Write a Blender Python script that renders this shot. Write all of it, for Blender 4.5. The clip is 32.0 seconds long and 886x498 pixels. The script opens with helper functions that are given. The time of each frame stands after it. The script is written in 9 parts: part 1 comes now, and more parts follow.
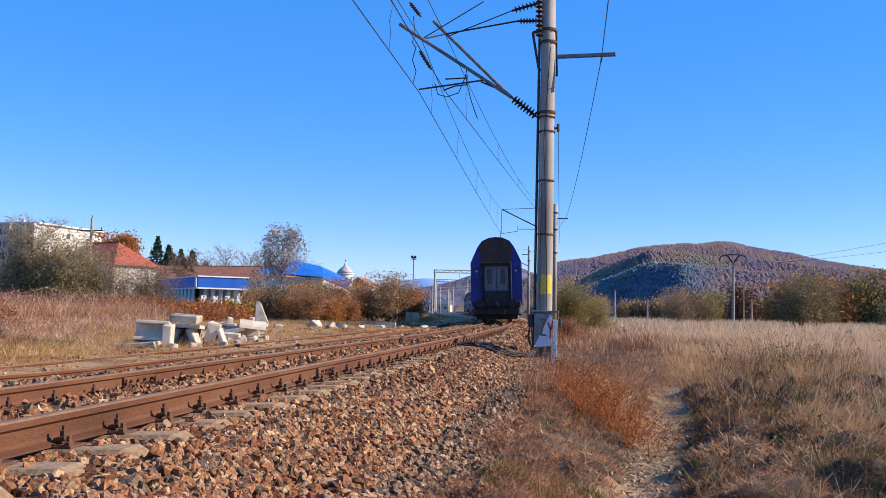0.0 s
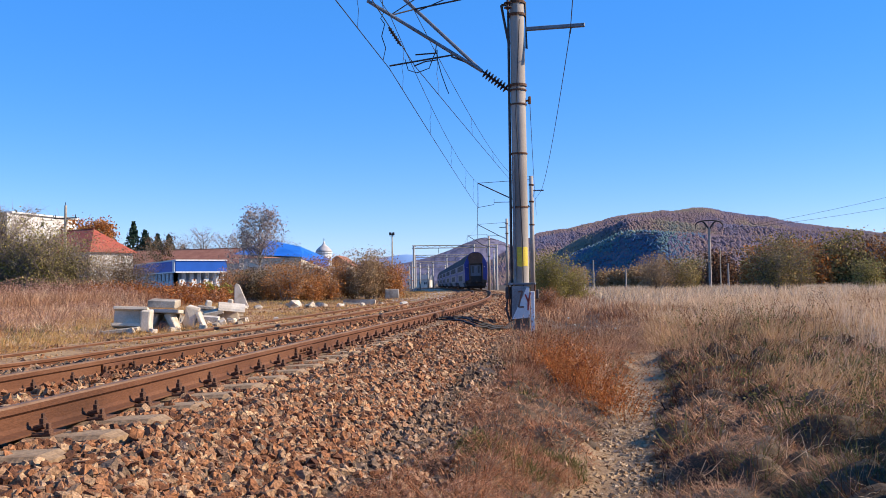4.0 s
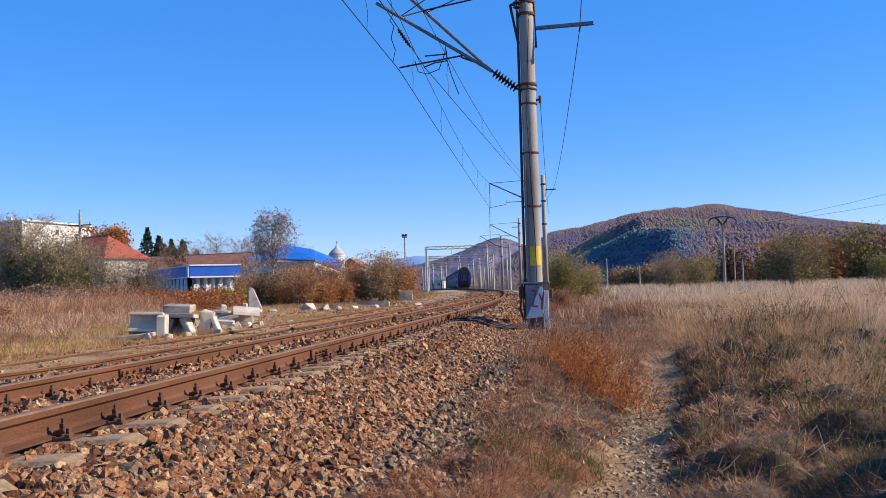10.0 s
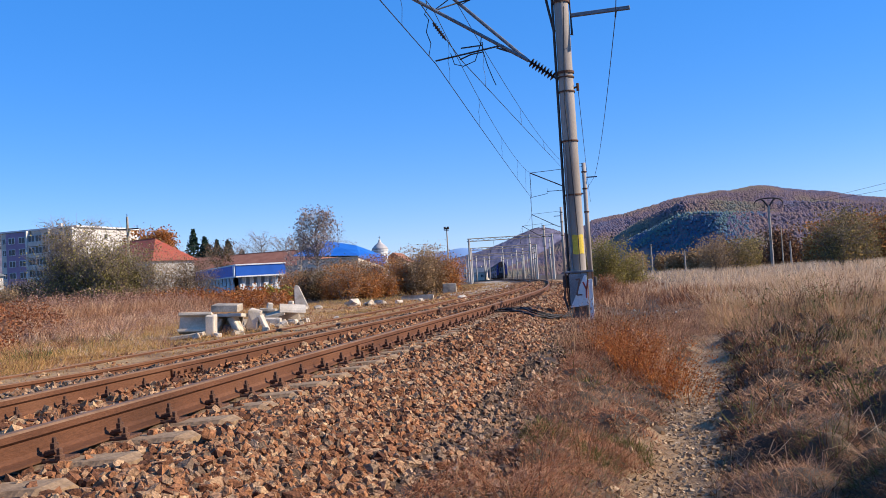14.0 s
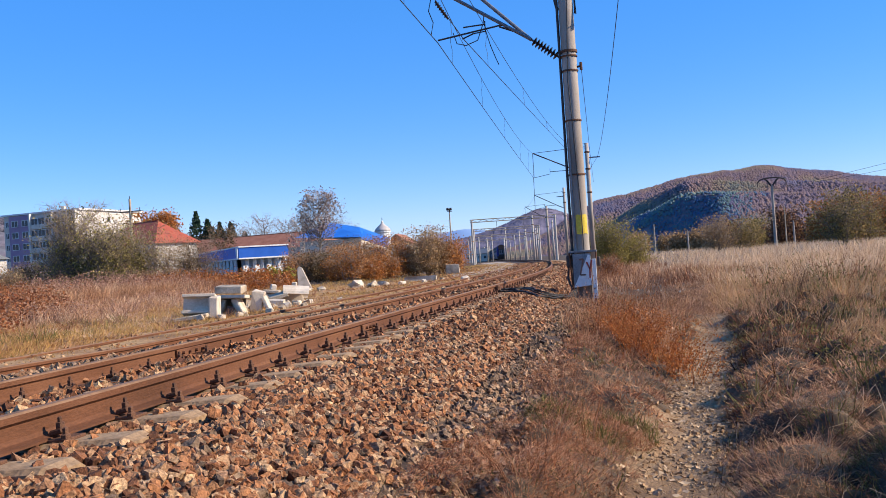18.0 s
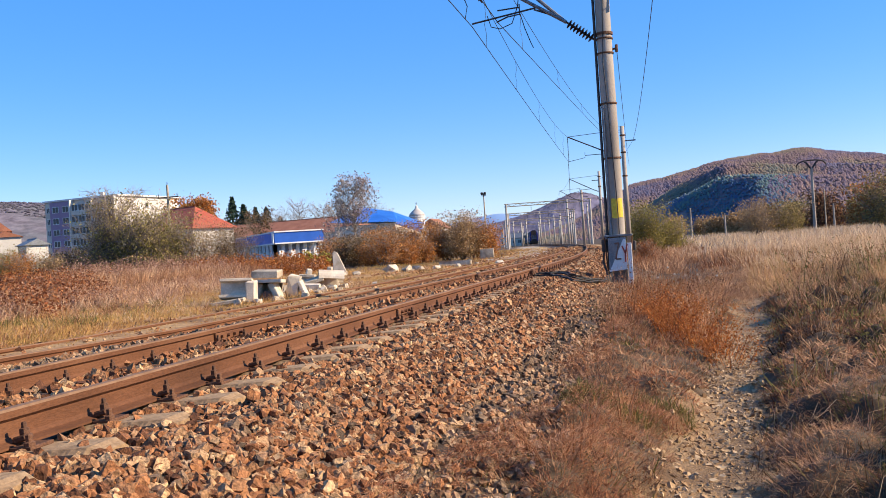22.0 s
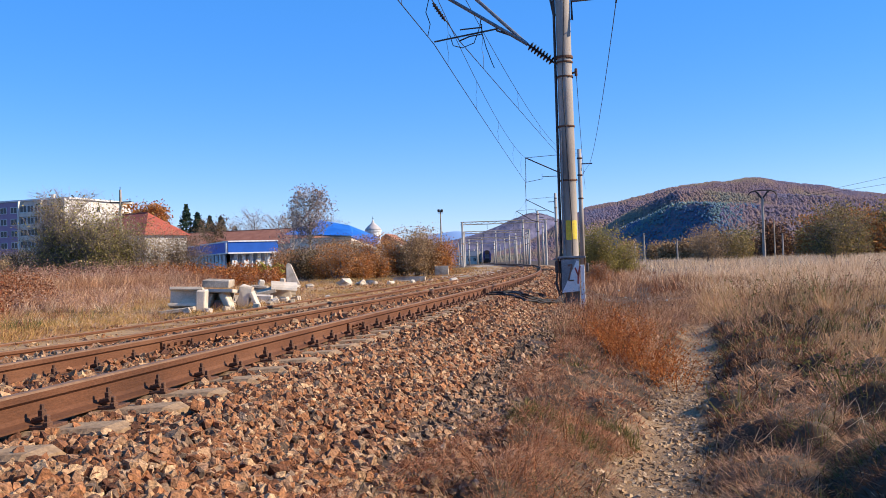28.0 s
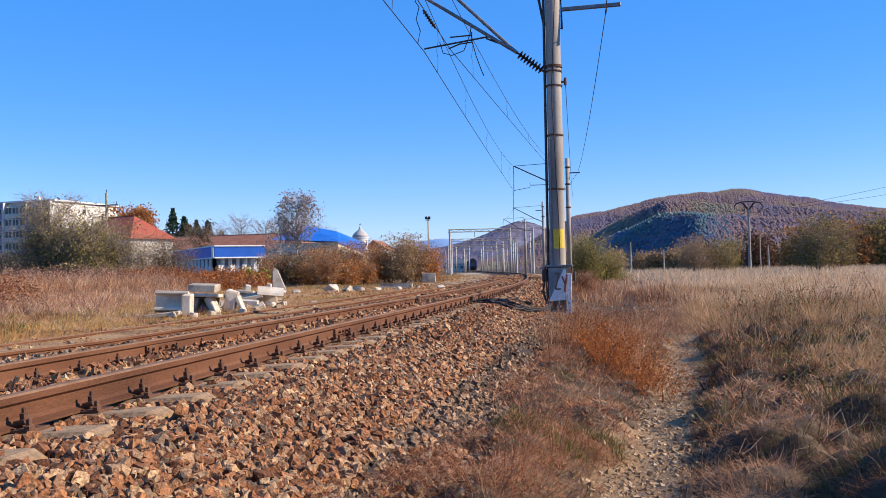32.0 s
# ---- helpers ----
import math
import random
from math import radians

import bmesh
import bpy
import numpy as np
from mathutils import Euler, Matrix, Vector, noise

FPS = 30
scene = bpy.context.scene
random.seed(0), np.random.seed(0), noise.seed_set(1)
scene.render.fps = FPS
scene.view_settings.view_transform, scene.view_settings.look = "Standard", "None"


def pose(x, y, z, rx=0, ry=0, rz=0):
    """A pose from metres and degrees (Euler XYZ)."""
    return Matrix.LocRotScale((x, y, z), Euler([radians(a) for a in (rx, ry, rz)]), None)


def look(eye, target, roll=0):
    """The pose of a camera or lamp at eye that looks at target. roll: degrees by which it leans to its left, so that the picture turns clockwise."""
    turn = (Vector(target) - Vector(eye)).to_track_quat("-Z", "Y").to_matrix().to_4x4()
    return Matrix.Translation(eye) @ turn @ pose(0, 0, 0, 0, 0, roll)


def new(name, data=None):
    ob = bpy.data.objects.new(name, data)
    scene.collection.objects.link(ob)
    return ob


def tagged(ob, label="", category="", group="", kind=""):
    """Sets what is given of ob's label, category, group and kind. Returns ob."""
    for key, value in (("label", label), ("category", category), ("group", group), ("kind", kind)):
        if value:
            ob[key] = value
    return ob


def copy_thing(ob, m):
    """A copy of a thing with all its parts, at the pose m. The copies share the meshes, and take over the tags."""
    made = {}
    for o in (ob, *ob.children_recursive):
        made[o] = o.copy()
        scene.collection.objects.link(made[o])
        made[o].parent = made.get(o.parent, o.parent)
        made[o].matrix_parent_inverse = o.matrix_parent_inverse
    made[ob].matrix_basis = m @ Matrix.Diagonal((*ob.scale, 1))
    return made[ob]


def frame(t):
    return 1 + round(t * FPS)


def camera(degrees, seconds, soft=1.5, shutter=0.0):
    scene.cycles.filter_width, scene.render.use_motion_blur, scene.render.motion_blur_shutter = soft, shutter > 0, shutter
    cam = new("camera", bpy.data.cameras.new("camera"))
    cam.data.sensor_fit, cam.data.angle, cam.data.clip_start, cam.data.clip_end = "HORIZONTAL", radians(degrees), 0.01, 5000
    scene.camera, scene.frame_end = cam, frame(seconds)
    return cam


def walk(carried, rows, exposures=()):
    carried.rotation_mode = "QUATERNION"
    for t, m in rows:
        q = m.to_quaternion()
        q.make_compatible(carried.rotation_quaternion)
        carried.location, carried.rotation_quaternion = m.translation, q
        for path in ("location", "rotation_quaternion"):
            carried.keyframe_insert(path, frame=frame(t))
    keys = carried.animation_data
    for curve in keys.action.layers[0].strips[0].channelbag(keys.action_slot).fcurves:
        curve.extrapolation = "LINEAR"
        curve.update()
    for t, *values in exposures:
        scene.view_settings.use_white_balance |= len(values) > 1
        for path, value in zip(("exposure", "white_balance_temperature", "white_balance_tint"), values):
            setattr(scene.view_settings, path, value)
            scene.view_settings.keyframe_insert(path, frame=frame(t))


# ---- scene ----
cam = camera(51.33, 32.0, soft=0.75)

# seconds, eye x, y, z, yaw to the left of +y, pitch up, roll
PATH = [
    (0.0, 2.797, 0.146, 0.595, 8.18, 3.79, 1.29),
    (0.5, 2.803, 0.135, 0.597, 7.86, 3.17, 1.41),
    (1.0, 2.813, 0.118, 0.599, 7.30, 3.00, 1.54),
    (1.5, 2.827, 0.098, 0.601, 7.06, 2.95, 1.35),
    (2.0, 2.842, 0.079, 0.602, 6.89, 2.88, 1.09),
    (2.5, 2.854, 0.069, 0.602, 6.69, 2.71, 0.55),
    (3.0, 2.860, 0.065, 0.601, 6.63, 2.50, 0.03),
    (3.5, 2.863, 0.065, 0.600, 6.72, 2.31, -0.41),
    (5.5, 2.876, 0.041, 0.601, 7.07, 2.22, -1.15),
    (6.0, 2.876, 0.038, 0.603, 7.07, 2.19, -1.06),
    (6.5, 2.879, 0.034, 0.605, 7.06, 2.23, -1.05),
    (7.0, 2.881, 0.032, 0.605, 7.05, 2.29, -0.95),
    (7.5, 2.881, 0.035, 0.603, 7.02, 2.32, -0.92),
    (8.0, 2.877, 0.041, 0.601, 7.08, 2.32, -0.92),
    (8.5, 2.871, 0.048, 0.598, 7.17, 2.31, -1.06),
    (9.0, 2.865, 0.052, 0.596, 7.34, 2.33, -1.33),
    (9.5, 2.862, 0.051, 0.595, 7.48, 2.34, -1.48),
    (10.0, 2.864, 0.044, 0.594, 7.63, 2.33, -1.66),
    (10.5, 2.866, 0.039, 0.594, 7.85, 2.32, -1.88),
    (11.0, 2.865, 0.037, 0.594, 8.21, 2.22, -2.23),
    (11.5, 2.863, 0.036, 0.594, 8.59, 2.07, -2.52),
    (12.0, 2.862, 0.032, 0.594, 8.96, 1.98, -2.73),
    (12.5, 2.865, 0.023, 0.595, 9.26, 1.91, -2.88),
    (13.0, 2.871, 0.013, 0.596, 9.68, 1.90, -3.16),
    (13.5, 2.875, 0.007, 0.596, 10.06, 1.92, -3.43),
    (14.0, 2.878, 0.006, 0.595, 10.30, 1.96, -3.48),
    (14.5, 2.879, 0.007, 0.593, 10.41, 1.95, -3.50),
    (16.5, 2.867, 0.029, 0.584, 10.32, 1.10, -3.50),
    (17.0, 2.866, 0.029, 0.583, 10.43, 0.92, -3.55),
    (17.5, 2.864, 0.029, 0.581, 10.48, 0.82, -3.62),
    (18.0, 2.859, 0.032, 0.578, 10.54, 0.81, -3.72),
    (18.5, 2.850, 0.040, 0.573, 10.70, 0.73, -3.75),
    (19.0, 2.842, 0.045, 0.569, 11.13, 0.56, -3.75),
    (19.5, 2.838, 0.044, 0.569, 11.69, 0.39, -3.71),
    (20.0, 2.836, 0.040, 0.570, 12.10, 0.27, -3.63),
    (20.5, 2.835, 0.036, 0.571, 12.59, 0.10, -3.60),
    (21.0, 2.839, 0.030, 0.573, 12.72, -0.10, -3.70),
    (21.5, 2.847, 0.020, 0.575, 12.74, -0.07, -3.81),
    (22.0, 2.856, 0.012, 0.576, 12.73, -0.01, -3.84),
    (22.5, 2.865, 0.005, 0.576, 12.64, 0.14, -3.84),
    (23.0, 2.872, 0.001, 0.576, 12.59, 0.30, -3.84),
    (23.5, 2.873, 0.001, 0.575, 12.36, 0.37, -3.74),
    (24.0, 2.871, 0.005, 0.574, 12.21, 0.38, -3.63),
    (24.5, 2.866, 0.007, 0.573, 12.07, 0.37, -3.42),
    (25.0, 2.865, 0.007, 0.573, 11.89, 0.38, -3.15),
    (25.5, 2.866, 0.005, 0.573, 11.58, 0.42, -2.88),
    (27.5, 2.874, 0.013, 0.573, 10.20, 0.72, -1.88),
    (28.0, 2.874, 0.011, 0.573, 9.91, 0.87, -1.82),
    (28.5, 2.872, 0.013, 0.573, 9.67, 1.10, -1.82),
    (29.0, 2.869, 0.018, 0.572, 9.55, 1.20, -1.77),
    (29.5, 2.867, 0.022, 0.571, 9.54, 1.21, -1.63),
    (30.0, 2.866, 0.024, 0.571, 9.41, 1.22, -1.45),
    (30.5, 2.865, 0.025, 0.570, 9.29, 1.24, -1.18),
    (31.0, 2.865, 0.026, 0.570, 9.20, 1.25, -1.12),
    (31.5, 2.865, 0.026, 0.570, 9.22, 1.27, -1.13),
    (32.0, 2.865, 0.026, 0.570, 9.10, 1.30, -1.13),
]


def aim(x, y, z, yaw, pitch, roll):
    a, b = radians(yaw), radians(pitch)
    ahead = Vector((-math.sin(a) * math.cos(b), math.cos(a) * math.cos(b), math.sin(b)))
    return look((x, y, z), Vector((x, y, z)) + 10 * ahead, roll)


# seconds, stops, kelvin, tint: the film brightens and warms in its second half
GAIN = [(0, 0.67, 6500, 10), (1, 0.65, 6480, 10), (2, 0.57, 6400, 10), (3, 0.71, 6550, 10), (5, 0.57, 6500, 10), (7, 0.49, 6500, 10), (12, 0.54, 6430, 10), (14, 0.52, 6430, 10), (17, 0.71, 6800, 10), (18, 0.67, 6700, 10), (19, 0.89, 7150, 10), (20, 1.08, 7500, 10), (21, 0.98, 7500, 10),
        (22, 0.83, 7400, 10), (23, 0.59, 6850, 10), (24, 0.77, 7100, 10), (25, 0.77, 7000, 10), (28, 0.68, 6700, 10), (32, 0.63, 6550, 10)]
walk(cam, [(row[0], aim(*row[1:])) for row in PATH], exposures=GAIN)

# ---- light ----
SUN_EL, SUN_AZ = radians(31), radians(86)      # azimuth clockwise from +y
world = bpy.data.worlds.new("world")
scene.world = world
world.use_nodes = True
wt = world.node_tree
bg = wt.nodes["Background"]
sky = wt.nodes.new("ShaderNodeTexSky")
sky.sky_type, sky.sun_disc = "NISHITA", False
sky.sun_elevation, sky.sun_rotation = SUN_EL, SUN_AZ
sky.altitude, sky.air_density, sky.dust_density, sky.ozone_density = 400, 1.0, 0.1, 4.0
deep = wt.nodes.new("ShaderNodeHueSaturation")
deep.inputs["Hue"].default_value, deep.inputs["Saturation"].default_value = 0.512, 1.38
wt.links.new(sky.outputs[0], deep.inputs["Color"])
tint = wt.nodes.new("ShaderNodeMix")
tint.data_type, tint.blend_type = "RGBA", "MULTIPLY"
tint.inputs["Factor"].default_value = 1.0
wt.links.new(deep.outputs[0], tint.inputs["A"])
tint.inputs["B"].default_value = (1.25, 1.11, 1.27, 1)
clear = wt.nodes.new("ShaderNodeMix")
clear.data_type = "RGBA"
clear.inputs["Factor"].default_value = 0.47
wt.links.new(tint.outputs["Result"], clear.inputs["A"])
clear.inputs["B"].default_value = (0.66, 2.55, 6.3, 1)
wt.links.new(clear.outputs["Result"], bg.inputs[0])
bg.inputs[1].default_value = 0.108
sun = new("sun", bpy.data.lights.new("sun", "SUN"))
sun.data.energy, sun.data.angle, sun.data.color = 4.7, radians(0.55), (1.0, 0.87, 0.70)
sun_way = Vector((math.sin(SUN_AZ) * math.cos(SUN_EL), math.cos(SUN_AZ) * math.cos(SUN_EL), math.sin(SUN_EL)))
sun.matrix_world = look(sun_way * 100, (0, 0, 0))
scene.view_settings.exposure = 0.62

RNG = np.random.default_rng(7)


# ---- materials ----
def mat(name, stops, scale=4.0, detail=5.0, rough=0.8, metal=0.0, bump=0.0, bump_scale=40.0, island=False, spec=0.3, fine=0.0, stretch=None, per_object=False, dist=0.02, iw=1.0):
    """Node material: a ramp of real colours driven by large noise, island or object random, with finer grain and relief."""
    m = bpy.data.materials.new(name)
    m.use_nodes = True
    nt = m.node_tree
    bsdf = nt.nodes["Principled BSDF"]
    bsdf.inputs["Roughness"].default_value = rough
    bsdf.inputs["Metallic"].default_value = metal
    bsdf.inputs["Specular IOR Level"].default_value = spec
    tc = nt.nodes.new("ShaderNodeTexCoord")
    vec = tc.outputs["Object"]
    if stretch:
        mp = nt.nodes.new("ShaderNodeMapping")
        mp.inputs["Scale"].default_value = stretch
        nt.links.new(vec, mp.inputs[0])
        vec = mp.outputs[0]
    nz = nt.nodes.new("ShaderNodeTexNoise")
    nz.inputs["Scale"].default_value, nz.inputs["Detail"].default_value = scale, detail
    nt.links.new(vec, nz.inputs["Vector"])
    ramp = nt.nodes.new("ShaderNodeValToRGB")
    el = ramp.color_ramp.elements
    while len(el) < len(stops):
        el.new(0.5)
    n = len(stops)
    for i, c in enumerate(stops):
        el[i].position = (i / max(1, n - 1)) if (island or per_object) else 0.28 + 0.44 * i / max(1, n - 1)
        el[i].color = (*c, 1)
    drive = nz.outputs["Fac"]
    if island or per_object:
        if island:
            src = nt.nodes.new("ShaderNodeNewGeometry").outputs["Random Per Island"]
        else:
            src = nt.nodes.new("ShaderNodeObjectInfo").outputs["Random"]
        mx = nt.nodes.new("ShaderNodeMath")
        mx.operation = "MULTIPLY_ADD"
        nt.links.new(nz.outputs["Fac"], mx.inputs[0])
        mx.inputs[1].default_value = 0.5
        sub = nt.nodes.new("ShaderNodeMath")
        sub.operation = "ADD"
        nt.links.new(src, sub.inputs[0])
        sub.inputs[1].default_value = -0.25
        if iw < 1.0:
            half = nt.nodes.new("ShaderNodeMath")
            half.operation = "MULTIPLY"
            nt.links.new(src, half.inputs[0])
            half.inputs[1].default_value = iw
            nt.links.new(half.outputs[0], sub.inputs[0])
            mx.inputs[1].default_value = 2.2
            sub.inputs[1].default_value = -0.6 - iw / 2
        nt.links.new(sub.outputs[0], mx.inputs[2])
        drive = mx.outputs[0]
    nt.links.new(drive, ramp.inputs[0])
    col = ramp.outputs[0]
    if fine > 0:
        n2 = nt.nodes.new("ShaderNodeTexNoise")
        n2.inputs["Scale"].default_value, n2.inputs["Detail"].default_value = bump_scale, 6
        nt.links.new(vec, n2.inputs["Vector"])
        mr = nt.nodes.new("ShaderNodeMapRange")
        mr.inputs["From Min"].default_value, mr.inputs["From Max"].default_value = 0.3, 0.7
        mr.inputs["To Min"].default_value, mr.inputs["To Max"].default_value = 1 - fine, 1 + fine
        nt.links.new(n2.outputs["Fac"], mr.inputs[0])
        mul = nt.nodes.new("ShaderNodeVectorMath")
        mul.operation = "SCALE"
        nt.links.new(col, mul.inputs[0])
        nt.links.new(mr.outputs[0], mul.inputs["Scale"])
        col = mul.outputs[0]
    nt.links.new(col, bsdf.inputs["Base Color"])
    if bump > 0:
        n3 = nt.nodes.new("ShaderNodeTexNoise")
        n3.inputs["Scale"].default_value, n3.inputs["Detail"].default_value = bump_scale, 5
        nt.links.new(vec, n3.inputs["Vector"])
        bp = nt.nodes.new("ShaderNodeBump")
        bp.inputs["Strength"].default_value, bp.inputs["Distance"].default_value = bump, dist
        nt.links.new(n3.outputs["Fac"], bp.inputs["Height"])
        nt.links.new(bp.outputs[0], bsdf.inputs["Normal"])
    return m


def leafy(name, stops, scale=0.6, trans=0.32, iw=1.0):
    m = mat(name, stops, scale=scale, rough=0.9, island=True, spec=0.02, iw=iw)
    nt = m.node_tree
    out, bsdf = nt.nodes["Material Output"], nt.nodes["Principled BSDF"]
    tr = nt.nodes.new("ShaderNodeBsdfTranslucent")
    nt.links.new(bsdf.inputs["Base Color"].links[0].from_socket, tr.inputs["Color"])
    mix = nt.nodes.new("ShaderNodeMixShader")
    mix.inputs[0].default_value = trans
    nt.links.new(bsdf.outputs[0], mix.inputs[1])
    nt.links.new(tr.outputs[0], mix.inputs[2])
    nt.links.new(mix.outputs[0], out.inputs[0])
    return m


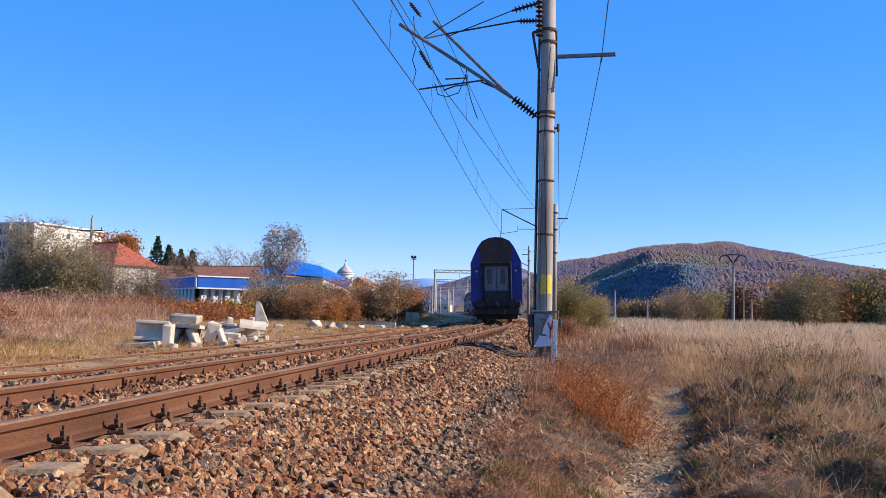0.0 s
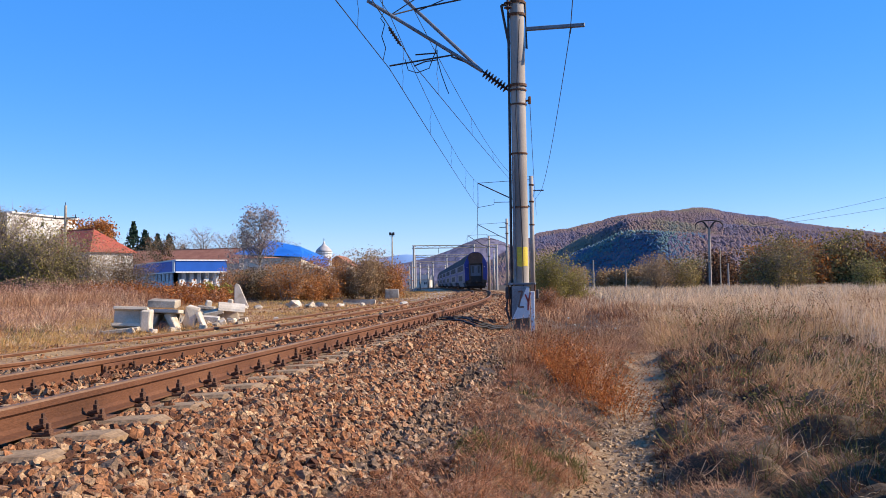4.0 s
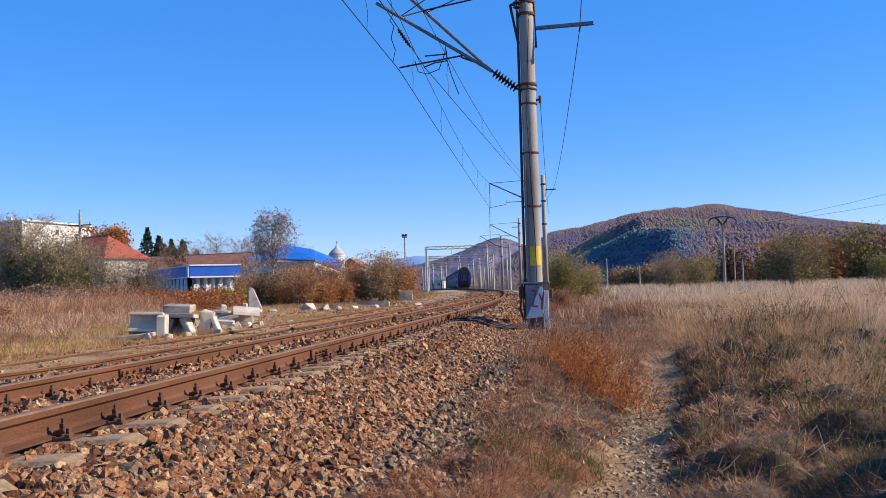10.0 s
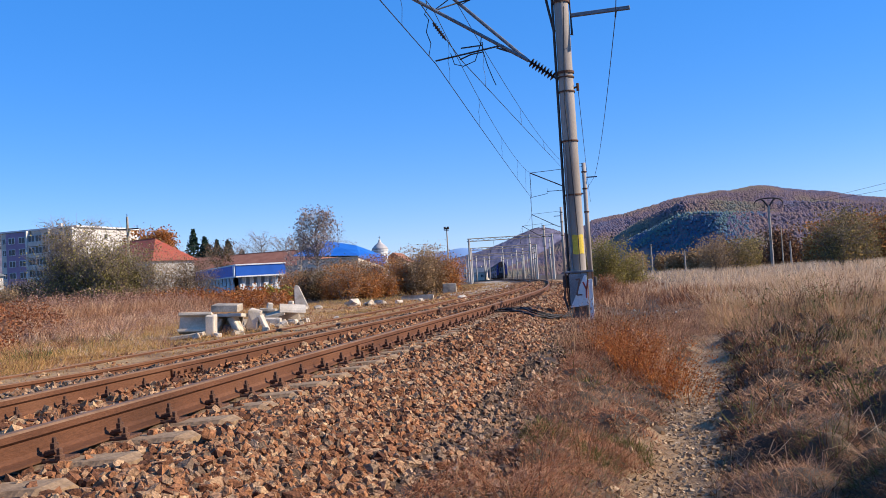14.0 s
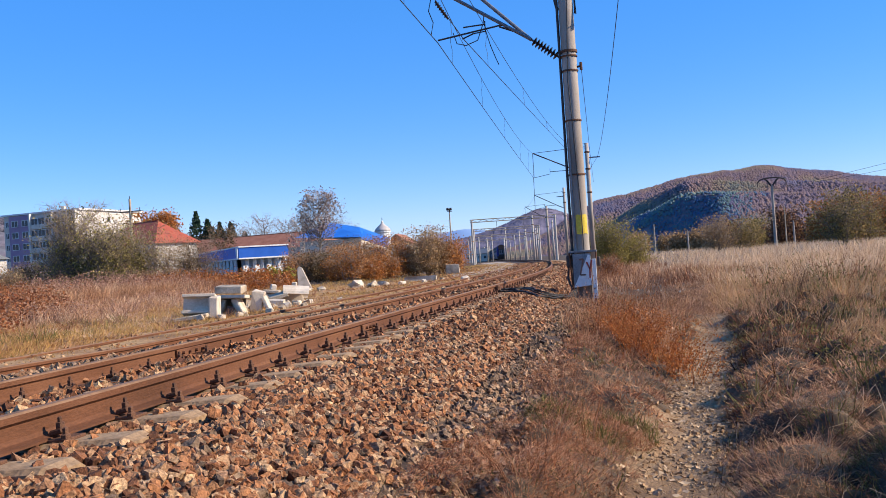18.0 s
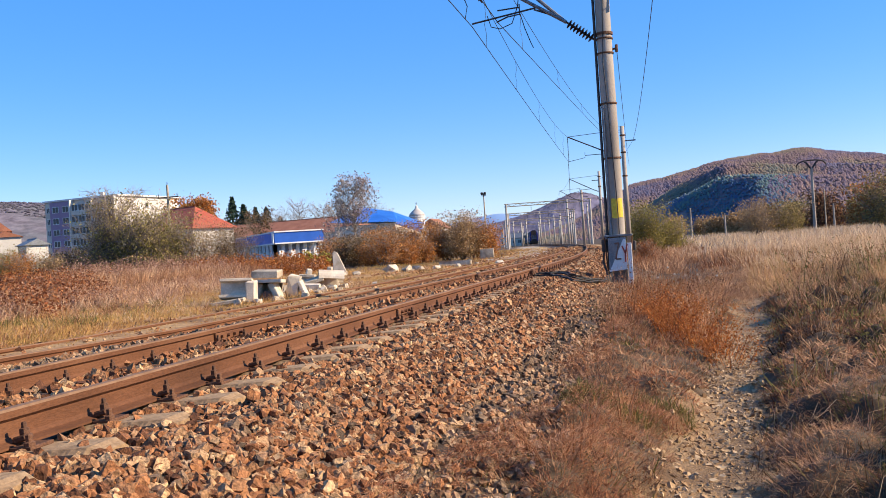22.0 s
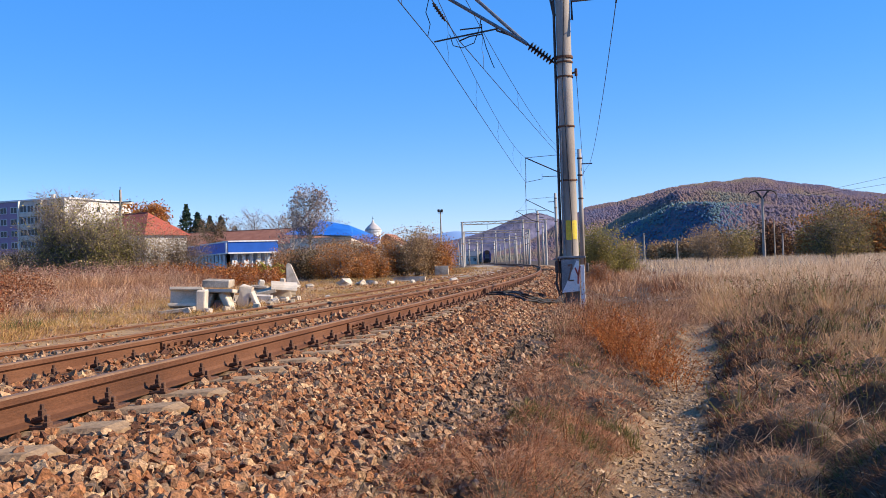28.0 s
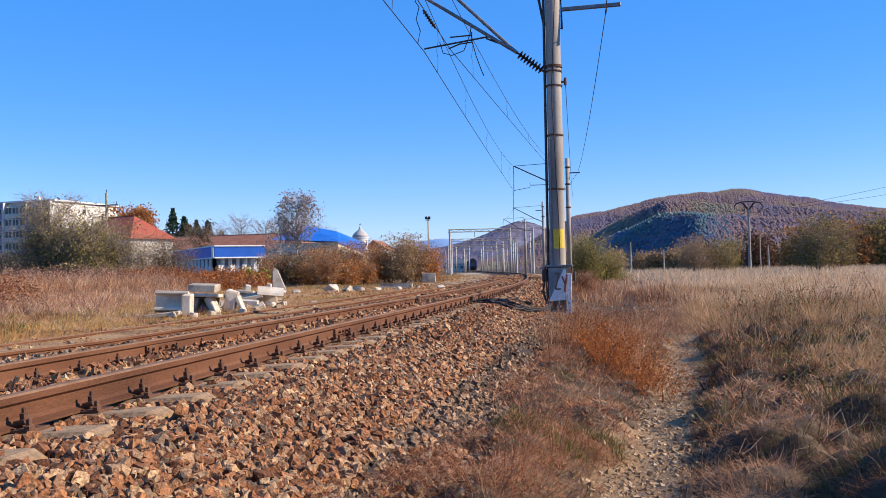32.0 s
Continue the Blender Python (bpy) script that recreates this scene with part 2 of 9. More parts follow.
M = {
    "ballast_soil": mat("ballast_soil", [(0.034, 0.021, 0.013), (0.072, 0.045, 0.028), (0.12, 0.078, 0.048)], 1.4, bump=0.6, bump_scale=30, fine=0.4),
    "stone_brown": mat("stone_brown", [(0.075, 0.029, 0.014), (0.195, 0.076, 0.032), (0.34, 0.145, 0.060), (0.25, 0.132, 0.069), (0.49, 0.30, 0.155)], 9, island=True, bump=0.7, bump_scale=55, fine=0.5, rough=0.9),
    "stone_grey": mat("stone_grey", [(0.064, 0.041, 0.027), (0.132, 0.083, 0.051), (0.230, 0.145, 0.087), (0.265, 0.132, 0.066), (0.421, 0.282, 0.172)], 9, island=True, bump=0.7, bump_scale=55, fine=0.5, rough=0.9),
    "stone_piece": mat("stone_piece", [(0.075, 0.029, 0.014), (0.195, 0.076, 0.032), (0.34, 0.145, 0.060), (0.25, 0.132, 0.069), (0.49, 0.30, 0.155)], 9, per_object=True, bump=0.7, bump_scale=2.2, fine=0.5, rough=0.9),
    "rust": mat("rust", [(0.082, 0.031, 0.013), (0.125, 0.048, 0.021), (0.163, 0.069, 0.032)], 3.0, bump=0.25, bump_scale=90, fine=0.18, rough=0.82, stretch=(1, 0.35, 1)),
    "rail_top": mat("rail_top", [(0.15, 0.078, 0.042), (0.22, 0.125, 0.072)], 5.0, rough=0.8, metal=0.0, fine=0.12, bump_scale=30),
    "dark_iron": mat("dark_iron", [(0.070, 0.033, 0.019), (0.15, 0.068, 0.036)], 12, rough=0.8, bump=0.3, bump_scale=90, fine=0.3),
    "sleeper": mat("sleeper", [(0.19, 0.112, 0.060), (0.30, 0.190, 0.104), (0.40, 0.275, 0.158)], 4, bump=0.4, bump_scale=45, fine=0.25, rough=0.92),
    "old_timber": mat("old_timber", [(0.05, 0.04, 0.033), (0.12, 0.09, 0.07)], 5, bump=0.5, bump_scale=40, fine=0.3, stretch=(1, 6, 1)),
    "concrete": mat("concrete", [(0.380, 0.303, 0.218), (0.550, 0.459, 0.353), (0.680, 0.597, 0.483)], 2.2, bump=0.3, bump_scale=40, fine=0.14, rough=0.9),
    "yard_concrete": mat("yard_concrete", [(0.38, 0.335, 0.285), (0.50, 0.455, 0.40)], 1.0, rough=0.85, fine=0.1),
    "mast_concrete": mat("mast_concrete", [(0.20, 0.16, 0.13), (0.33, 0.28, 0.235), (0.46, 0.41, 0.36)], 1.2, bump=0.15, bump_scale=60, fine=0.10, rough=0.85, stretch=(1, 1, 0.35)),
    "weathered_concrete": mat("weathered_concrete", [(0.224, 0.171, 0.121), (0.388, 0.308, 0.222), (0.530, 0.440, 0.335)], 2.2, bump=0.5, bump_scale=30, fine=0.25, rough=0.93),
    "galvanised": mat("galvanised", [(0.12, 0.13, 0.145), (0.24, 0.25, 0.265)], 8, rough=0.55, metal=0.5, fine=0.15),
    "dark_steel": mat("dark_steel", [(0.035, 0.03, 0.03), (0.09, 0.075, 0.07)], 10, rough=0.6, metal=0.3, fine=0.2),
    "wire": mat("wire", [(0.03, 0.03, 0.035), (0.06, 0.06, 0.065)], 20, rough=0.6, metal=0.4),
    "insulator": mat("insulator", [(0.03, 0.014, 0.012), (0.06, 0.028, 0.022)], 12, rough=0.35, spec=0.5),
    "yellow_paint": mat("yellow_paint", [(0.62, 0.42, 0.04), (0.74, 0.55, 0.08)], 8, rough=0.7, fine=0.15, bump_scale=25),
    "white_paint": mat("white_paint", [(0.60, 0.58, 0.55), (0.76, 0.75, 0.73)], 5, rough=0.7, fine=0.08),
    "sign_grey": mat("sign_grey", [(0.42, 0.42, 0.43), (0.60, 0.60, 0.61)], 6, rough=0.75, fine=0.15, bump=0.15),
    "red_paint": mat("red_paint", [(0.30, 0.05, 0.04), (0.42, 0.09, 0.06)], 8, rough=0.7, fine=0.3, bump_scale=20),
    "brown_paint": mat("brown_paint", [(0.16, 0.08, 0.06), (0.24, 0.14, 0.10)], 8, rough=0.8, fine=0.3, bump_scale=20),
    "path_soil": mat("path_soil", [(0.110, 0.063, 0.031), (0.210, 0.127, 0.063), (0.326, 0.211, 0.108)], 2.0, bump=1.0, bump_scale=55, fine=0.5),
    "grass_dry": leafy("grass_dry", [(0.336, 0.178, 0.082), (0.493, 0.286, 0.138), (0.650, 0.421, 0.230), (0.426, 0.259, 0.122)]),
    "grass_pale": leafy("grass_pale", [(0.520, 0.317, 0.185), (0.728, 0.493, 0.305), (0.884, 0.665, 0.443)]),
    "grass_red": leafy("grass_red", [(0.19, 0.078, 0.042), (0.32, 0.135, 0.066), (0.43, 0.215, 0.115), (0.30, 0.175, 0.115)]),
    "grass_deep": leafy("grass_deep", [(0.065, 0.076, 0.024), (0.13, 0.14, 0.046), (0.25, 0.225, 0.09)]),
    "grass_green": leafy("grass_green", [(0.071, 0.072, 0.024), (0.142, 0.132, 0.044), (0.275, 0.217, 0.088)]),
    "grass_dark": leafy("grass_dark", [(0.05, 0.03, 0.02), (0.115, 0.066, 0.042), (0.22, 0.13, 0.085), (0.09, 0.07, 0.034)]),
    "thatch_red": leafy("thatch_red", [(0.075, 0.040, 0.028), (0.22, 0.100, 0.060), (0.40, 0.185, 0.100), (0.52, 0.29, 0.165), (0.26, 0.155, 0.10)], 2.2, 0.10, iw=0.8),
    "thatch_rust": leafy("thatch_rust", [(0.16, 0.058, 0.032), (0.38, 0.145, 0.070), (0.56, 0.255, 0.125), (0.62, 0.36, 0.20)], 2.5, 0.12, iw=0.8),
    "thatch_pink": leafy("thatch_pink", [(0.179, 0.089, 0.050), (0.426, 0.227, 0.128), (0.650, 0.394, 0.230), (0.504, 0.248, 0.125)], 1.6, 0.10, iw=0.8),
    # dead grass colour darkened to stand for shade in brush and gaps
    "thatch_shaded": leafy("thatch_shaded", [(0.024, 0.012, 0.007), (0.046, 0.022, 0.012), (0.085, 0.041, 0.023), (0.131, 0.063, 0.036), (0.046, 0.029, 0.011)], 1.6, 0.08, iw=0.8),
    "thatch_brown": leafy("thatch_brown", [(0.061, 0.027, 0.016), (0.132, 0.060, 0.033), (0.237, 0.108, 0.059), (0.325, 0.162, 0.092), (0.149, 0.086, 0.044)], 2.0, 0.12, iw=0.8),
    "weed_orange": leafy("weed_orange", [(0.210, 0.062, 0.023), (0.406, 0.120, 0.036), (0.560, 0.210, 0.063), (0.336, 0.144, 0.057)]),
    "vine_red": leafy("vine_red", [(0.15, 0.045, 0.025), (0.28, 0.095, 0.042), (0.40, 0.165, 0.070), (0.30, 0.16, 0.085)]),
    "vine_orange": leafy("vine_orange", [(0.26, 0.065, 0.024), (0.42, 0.135, 0.042), (0.52, 0.23, 0.075), (0.36, 0.19, 0.085)]),
    "vine_pink": leafy("vine_pink", [(0.22, 0.115, 0.082), (0.38, 0.215, 0.148), (0.52, 0.34, 0.24), (0.34, 0.17, 0.11)]),
    "vine_brown": leafy("vine_brown", [(0.22, 0.095, 0.05), (0.34, 0.175, 0.10), (0.45, 0.265, 0.165), (0.28, 0.11, 0.06)]),
    "grass_gold": leafy("grass_gold", [(0.291, 0.136, 0.050), (0.499, 0.256, 0.090), (0.671, 0.400, 0.158), (0.454, 0.304, 0.086), (0.617, 0.336, 0.130)], 0.7, iw=0.6),
    "umbel": leafy("umbel", [(0.45, 0.40, 0.33), (0.62, 0.58, 0.50)]),
    "vine_stalk": leafy("vine_stalk", [(0.10, 0.040, 0.024), (0.20, 0.075, 0.040), (0.30, 0.125, 0.065), (0.22, 0.13, 0.085)], 0.5, iw=0.7),
    "vine_green": leafy("vine_green", [(0.20, 0.19, 0.05), (0.36, 0.30, 0.07), (0.30, 0.26, 0.06)]),
    "leaf_olive": leafy("leaf_olive", [(0.105, 0.095, 0.030), (0.24, 0.205, 0.058), (0.43, 0.35, 0.115), (0.56, 0.41, 0.17)], trans=0.38),
    "leaf_brown_olive": leafy("leaf_brown_olive", [(0.101, 0.084, 0.032), (0.216, 0.169, 0.061), (0.392, 0.297, 0.101), (0.513, 0.311, 0.128)], trans=0.2),
    "leaf_wood": leafy("leaf_wood", [(0.081, 0.049, 0.044), (0.162, 0.086, 0.057), (0.297, 0.143, 0.073), (0.155, 0.111, 0.065)], trans=0.15),
    "leaf_yellow_green": leafy("leaf_yellow_green", [(0.17, 0.145, 0.040), (0.30, 0.245, 0.070), (0.42, 0.32, 0.11)]),
    "leaf_orange": leafy("leaf_orange", [(0.276, 0.085, 0.022), (0.460, 0.160, 0.043), (0.529, 0.250, 0.085), (0.345, 0.180, 0.076)]),
    "leaf_tan": leafy("leaf_tan", [(0.28, 0.165, 0.08), (0.40, 0.255, 0.13), (0.50, 0.35, 0.20)]),
    "leaf_silver": leafy("leaf_silver", [(0.180, 0.122, 0.107), (0.325, 0.244, 0.213), (0.469, 0.374, 0.332)]),
    "leaf_dark": leafy("leaf_dark", [(0.062, 0.052, 0.032), (0.115, 0.090, 0.048), (0.19, 0.120, 0.058), (0.21, 0.100, 0.050)]),
    "needle": leafy("needle", [(0.027, 0.048, 0.034), (0.053, 0.083, 0.051)], trans=0.05),
    "bark": mat("bark", [(0.12, 0.090, 0.070), (0.25, 0.195, 0.155)], 6, bump=0.5, bump_scale=30, fine=0.3, rough=0.95),
    "bark_pale": mat("bark_pale", [(0.22, 0.19, 0.165), (0.36, 0.32, 0.28)], 6, bump=0.4, bump_scale=30, fine=0.25, rough=0.95),
    # distance haze is mixed into the hill wood's colours as blue
    "wood_hill_haze": mat("wood_hill_haze", [(0.119, 0.130, 0.198), (0.158, 0.130, 0.172), (0.225, 0.150, 0.139), (0.242, 0.191, 0.134), (0.147, 0.163, 0.145)], 0.011, island=True, rough=0.95, spec=0.0, iw=0.22),
    # spur conifers: haze and the slope's shade are put into the blue
    "wood_green_haze": mat("wood_green_haze", [(0.073, 0.110, 0.198), (0.094, 0.149, 0.182), (0.165, 0.215, 0.149)], 0.02, island=True, rough=0.95, spec=0.0, iw=0.6),
    # crest trees: the ridge's sunlight is put into a paler yellow-green
    "wood_crest_sunlit": mat("wood_crest_sunlit", [(0.22, 0.22, 0.16), (0.32, 0.31, 0.20), (0.40, 0.36, 0.22)], 0.02, island=True, rough=0.95, spec=0.0, iw=0.75),
    # haze blue is mixed into the far and western slopes and hill soil too
    "wood_far_haze": mat("wood_far_haze", [(0.105, 0.105, 0.165), (0.14, 0.125, 0.175), (0.175, 0.14, 0.165)], 0.006, island=True, rough=1.0, spec=0.0, iw=0.45),
    "wood_slope_haze": mat("wood_slope_haze", [(0.090, 0.088, 0.132), (0.127, 0.108, 0.138), (0.115, 0.112, 0.124), (0.155, 0.121, 0.135)], 0.02, island=True, rough=1.0, spec=0.0, iw=0.5),
    "meadow_slope_haze": mat("meadow_slope_haze", [(0.114, 0.114, 0.163), (0.171, 0.147, 0.169), (0.133, 0.144, 0.152)], 0.012, rough=1.0, spec=0.0, bump=0.6, bump_scale=0.1, fine=0.3, dist=3.0),
    "hill_soil_haze": mat("hill_soil_haze", [(0.12, 0.115, 0.160), (0.155, 0.130, 0.155), (0.185, 0.150, 0.140)], 0.016, detail=9, rough=1.0, spec=0.0, bump=0.6, bump_scale=0.10, fine=0.4, dist=3.0),
    "hill_far_haze": mat("hill_far_haze", [(0.12, 0.118, 0.185), (0.17, 0.15, 0.19), (0.20, 0.165, 0.18)], 0.012, detail=9, rough=1.0, spec=0.0, bump=0.7, bump_scale=0.07, fine=0.35, dist=6.0, stretch=(1, 0.25, 0.8)),
    # the air's haze over the far ridge is put into this blue
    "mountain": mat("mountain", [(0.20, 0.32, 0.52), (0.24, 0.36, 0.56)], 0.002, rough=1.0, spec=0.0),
    "plaster_white": mat("plaster_white", [(0.56, 0.51, 0.45), (0.68, 0.64, 0.58)], 0.5, rough=0.9, fine=0.06),
    "plaster_purple": mat("plaster_purple", [(0.29, 0.19, 0.27), (0.37, 0.25, 0.33)], 0.6, rough=0.9, fine=0.08),
    "plaster_beige": mat("plaster_beige", [(0.55, 0.47, 0.38), (0.68, 0.60, 0.50)], 0.6, rough=0.9, fine=0.08),
    "glass_dark": mat("glass_dark", [(0.02, 0.024, 0.032), (0.045, 0.05, 0.06)], 2, rough=0.2, spec=0.35),
    "coach_glass": mat("coach_glass", [(0.02, 0.022, 0.028), (0.04, 0.043, 0.05)], 2, rough=0.6, spec=0.15),
    "roof_red": mat("roof_red", [(0.29, 0.055, 0.033), (0.38, 0.090, 0.050)], 0.8, rough=0.75, bump=0.4, bump_scale=6, fine=0.15),
    "roof_brown": mat("roof_brown", [(0.26, 0.098, 0.058), (0.36, 0.155, 0.095)], 0.8, rough=0.85, bump=0.4, bump_scale=6, fine=0.18),
    "roof_blue": mat("roof_blue", [(0.012, 0.110, 0.43), (0.022, 0.160, 0.56)], 0.6, rough=0.45, fine=0.06),
    "blue_fascia": mat("blue_fascia", [(0.010, 0.085, 0.38), (0.018, 0.110, 0.47)], 0.8, rough=0.5, fine=0.05),
    "board_dark": mat("board_dark", [(0.05, 0.035, 0.03), (0.10, 0.07, 0.055)], 2, bump=0.4, bump_scale=20, fine=0.3),
    "green_steel": mat("green_steel", [(0.025, 0.12, 0.075), (0.04, 0.17, 0.11)], 2, rough=0.6, fine=0.15),
    "train_blue": mat("train_blue", [(0.012, 0.022, 0.15), (0.020, 0.036, 0.21)], 1.2, rough=0.5, fine=0.14, bump_scale=8),
    "train_grey": mat("train_grey", [(0.120, 0.120, 0.143), (0.170, 0.170, 0.198)], 1.2, rough=0.55, fine=0.12, bump_scale=8),
    "train_roof": mat("train_roof", [(0.014, 0.013, 0.017), (0.032, 0.028, 0.030)], 1.0, rough=0.8, fine=0.25, bump_scale=10),
    "train_panel": mat("train_panel", [(0.035, 0.025, 0.022), (0.075, 0.050, 0.042)], 1.4, rough=0.85, fine=0.3, bump_scale=10),
    "train_black": mat("train_black", [(0.012, 0.011, 0.012), (0.03, 0.027, 0.026)], 4, rough=0.7, fine=0.2),
    "door_grey": mat("door_grey", [(0.10, 0.11, 0.14), (0.155, 0.165, 0.195)], 3, rough=0.5, fine=0.08),
}
for nm, c in (("lamp_red", (0.5, 0.02, 0.01)), ("lamp_white", (0.8, 0.78, 0.7))):
    M[nm] = mat(nm, [c, c], 5, rough=0.3)


# ---- mesh helpers ----
def mesh_of(name, verts, faces, material=None, smooth=False):
    me = bpy.data.meshes.new(name)
    me.from_pydata([tuple(v) for v in verts], [], [tuple(f) for f in faces])
    if material is not None:
        me.materials.append(material)
    if smooth:
        me.polygons.foreach_set("use_smooth", [True] * len(me.polygons))
    else:
        me.polygons.foreach_set("use_smooth", [False] * len(me.polygons))
    me.update()
    return me


def np_mesh(name, verts, faces, material, smooth=False):
    """A mesh from arrays; faces is an (n, k) array."""
    verts, faces = np.asarray(verts, np.float32), np.asarray(faces, np.int32)
    me = bpy.data.meshes.new(name)
    n, k = faces.shape
    me.vertices.add(len(verts))
    me.vertices.foreach_set("co", verts.ravel())
    me.loops.add(n * k)
    me.loops.foreach_set("vertex_index", faces.ravel())
    me.polygons.add(n)
    me.polygons.foreach_set("loop_start", np.arange(0, n * k, k, dtype=np.int32))
    me.polygons.foreach_set("use_smooth", np.full(n, smooth))
    me.materials.append(material)
    me.update(calc_edges=True)
    return me


def thing(name, at=(0, 0, 0), rz=0.0, label="", category="", group="", kind=""):
    ob = new(name)
    ob.empty_display_size = 0.2
    ob.matrix_world = pose(*at, 0, 0, rz)
    return tagged(ob, label, category, group, kind)


def attach(name, me, parent, label="", m=None):
    ob = new(name, me)
    ob.parent = parent
    if m is not None:
        ob.matrix_local = m
    return tagged(ob, label) if label else ob


def part(name, bm, material, parent, label="", smooth=False):
    me = bpy.data.meshes.new(name)
    bm.to_mesh(me)
    bm.free()
    me.materials.append(material)
    if smooth:
        me.polygons.foreach_set("use_smooth", [True] * len(me.polygons))
    return attach(name, me, parent, label)


def box_bm(size, at=(0, 0, 0), rz=0.0, bevel=0.0, rx=0.0, ry=0.0, bm=None):
    b = bmesh.new()
    bmesh.ops.create_cube(b, size=1.0, matrix=Matrix.Diagonal((*size, 1)))
    if bevel > 0:
        bmesh.ops.bevel(b, geom=b.edges[:], offset=bevel, segments=1, affect="EDGES")
    bmesh.ops.transform(b, matrix=pose(*at, rx, ry, rz), verts=b.verts)
    return merge(bm, b)


def merge(bm, b):
    if bm is None:
        return b
    tmp = bpy.data.meshes.new("tmp")
    b.to_mesh(tmp)
    b.free()
    bm.from_mesh(tmp)
    bpy.data.meshes.remove(tmp)
    return bm


def lathe_bm(profile, at=(0, 0, 0), seg=16, m=None, bm=None, caps=True):
    """Turned body round z from (radius, height) pairs."""
    b = bmesh.new()
    rings = []
    for r, z in profile:
        rings.append([b.verts.new((r * math.cos(2 * math.pi * i / seg), r * math.sin(2 * math.pi * i / seg), z)) for i in range(seg)])
    for lo, hi in zip(rings, rings[1:]):
        for i in range(seg):
            b.faces.new((lo[i], lo[(i + 1) % seg], hi[(i + 1) % seg], hi[i]))
    if caps:
        b.faces.new(rings[0][::-1])
        b.faces.new(rings[-1])
    bmesh.ops.transform(b, matrix=(m if m is not None else Matrix.Translation(at)), verts=b.verts)
    return merge(bm, b)


def along(a, b):
    """A pose at a whose z points to b."""
    a, b = Vector(a), Vector(b)
    return Matrix.Translation(a) @ (b - a).to_track_quat("Z", "Y").to_matrix().to_4x4()


def rod_bm(a, b, r, r2=None, seg=8, bm=None):
    ln = (Vector(b) - Vector(a)).length
    return lathe_bm([(r, 0), (r if r2 is None else r2, ln)], m=along(a, b), seg=seg, bm=bm)


def tube_bm(points, r, seg=6, bm=None):
    """A tube along a polyline."""
    b = bmesh.new()
    pts = [Vector(p) for p in points]
    rings = []
    for i, p in enumerate(pts):
        d = (pts[min(i + 1, len(pts) - 1)] - pts[max(i - 1, 0)]).normalized()
        side = d.cross(Vector((0.013, 0.027, 1.0)))
        if side.length < 1e-4:
            side = d.cross(Vector((1, 0, 0)))
        side.normalize()
        up = side.cross(d)
        rings.append([b.verts.new(p + r * (math.cos(2 * math.pi * k / seg) * side + math.sin(2 * math.pi * k / seg) * up)) for k in range(seg)])
    for lo, hi in zip(rings, rings[1:]):
        for k in range(seg):
            b.faces.new((lo[k], lo[(k + 1) % seg], hi[(k + 1) % seg], hi[k]))
    b.faces.new(rings[0][::-1])
    b.faces.new(rings[-1])
    return merge(bm, b)


def sag(a, b, drop, n=14):
    a, b = Vector(a), Vector(b)
    return [a.lerp(b, i / n) - Vector((0, 0, 4 * drop * (i / n) * (1 - i / n))) for i in range(n + 1)]


# ---- the line of the track ----
KNOTS = np.array([-10, 0, 12, 25, 40, 60, 85, 110, 140, 180, 720.0])
BEND = np.array([-0.424, -1.177, -0.185, 2.136, 2.435, 0.333, 0.918, 2.048, 0, 0, 0]) * 1e-3
ARC = np.arange(-10, 720, 0.25)
_k = np.interp(ARC, KNOTS, BEND)
HEAD = np.cumsum(_k) * 0.25
HEAD -= np.interp(0, ARC, HEAD) + 0.002
LX = np.cumsum(-np.sin(HEAD)) * 0.25
LY = np.cumsum(np.cos(HEAD)) * 0.25
LX += -0.7525 - np.interp(0, ARC, LX)
LY -= np.interp(0, ARC, LY)
GAUGE, CANT = 1.505, 0.061


def on_track(s, u=0.0, z=0.0):
    """Place at arc length s, u to the right of the centre line, z over the outer rail's head."""
    s = np.asarray(s, float)
    h, x, y = np.interp(s, ARC, HEAD), np.interp(s, ARC, LX), np.interp(s, ARC, LY)
    c = CANT * np.interp(s, [0, 90, 150], [1, 1, 0])
    return np.stack([x + u * np.cos(h), y + u * np.sin(h), z + c * (u - 0.7525) / GAUGE + 0 * s], -1)


def centre_x(y):
    return np.interp(y, LY, LX)


GU = np.array([-400, -120, -60, -30, -14, -9, -6.5, -3.4, -2.6, -1.7, 0, 1.6, 2.65, 3.1, 3.9, 4.9, 6, 8, 12, 20, 35, 70, 140, 400.0])
GZ = np.array([-1.0, -0.3, -0.1, -0.25, -0.36, -0.43, -0.43, -0.42, -0.36, -0.232, -0.219, -0.221, -0.60, -0.72, -0.90, -0.93, -0.86, -0.76, -0.55, -0.35, -0.30, -1.2, -3.0, -4.0])


def wob(x, y, f, seed):
    """Smooth cheap noise in -1..1."""
    r = np.random.default_rng(seed)
    out = 0
    for i in range(6):
        a, p = r.uniform(0, 6.28), r.uniform(0, 6.28)
        g = f * (0.6 + 0.35 * i)
        out = out + np.sin((x * np.cos(a) + y * np.sin(a)) * g + p) / (1 + 0.4 * i)
    return out / 3.2


def path_x(y):
    return np.interp(y, [0, 5.3, 9, 12.7, 18, 26, 40], [2.85, 3.02, 3.51, 3.97, 4.54, 5.2, 6.2])


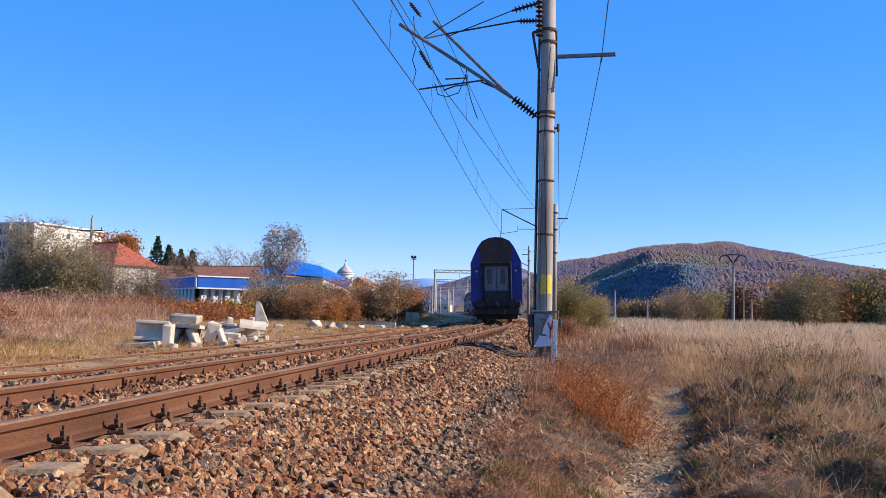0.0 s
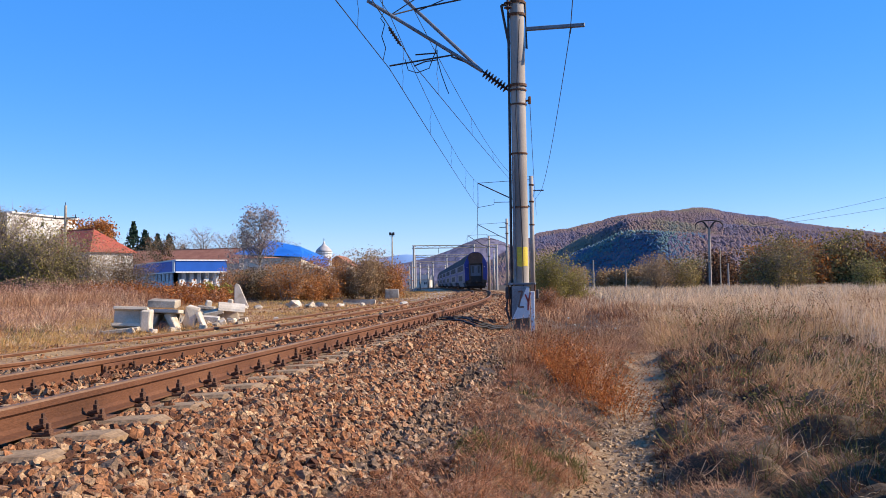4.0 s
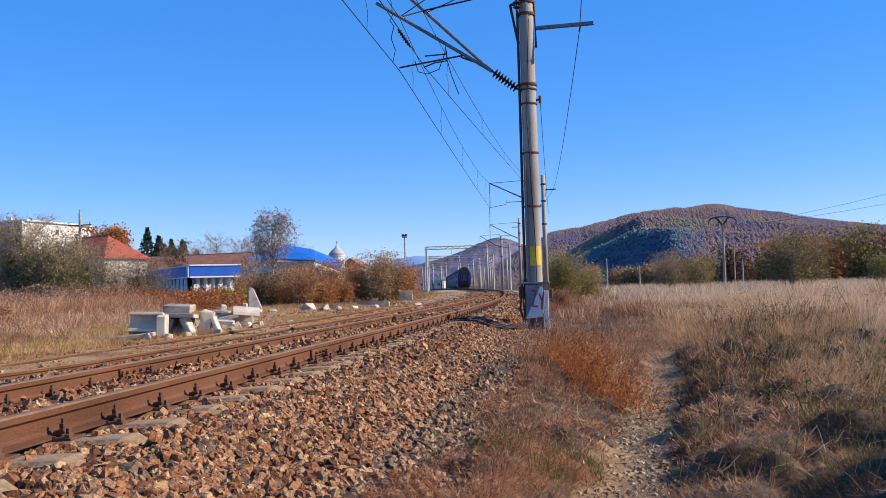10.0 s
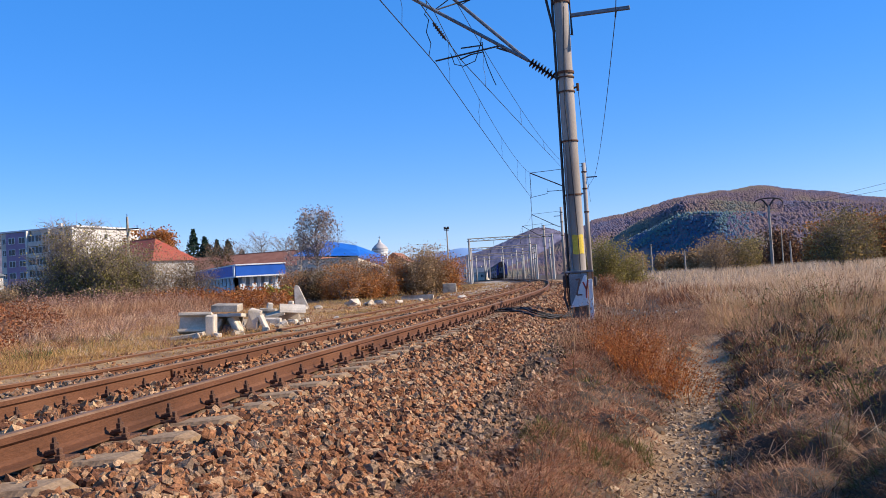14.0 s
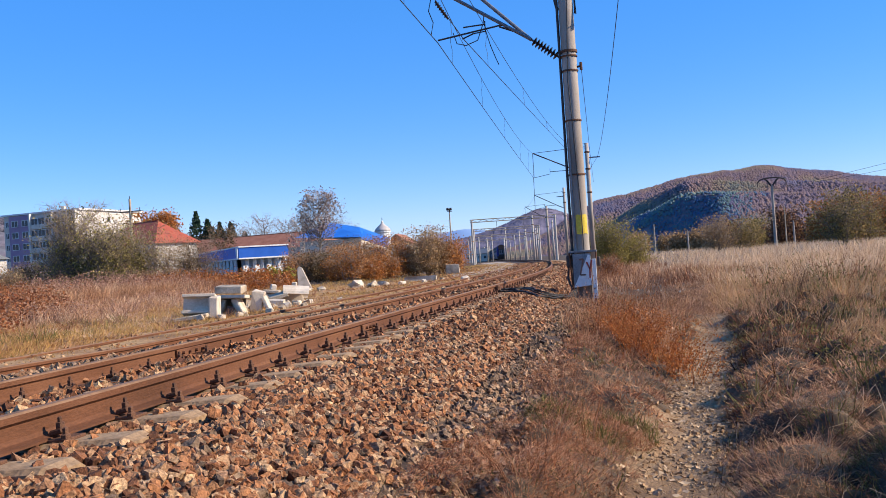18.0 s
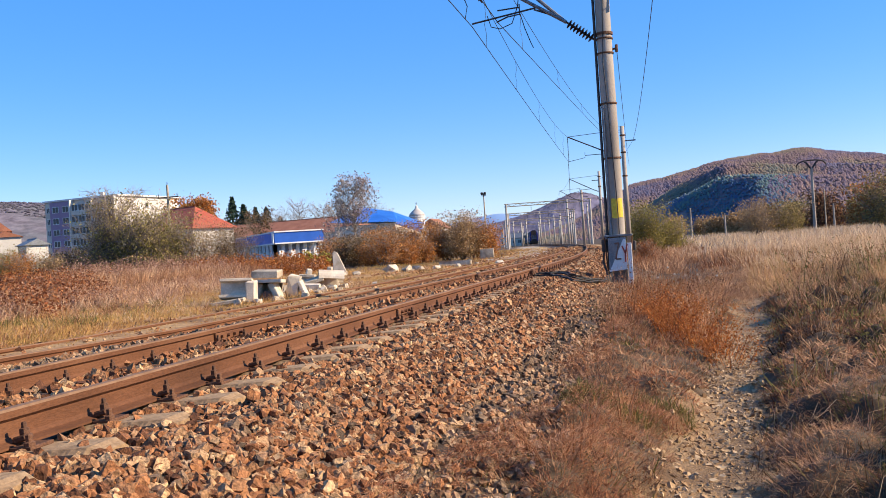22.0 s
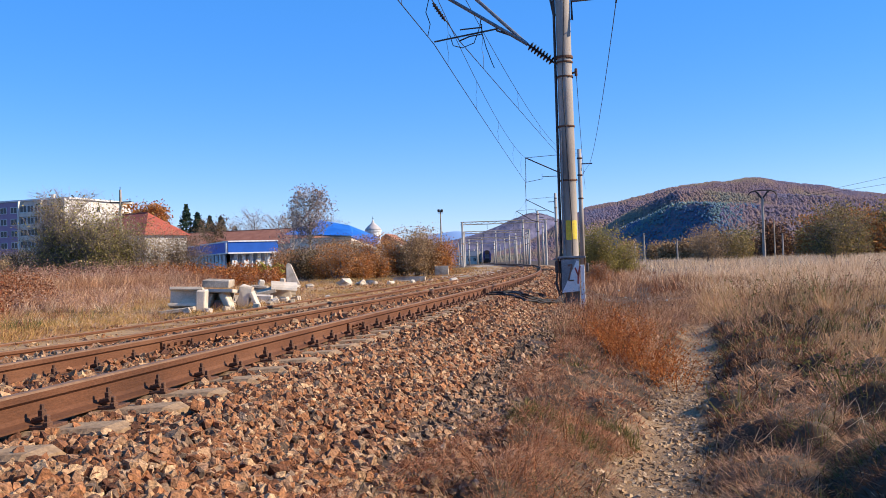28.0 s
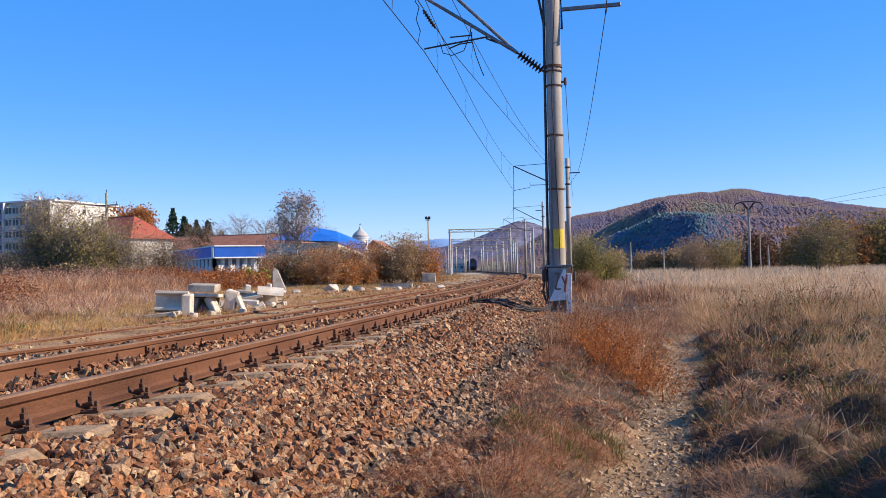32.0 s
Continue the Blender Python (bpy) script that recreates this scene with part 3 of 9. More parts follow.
# tufts of dead grass have grown into rounded mounds: centre, radius, height, kind of grass
def lay_mounds(seed, tries, y0, y1, xlo, xhi, r0, r1, h0, h1, gap):
    r = np.random.default_rng(seed)
    kept = []
    for _ in range(tries):
        y = y0 + (y1 - y0) * r.uniform() ** 1.2
        lo, hi = xlo(y), xhi(y)
        x, far_ = r.uniform(lo, hi), 1 + 0.035 * max(0.0, y - 4)
        rad = r.uniform(r0, r1) * far_
        if all((x - a) ** 2 + (y - b) ** 2 > (gap * (rad + c)) ** 2 for a, b, c, _, _ in kept):
            side = 0.28 + 0.68 * min(abs(x - path_x(y)) - 0.3, 2.6) if y < 8 else 0.6
            kept.append((x, y, rad, r.uniform(h0, h1) * far_ * side, int(r.integers(0, 6))))
    return kept


MOUNDS = lay_mounds(61, 5200, 1.2, 19, lambda y: path_x(y) + 0.52, lambda y: 4.6 + 0.42 * y, 0.20, 0.46, 0.17, 0.40, 0.70)
N_RIGHT = len(MOUNDS)
MOUNDS += lay_mounds(62, 1800, 1.6, 20, lambda y: centre_x(y) + 3.0, lambda y: path_x(y) - 0.42, 0.16, 0.40, 0.13, 0.30, 0.62)
# nearest right-hand mounds mostly get the grass darkened for shade
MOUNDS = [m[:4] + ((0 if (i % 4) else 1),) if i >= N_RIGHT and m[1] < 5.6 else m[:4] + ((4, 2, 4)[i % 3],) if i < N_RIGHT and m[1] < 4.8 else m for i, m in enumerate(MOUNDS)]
# a taller row of brush further off the path, added out of view for its shade
_r = np.random.default_rng(63)
for _y in np.arange(0.7, 7.0, 0.42):
    for _k in range(2):
        MOUNDS.append((3.3 + 0.345 * _y + 0.62 * _k + _r.uniform(0, 0.35), _y + _r.uniform(-0.2, 0.2), _r.uniform(0.42, 0.62), _r.uniform(0.55, 0.85) + 0.45 * _k + 0.30 * max(0.0, 1 - _y / 5), int(_r.integers(1, 5))))
MSTEP, MX0, MY0 = 0.04, 0.6, 0.4
_mx, _my = np.meshgrid(np.arange(MX0, 13.2, MSTEP), np.arange(MY0, 22.0, MSTEP))
MOUND_Z, MOUND_ID = np.zeros_like(_mx), np.full(_mx.shape, -1)
for _i, (_a, _b, _c, _h, _q) in enumerate(MOUNDS):
    _s = (slice(max(0, int((_b - _c * 1.3 - MY0) / MSTEP)), int((_b + _c * 1.3 - MY0) / MSTEP) + 2), slice(max(0, int((_a - _c * 1.3 - MX0) / MSTEP)), int((_a + _c * 1.3 - MX0) / MSTEP) + 2))
    _d = np.hypot(_mx[_s] - _a, (_my[_s] - _b) * 0.9) * (1 + 0.22 * wob(_mx[_s], _my[_s], 5.0, 70 + _i % 9)) / _c
    _z = _h * np.clip(1 - _d ** 2, 0, 1) * np.clip(0.85 + 0.4 * wob(_mx[_s], _my[_s], 11.0, 80 + _i % 7), 0.3, 1.3)
    _up = _z > MOUND_Z[_s]
    MOUND_ID[_s] = np.where(_up, _i, MOUND_ID[_s])
    MOUND_Z[_s] = np.maximum(MOUND_Z[_s], _z)
MOUND_GY, MOUND_GX = np.gradient(MOUND_Z, MSTEP)


def mound_cell(x, y):
    i = np.clip((y - MY0) / MSTEP, 0, MOUND_Z.shape[0] - 1.001)
    j = np.clip((x - MX0) / MSTEP, 0, MOUND_Z.shape[1] - 1.001)
    return i, j


def mound_z(x, y):
    i, j = mound_cell(x, y)
    a, b = i.astype(int), j.astype(int)
    u, v = i - a, j - b
    z = (MOUND_Z[a, b] * (1 - u) + MOUND_Z[a + 1, b] * u) * (1 - v) + (MOUND_Z[a, b + 1] * (1 - u) + MOUND_Z[a + 1, b + 1] * u) * v
    return np.where((x > MX0) & (x < 13.1) & (y > MY0) & (y < 21.9), z, 0)


def ground_z(x, y):
    x, y = np.asarray(x, float), np.asarray(y, float)
    u = x - centre_x(np.clip(y, -9, 400))
    z = np.interp(u, GU, GZ)
    rough = np.clip((np.abs(u) - 1.4) / 1.2, 0, 1)
    calm = 1 - 0.85 * np.exp(-((x - path_x(y)) / 0.6) ** 2) * np.clip((24 - y) / 6, 0, 1)
    z = z + rough * calm * (0.035 * wob(x, y, 1.7, 3) + 0.05 * wob(x, y, 0.45, 4))
    right = np.clip((u - 5.5) / 4, 0, 1)
    z = z + right * 0.12 * wob(x, y, 0.25, 5)
    side = np.clip((x - path_x(y) - 0.42 - 0.1 * np.sin(2.1 * y)) / 1.0, 0, 1)
    bank = side * side * (3 - 2 * side) * np.clip((16 - y) / 6, 0, 1)
    z = z + bank * 0.05 + mound_z(x, y)
    trod = np.exp(-((x - path_x(y)) / 0.45) ** 2) * np.clip((30 - y) / 6, 0, 1)
    z = z - 0.05 * trod
    far = np.clip((y - 60) / 60, 0, 1) * np.clip(1 - np.abs(u) / 60, 0, 1)
    return z * (1 - far) + far * (-0.22)


# ---- ground and track ----
def axis(*runs):
    return np.unique(np.concatenate([np.linspace(a, b, n) for a, b, n in runs]))


gx = axis((-3000, -300, 14), (-300, -40, 36), (-40, -8, 33), (-8, 2, 60), (2, 8, 100), (8, 40, 33), (40, 300, 36), (300, 3000, 14))
gy = axis((-400, -20, 12), (-20, 0, 21), (0, 1.5, 12), (1.5, 12, 140), (12, 30, 90), (30, 80, 51), (80, 300, 31), (300, 3200, 18))
GXX, GYY = np.meshgrid(gx, gy)
gzz = ground_z(GXX, GYY)
gv = np.stack([GXX, GYY, gzz], -1).reshape(-1, 3)
nx, ny = len(gx), len(gy)
ii, jj = np.meshgrid(np.arange(nx - 1), np.arange(ny - 1))
q0 = (jj * nx + ii).ravel()
gf = np.stack([q0, q0 + 1, q0 + nx + 1, q0 + nx], -1)
M["earth"] = mat("earth", [(0.030, 0.020, 0.013), (0.055, 0.036, 0.022), (0.095, 0.064, 0.040), (0.055, 0.044, 0.024)], 0.7, detail=8, bump=0.7, bump_scale=18, fine=0.35, rough=0.95)
M["yard_gravel"] = mat("yard_gravel", [(0.15, 0.078, 0.034), (0.26, 0.145, 0.064), (0.38, 0.232, 0.106), (0.25, 0.150, 0.055)], 1.1, detail=8, bump=0.7, bump_scale=20, fine=0.45, rough=0.95)
ground = new("ground", np_mesh("ground", gv, gf, M["earth"], smooth=True))
tagged(ground, "uneven brown earth with dry stubble around the railway", "ground", kind="structure")


def strip(name, xs_of, ys, lift, material, parent_kind, label, cat):
    """A trodden or stony skin over the ground, between two edges, 1 cm above it."""
    vs, fs, n = [], [], 9
    for y in ys:
        lo, hi = xs_of(y)
        xs = np.linspace(lo, hi, n)
        zs = ground_z(xs, np.full(n, y)) + lift * np.sin(np.linspace(0, math.pi, n)) ** 0.5 - 0.004
        vs += list(zip(xs, [y] * n, zs))
    for j in range(len(ys) - 1):
        for i in range(n - 1):
            a = j * n + i
            fs.append((a, a + 1, a + n + 1, a + n))
    ob = new(name, np_mesh(name, vs, fs, material, smooth=True))
    return tagged(ob, label, cat, kind=parent_kind)


path = strip("footpath", lambda y: (path_x(y) - 0.36 - 0.06 * math.sin(y * 1.9), path_x(y) + 0.36 + 0.06 * math.sin(y * 1.3 + 1)),
             np.linspace(-6, 21.5, 90), 0.02, M["path_soil"], "structure", "narrow trodden footpath of pale grit and soil", "footpath")

bed = strip("ballast_bed", lambda y: (float(centre_x(max(y, -9))) - 2.5, float(centre_x(max(y, -9))) + 2.75), np.concatenate([np.linspace(-8, 40, 120), np.linspace(41, 330, 120)]),
            0.015, M["ballast_soil"], "structure", "brown crushed stone ballast bed under the main track", "ballast")

strip("gravel_strip", lambda y: (float(centre_x(y)) - 6.8 - 0.9 * math.sin(y * 0.3) - 0.5 * math.sin(y * 0.9), float(centre_x(y)) - 2.45), np.linspace(-7, 210, 190), 0.02, M["yard_gravel"], "structure", "trodden tan gravel between the siding and the yard", "gravel")
strip("gravel_strip", lambda y: (float(centre_x(y)) + 2.7, float(centre_x(y)) + 4.4 + 0.5 * math.sin(y * 0.4)), np.linspace(46, 210, 100), 0.02, M["yard_gravel"], "structure", "tan gravel verge beside the main track", "gravel")

M["pale_gravel"] = mat("pale_gravel", [(0.18, 0.13, 0.09), (0.31, 0.25, 0.19), (0.44, 0.38, 0.31), (0.27, 0.19, 0.12)], 0.8, detail=8, bump=0.7, bump_scale=14, fine=0.35, rough=0.95)
strip("gravel_strip", lambda y: (float(centre_x(y)) - 6.3 - 0.5 * math.sin(y * 0.21), float(centre_x(y)) - 2.5), np.linspace(58, 190, 120), 0.05, M["pale_gravel"], "structure", "pale stony ground of the station yard", "gravel")

RAIL = [(0.075, -0.172), (0.075, -0.160), (0.020, -0.146), (0.0095, -0.125), (0.0095, -0.062), (0.034, -0.046), (0.036, -0.014), (0.030, -0.003), (0.0, 0.0)]
RAIL = RAIL + [(-a, b) for a, b in RAIL[-2::-1]]


def rail_mesh(name, u, stations, where, parent, label):
    n = len(RAIL)
    vs = np.concatenate([np.stack([where(s, u + a, b) for a, b in RAIL]) for s in stations])
    fs = []
    for k in range(len(stations) - 1):
        for i in range(n):
            j = (i + 1) % n
            fs.append((k * n + i, (k + 1) * n + i, (k + 1) * n + j, k * n + j))
    me = np_mesh(name, vs, np.array(fs), M["rust"])
    me.materials.append(M["rail_top"])
    ids = np.zeros(len(fs), np.int32)
    ids.reshape(-1, n)[:, [6, 7, 8, 9]] = 1
    me.polygons.foreach_set("material_index", ids)
    return attach(name, me, parent, label)


track = thing("railway_track", label="electrified main railway track with rusty rails on concrete sleepers", category="railway track", kind="structure")
STATIONS = np.concatenate([np.arange(-9, 60, 1.0), np.arange(60, 330, 4.0)])
rail_mesh("rail", 0.7525, STATIONS, on_track, track, "rust-brown steel rail with a worn head")
rail_mesh("rail", -0.7525, STATIONS, on_track, track, "rust-brown steel rail with a worn head")


def siding_at(s, u=0.0, z=0.0):
    p = on_track(s, -4.05 + u, 0)
    p[..., 2] = np.interp(p[..., 1], [0, 8, 12, 20, 40], [-0.25, -0.255, -0.32, -0.31, -0.27]) + z - 0.03 * (0.75 - u)
    return p


siding = thing("siding_track", label="old siding track with low rusty rails sunk in dry grass", category="railway track", kind="structure")
for u in (-0.7525, 0.7525):
    rail_mesh("rail", u, np.concatenate([np.arange(-9, 40, 1.0), np.arange(40, 120, 4.0)]), siding_at, siding, "dull rusty steel rail")


# concrete sleepers with the shape of a prestressed block: wide seats, a lower waist
def sleeper_mesh():
    sec = [(-1.30, 0.11, 0.19), (-1.24, 0.135, 0.215), (-0.78, 0.14, 0.21), (-0.45, 0.115, 0.17), (0, 0.105, 0.155), (0.45, 0.115, 0.17), (0.78, 0.14, 0.21), (1.24, 0.135, 0.215), (1.30, 0.11, 0.19)]
    vs, fs = [], []
    for x, w, top in sec:
        vs += [(x, -w - 0.02, 0), (x, w + 0.02, 0), (x, w, top * 0.9), (x, w - 0.03, top), (x, -w + 0.03, top), (x, -w, top * 0.9)]
    for k in range(len(sec) - 1):
        for i in range(6):
            j = (i + 1) % 6
            fs.append((k * 6 + i, k * 6 + j, k * 6 + 6 + j, k * 6 + 6 + i))
    fs += [tuple(range(5, -1, -1)), tuple(range(len(vs) - 6, len(vs)))]
    return mesh_of("sleeper", vs, fs, M["sleeper"])


def fastener_mesh():
    """Screw clamp beside the rail foot: ribbed plate, clip, nut and bolt, and the side screw."""
    bm = box_bm((0.11, 0.16, 0.018), (0.03, 0, 0.009), bevel=0.003)
    box_bm((0.075, 0.06, 0.03), (-0.012, 0, 0.045), bevel=0.008, bm=bm, ry=-12)
    lathe_bm([(0.021, 0.055), (0.023, 0.06), (0.023, 0.088), (0.013, 0.092), (0.012, 0.112), (0.009, 0.117)], seg=6, bm=bm)
    lathe_bm([(0.026, 0.015), (0.026, 0.034), (0.016, 0.04), (0.016, 0.066), (0.012, 0.07)], at=(0.062, -0.055, 0), seg=6, bm=bm)
    me = bpy.data.meshes.new("fastening")
    bm.to_mesh(me)
    bm.free()
    me.materials.append(M["dark_iron"])
    return me


SLEEPER, FAST = sleeper_mesh(), fastener_mesh()
FIRST, PITCH = 3.58, 0.598


def track_pose(s, u, z, turn=0.0):
    p = on_track(s, u, z)
    h = float(np.interp(s, ARC, HEAD))
    return Matrix.Translation(Vector(p)) @ Euler((0, -math.atan(CANT / GAUGE), h + turn)).to_matrix().to_4x4()


for n in range(-10, 96):
    s = FIRST + PITCH * n + RNG.normal(0, 0.008)
    attach("sleeper", SLEEPER, track, m=track_pose(s, 0, -0.192 - 0.20, RNG.normal(0, 0.006)))
    if n < 62:
        for u in (0.7525, -0.7525):
            for side in (1, -1):
                if side < 0 and n > 20:
                    continue
                attach("fastening", FAST, track, m=track_pose(s, u + side * 0.100, -0.182, 0 if side > 0 else math.pi))

# fishplate with four bolts on each rail, where two lengths meet
FISH = box_bm((0.03, 0.62, 0.075), (0, 0, 0), bevel=0.008)
for k in range(4):
    rod_bm((0.0, -0.21 + 0.14 * k, 0), (0.045, -0.21 + 0.14 * k, 0), 0.016, seg=6, bm=FISH)
fish = bpy.data.meshes.new("fishplate")
FISH.to_mesh(fish)
FISH.free()
fish.materials.append(M["rust"])
for s, u in ((10.1, 0.7525), (8.75, -0.7525)):
    attach("fishplate", fish, track, m=track_pose(s, u + 0.026, -0.092))

# timber sleepers of the siding, mostly buried
bm = box_bm((2.5, 0.24, 0.14), bevel=0.012)
timber = bpy.data.meshes.new("timber_sleeper")
bm.to_mesh(timber)
bm.free()
timber.materials.append(M["old_timber"])
for n in range(0, 42):
    s = 3.0 + 0.66 * n
    p = siding_at(s, 0.0, -0.225)
    attach("timber_sleeper", timber, siding, m=Matrix.Translation(Vector(p)) @ pose(0, 0, 0, 0, 0, RNG.normal(0, 1.5)))
    for u in (-0.7525, 0.7525):
        if u > 0:
            attach("fastening", FAST, siding, m=Matrix.Translation(Vector(siding_at(s, u + 0.10, -0.182))))


# ---- ballast stones ----
def rock_templates(n, seed, fine):
    """Angular crushed stones: blocks with shifted corners, cut off at some of them when seen near."""
    r = np.random.default_rng(seed)
    out, faces = [], []
    while len(out) < n:
        bm = bmesh.new()
        bmesh.ops.create_cube(bm, size=1.45)
        for v in bm.verts:
            v.co = Vector(np.array(v.co) * r.uniform(0.55, 1.15, 3) + r.normal(0, 0.12, 3))
        if fine:
            for q in (0, 3, 5, 6, 1):
                d = Vector((1 if q & 1 else -1, 1 if q & 2 else -1, 1 if q & 4 else -1)) + Vector(r.normal(0, 0.35, 3))
                d.normalize()
                bmesh.ops.bisect_plane(bm, geom=bm.verts[:] + bm.edges[:] + bm.faces[:], plane_co=d * r.uniform(0.66, 0.88), plane_no=d, clear_outer=True)
                bmesh.ops.holes_fill(bm, edges=bm.edges[:])
        bmesh.ops.triangulate(bm, faces=bm.faces[:])
        bm.verts.ensure_lookup_table()
        k = r.uniform(0.8, 1.25, 3) * np.array([1.1, 1.0, 0.8])
        out.append(np.array([v.co[:] for v in bm.verts]) * k)
        faces.append(np.array([[v.index for v in f.verts] for f in bm.faces]))
        bm.free()
    return out, faces


ROCKS, ROCK_F = rock_templates(16, 3, True)
BLOCKS, BLOCK_F = rock_templates(16, 4, False)
CROWNS = []
_r = np.random.default_rng(9)
for _ in range(16):
    CROWNS.append(np.array([(1, 0, 0), (0, 1, 0), (-1, 0, 0), (0, -1, 0), (0, 0, 1), (0, 0, -0.6)]) * _r.uniform(0.7, 1.15, (6, 1)) + _r.normal(0, 0.1, (6, 3)))
CROWN_F = np.array([(0, 1, 4), (1, 2, 4), (2, 3, 4), (3, 0, 4)])


def scatter_rocks(name, xyz, size, material, seed, fine=True):
    shapes, tris = (ROCKS, ROCK_F) if fine else (BLOCKS, BLOCK_F)
    r = np.random.default_rng(seed)
    n = len(xyz)
    which = r.integers(0, len(shapes), n)
    a = r.normal(size=(n, 4))
    a /= np.linalg.norm(a, axis=1, keepdims=True)
    w, x, y, z = a.T
    R = np.stack([1 - 2 * (y * y + z * z), 2 * (x * y - z * w), 2 * (x * z + y * w), 2 * (x * y + z * w), 1 - 2 * (x * x + z * z), 2 * (y * z - x * w),
                  2 * (x * z - y * w), 2 * (y * z + x * w), 1 - 2 * (x * x + y * y)], -1).reshape(n, 3, 3)
    VV, FF, o = [], [], 0
    for k, (shape, tri) in enumerate(zip(shapes, tris)):
        m = which == k
        V = np.einsum("nij,nkj->nki", R[m], shape[None] * size[m][:, None, None]) + xyz[m][:, None, :]
        VV.append(V.reshape(-1, 3))
        FF.append((tri[None] + (np.arange(m.sum()) * len(shape))[:, None, None]).reshape(-1, 3) + o)
        o += len(VV[-1])
    return np_mesh(name, np.concatenate(VV), np.concatenate(FF), material)


def bed_points(n, u0, u1, y0, y1, seed, lift=0.0):
    r = np.random.default_rng(seed)
    t = r.uniform(0, 1, n)
    y = y0 + (y1 - y0) * t
    u = r.uniform(u0, u1, n)
    x = centre_x(y) + u
    return np.stack([x, y, ground_z(x, y) + lift], -1)


def on_sleeper(p):
    """True where a sleeper's top is kept clear."""
    u = p[:, 0] - centre_x(p[:, 1])
    ph = np.abs((p[:, 1] - FIRST + PITCH / 2) % PITCH - PITCH / 2)
    return (np.abs(u) < 1.36) & (ph < 0.15)


def rail_clear(p):
    u = np.abs(np.abs(p[:, 0] - centre_x(p[:, 1])) - 0.7525)
    return u > 0.13


def stones(name, n, u0, u1, y0, y1, smin, smax, material, seed, lift, label):
    p = bed_points(n, u0, u1, y0, y1, seed, lift)
    p = p[rail_clear(p)]
    r = np.random.default_rng(seed + 1)
    size = r.uniform(smin, smax, len(p)) * np.where(r.uniform(size=len(p)) < 0.12, 1.35, 1.0)
    sl = on_sleeper(p)
    keep = ~sl | (r.uniform(size=len(p)) < np.where(np.abs(p[:, 0] - centre_x(p[:, 1]) - 1.10) < 0.26, 0.06 + 0.24 * (y0 > 8), 0.45 + 0.2 * (y0 > 8)))
    p, size, sl = p[keep], size[keep], sl[keep]
    p[:, 2] += r.normal(0, 0.012, len(p))
    p[sl, 2] += 0.015
    return tagged(attach(name, scatter_rocks(name, p, size, material, seed + 2, 2 <= y0 and y1 < 11), bed, label), kind="stuff")


stones("stones", 10500, 0.7, 2.35, 2.2, 9, 0.018, 0.041, M["stone_brown"], 11, 0.012, "rust-tinted angular crushed stones")
stones("stones", 6400, 1.55, 2.95, 2.0, 10, 0.018, 0.036, M["stone_grey"], 21, 0.008, "grey angular crushed stones")
stones("stones", 9000, 0.7, 2.4, 9, 22, 0.022, 0.042, M["stone_brown"], 31, 0.012, "rust-tinted angular crushed stones")
stones("stones", 3600, 1.8, 2.85, 10, 22, 0.02, 0.04, M["stone_grey"], 41, 0.008, "grey angular crushed stones")
stones("stones", 3600, -0.75, 0.72, 2, 12, 0.024, 0.045, M["stone_brown"], 51, 0.012, "rust-tinted angular crushed stones")
stones("stones", 3600, -0.75, 0.72, 12, 32, 0.032, 0.056, M["stone_brown"], 61, 0.012, "rust-tinted angular crushed stones")
stones("stones", 3600, 0.7, 2.6, 22, 48, 0.036, 0.065, M["stone_brown"], 71, 0.012, "rust-tinted angular crushed stones")
stones("stones", 2600, -2.6, -0.8, 3, 26, 0.028, 0.050, M["stone_grey"], 81, 0.008, "grey stones beside the inner rail")
stones("stones", 1700, -5.6, -2.5, 4, 34, 0.02, 0.045, M["stone_brown"], 87, 0.0, "stones and grit about the siding")
stones("stones", 1800, -2.2, 0.72, 30, 48, 0.042, 0.07, M["stone_brown"], 93, 0.012, "rust-tinted angular crushed stones")
stones("stones", 5200, -2.3, 2.6, 46, 110, 0.05, 0.085, M["stone_brown"], 91, 0.0, "rust-tinted angular crushed stones")

stones("stones", 5200, 0.7, 2.7, -6, 2.2, 0.022, 0.045, M["stone_brown"], 181, 0.012, "rust-tinted angular crushed stones")
stones("stones", 3600, -0.75, 0.72, -6, 2.0, 0.026, 0.046, M["stone_brown"], 184, 0.012, "rust-tinted angular crushed stones")
stones("stones", 2400, -2.6, -0.8, -6, 3.0, 0.026, 0.046, M["stone_grey"], 187, 0.008, "grey stones beside the inner rail")

stones("stones", 2600, -8.5, -2.4, 34, 115, 0.04, 0.09, M["stone_brown"], 191, 0.0, "stones and lumps about the yard's end")

M["stone_grit"] = mat("stone_grit", [(0.16, 0.088, 0.043), (0.27, 0.165, 0.088), (0.36, 0.24, 0.135), (0.48, 0.35, 0.225)], 9, island=True, rough=0.95)
# grit on the path
r = np.random.default_rng(5)
NG = 5500
py = 1.5 + 20 * r.uniform(0, 1, NG) ** 1.8
pxx = path_x(py) + r.normal(0.0, 0.17, NG)
pp = np.stack([pxx, py, ground_z(pxx, py) + 0.010], -1)
tagged(attach("grit", scatter_rocks("grit", pp, 0.004 + 0.024 * r.uniform(0, 1, NG) ** 5, M["stone_grit"], 6, False), path, "loose pale grit"), kind="stuff")


r = np.random.default_rng(15)
py = r.uniform(2.2, 14, 4200)
pxx = path_x(py) + r.normal(0.0, 0.20, 4200)
pp = np.stack([pxx, py, ground_z(pxx, py) + 0.010], -1)
tagged(attach("grit", scatter_rocks("grit", pp, 0.009 + 0.020 * r.uniform(0, 1, 4200) ** 2.5, M["stone_grit"], 16, False), path, "small stones on the path"), kind="stuff")


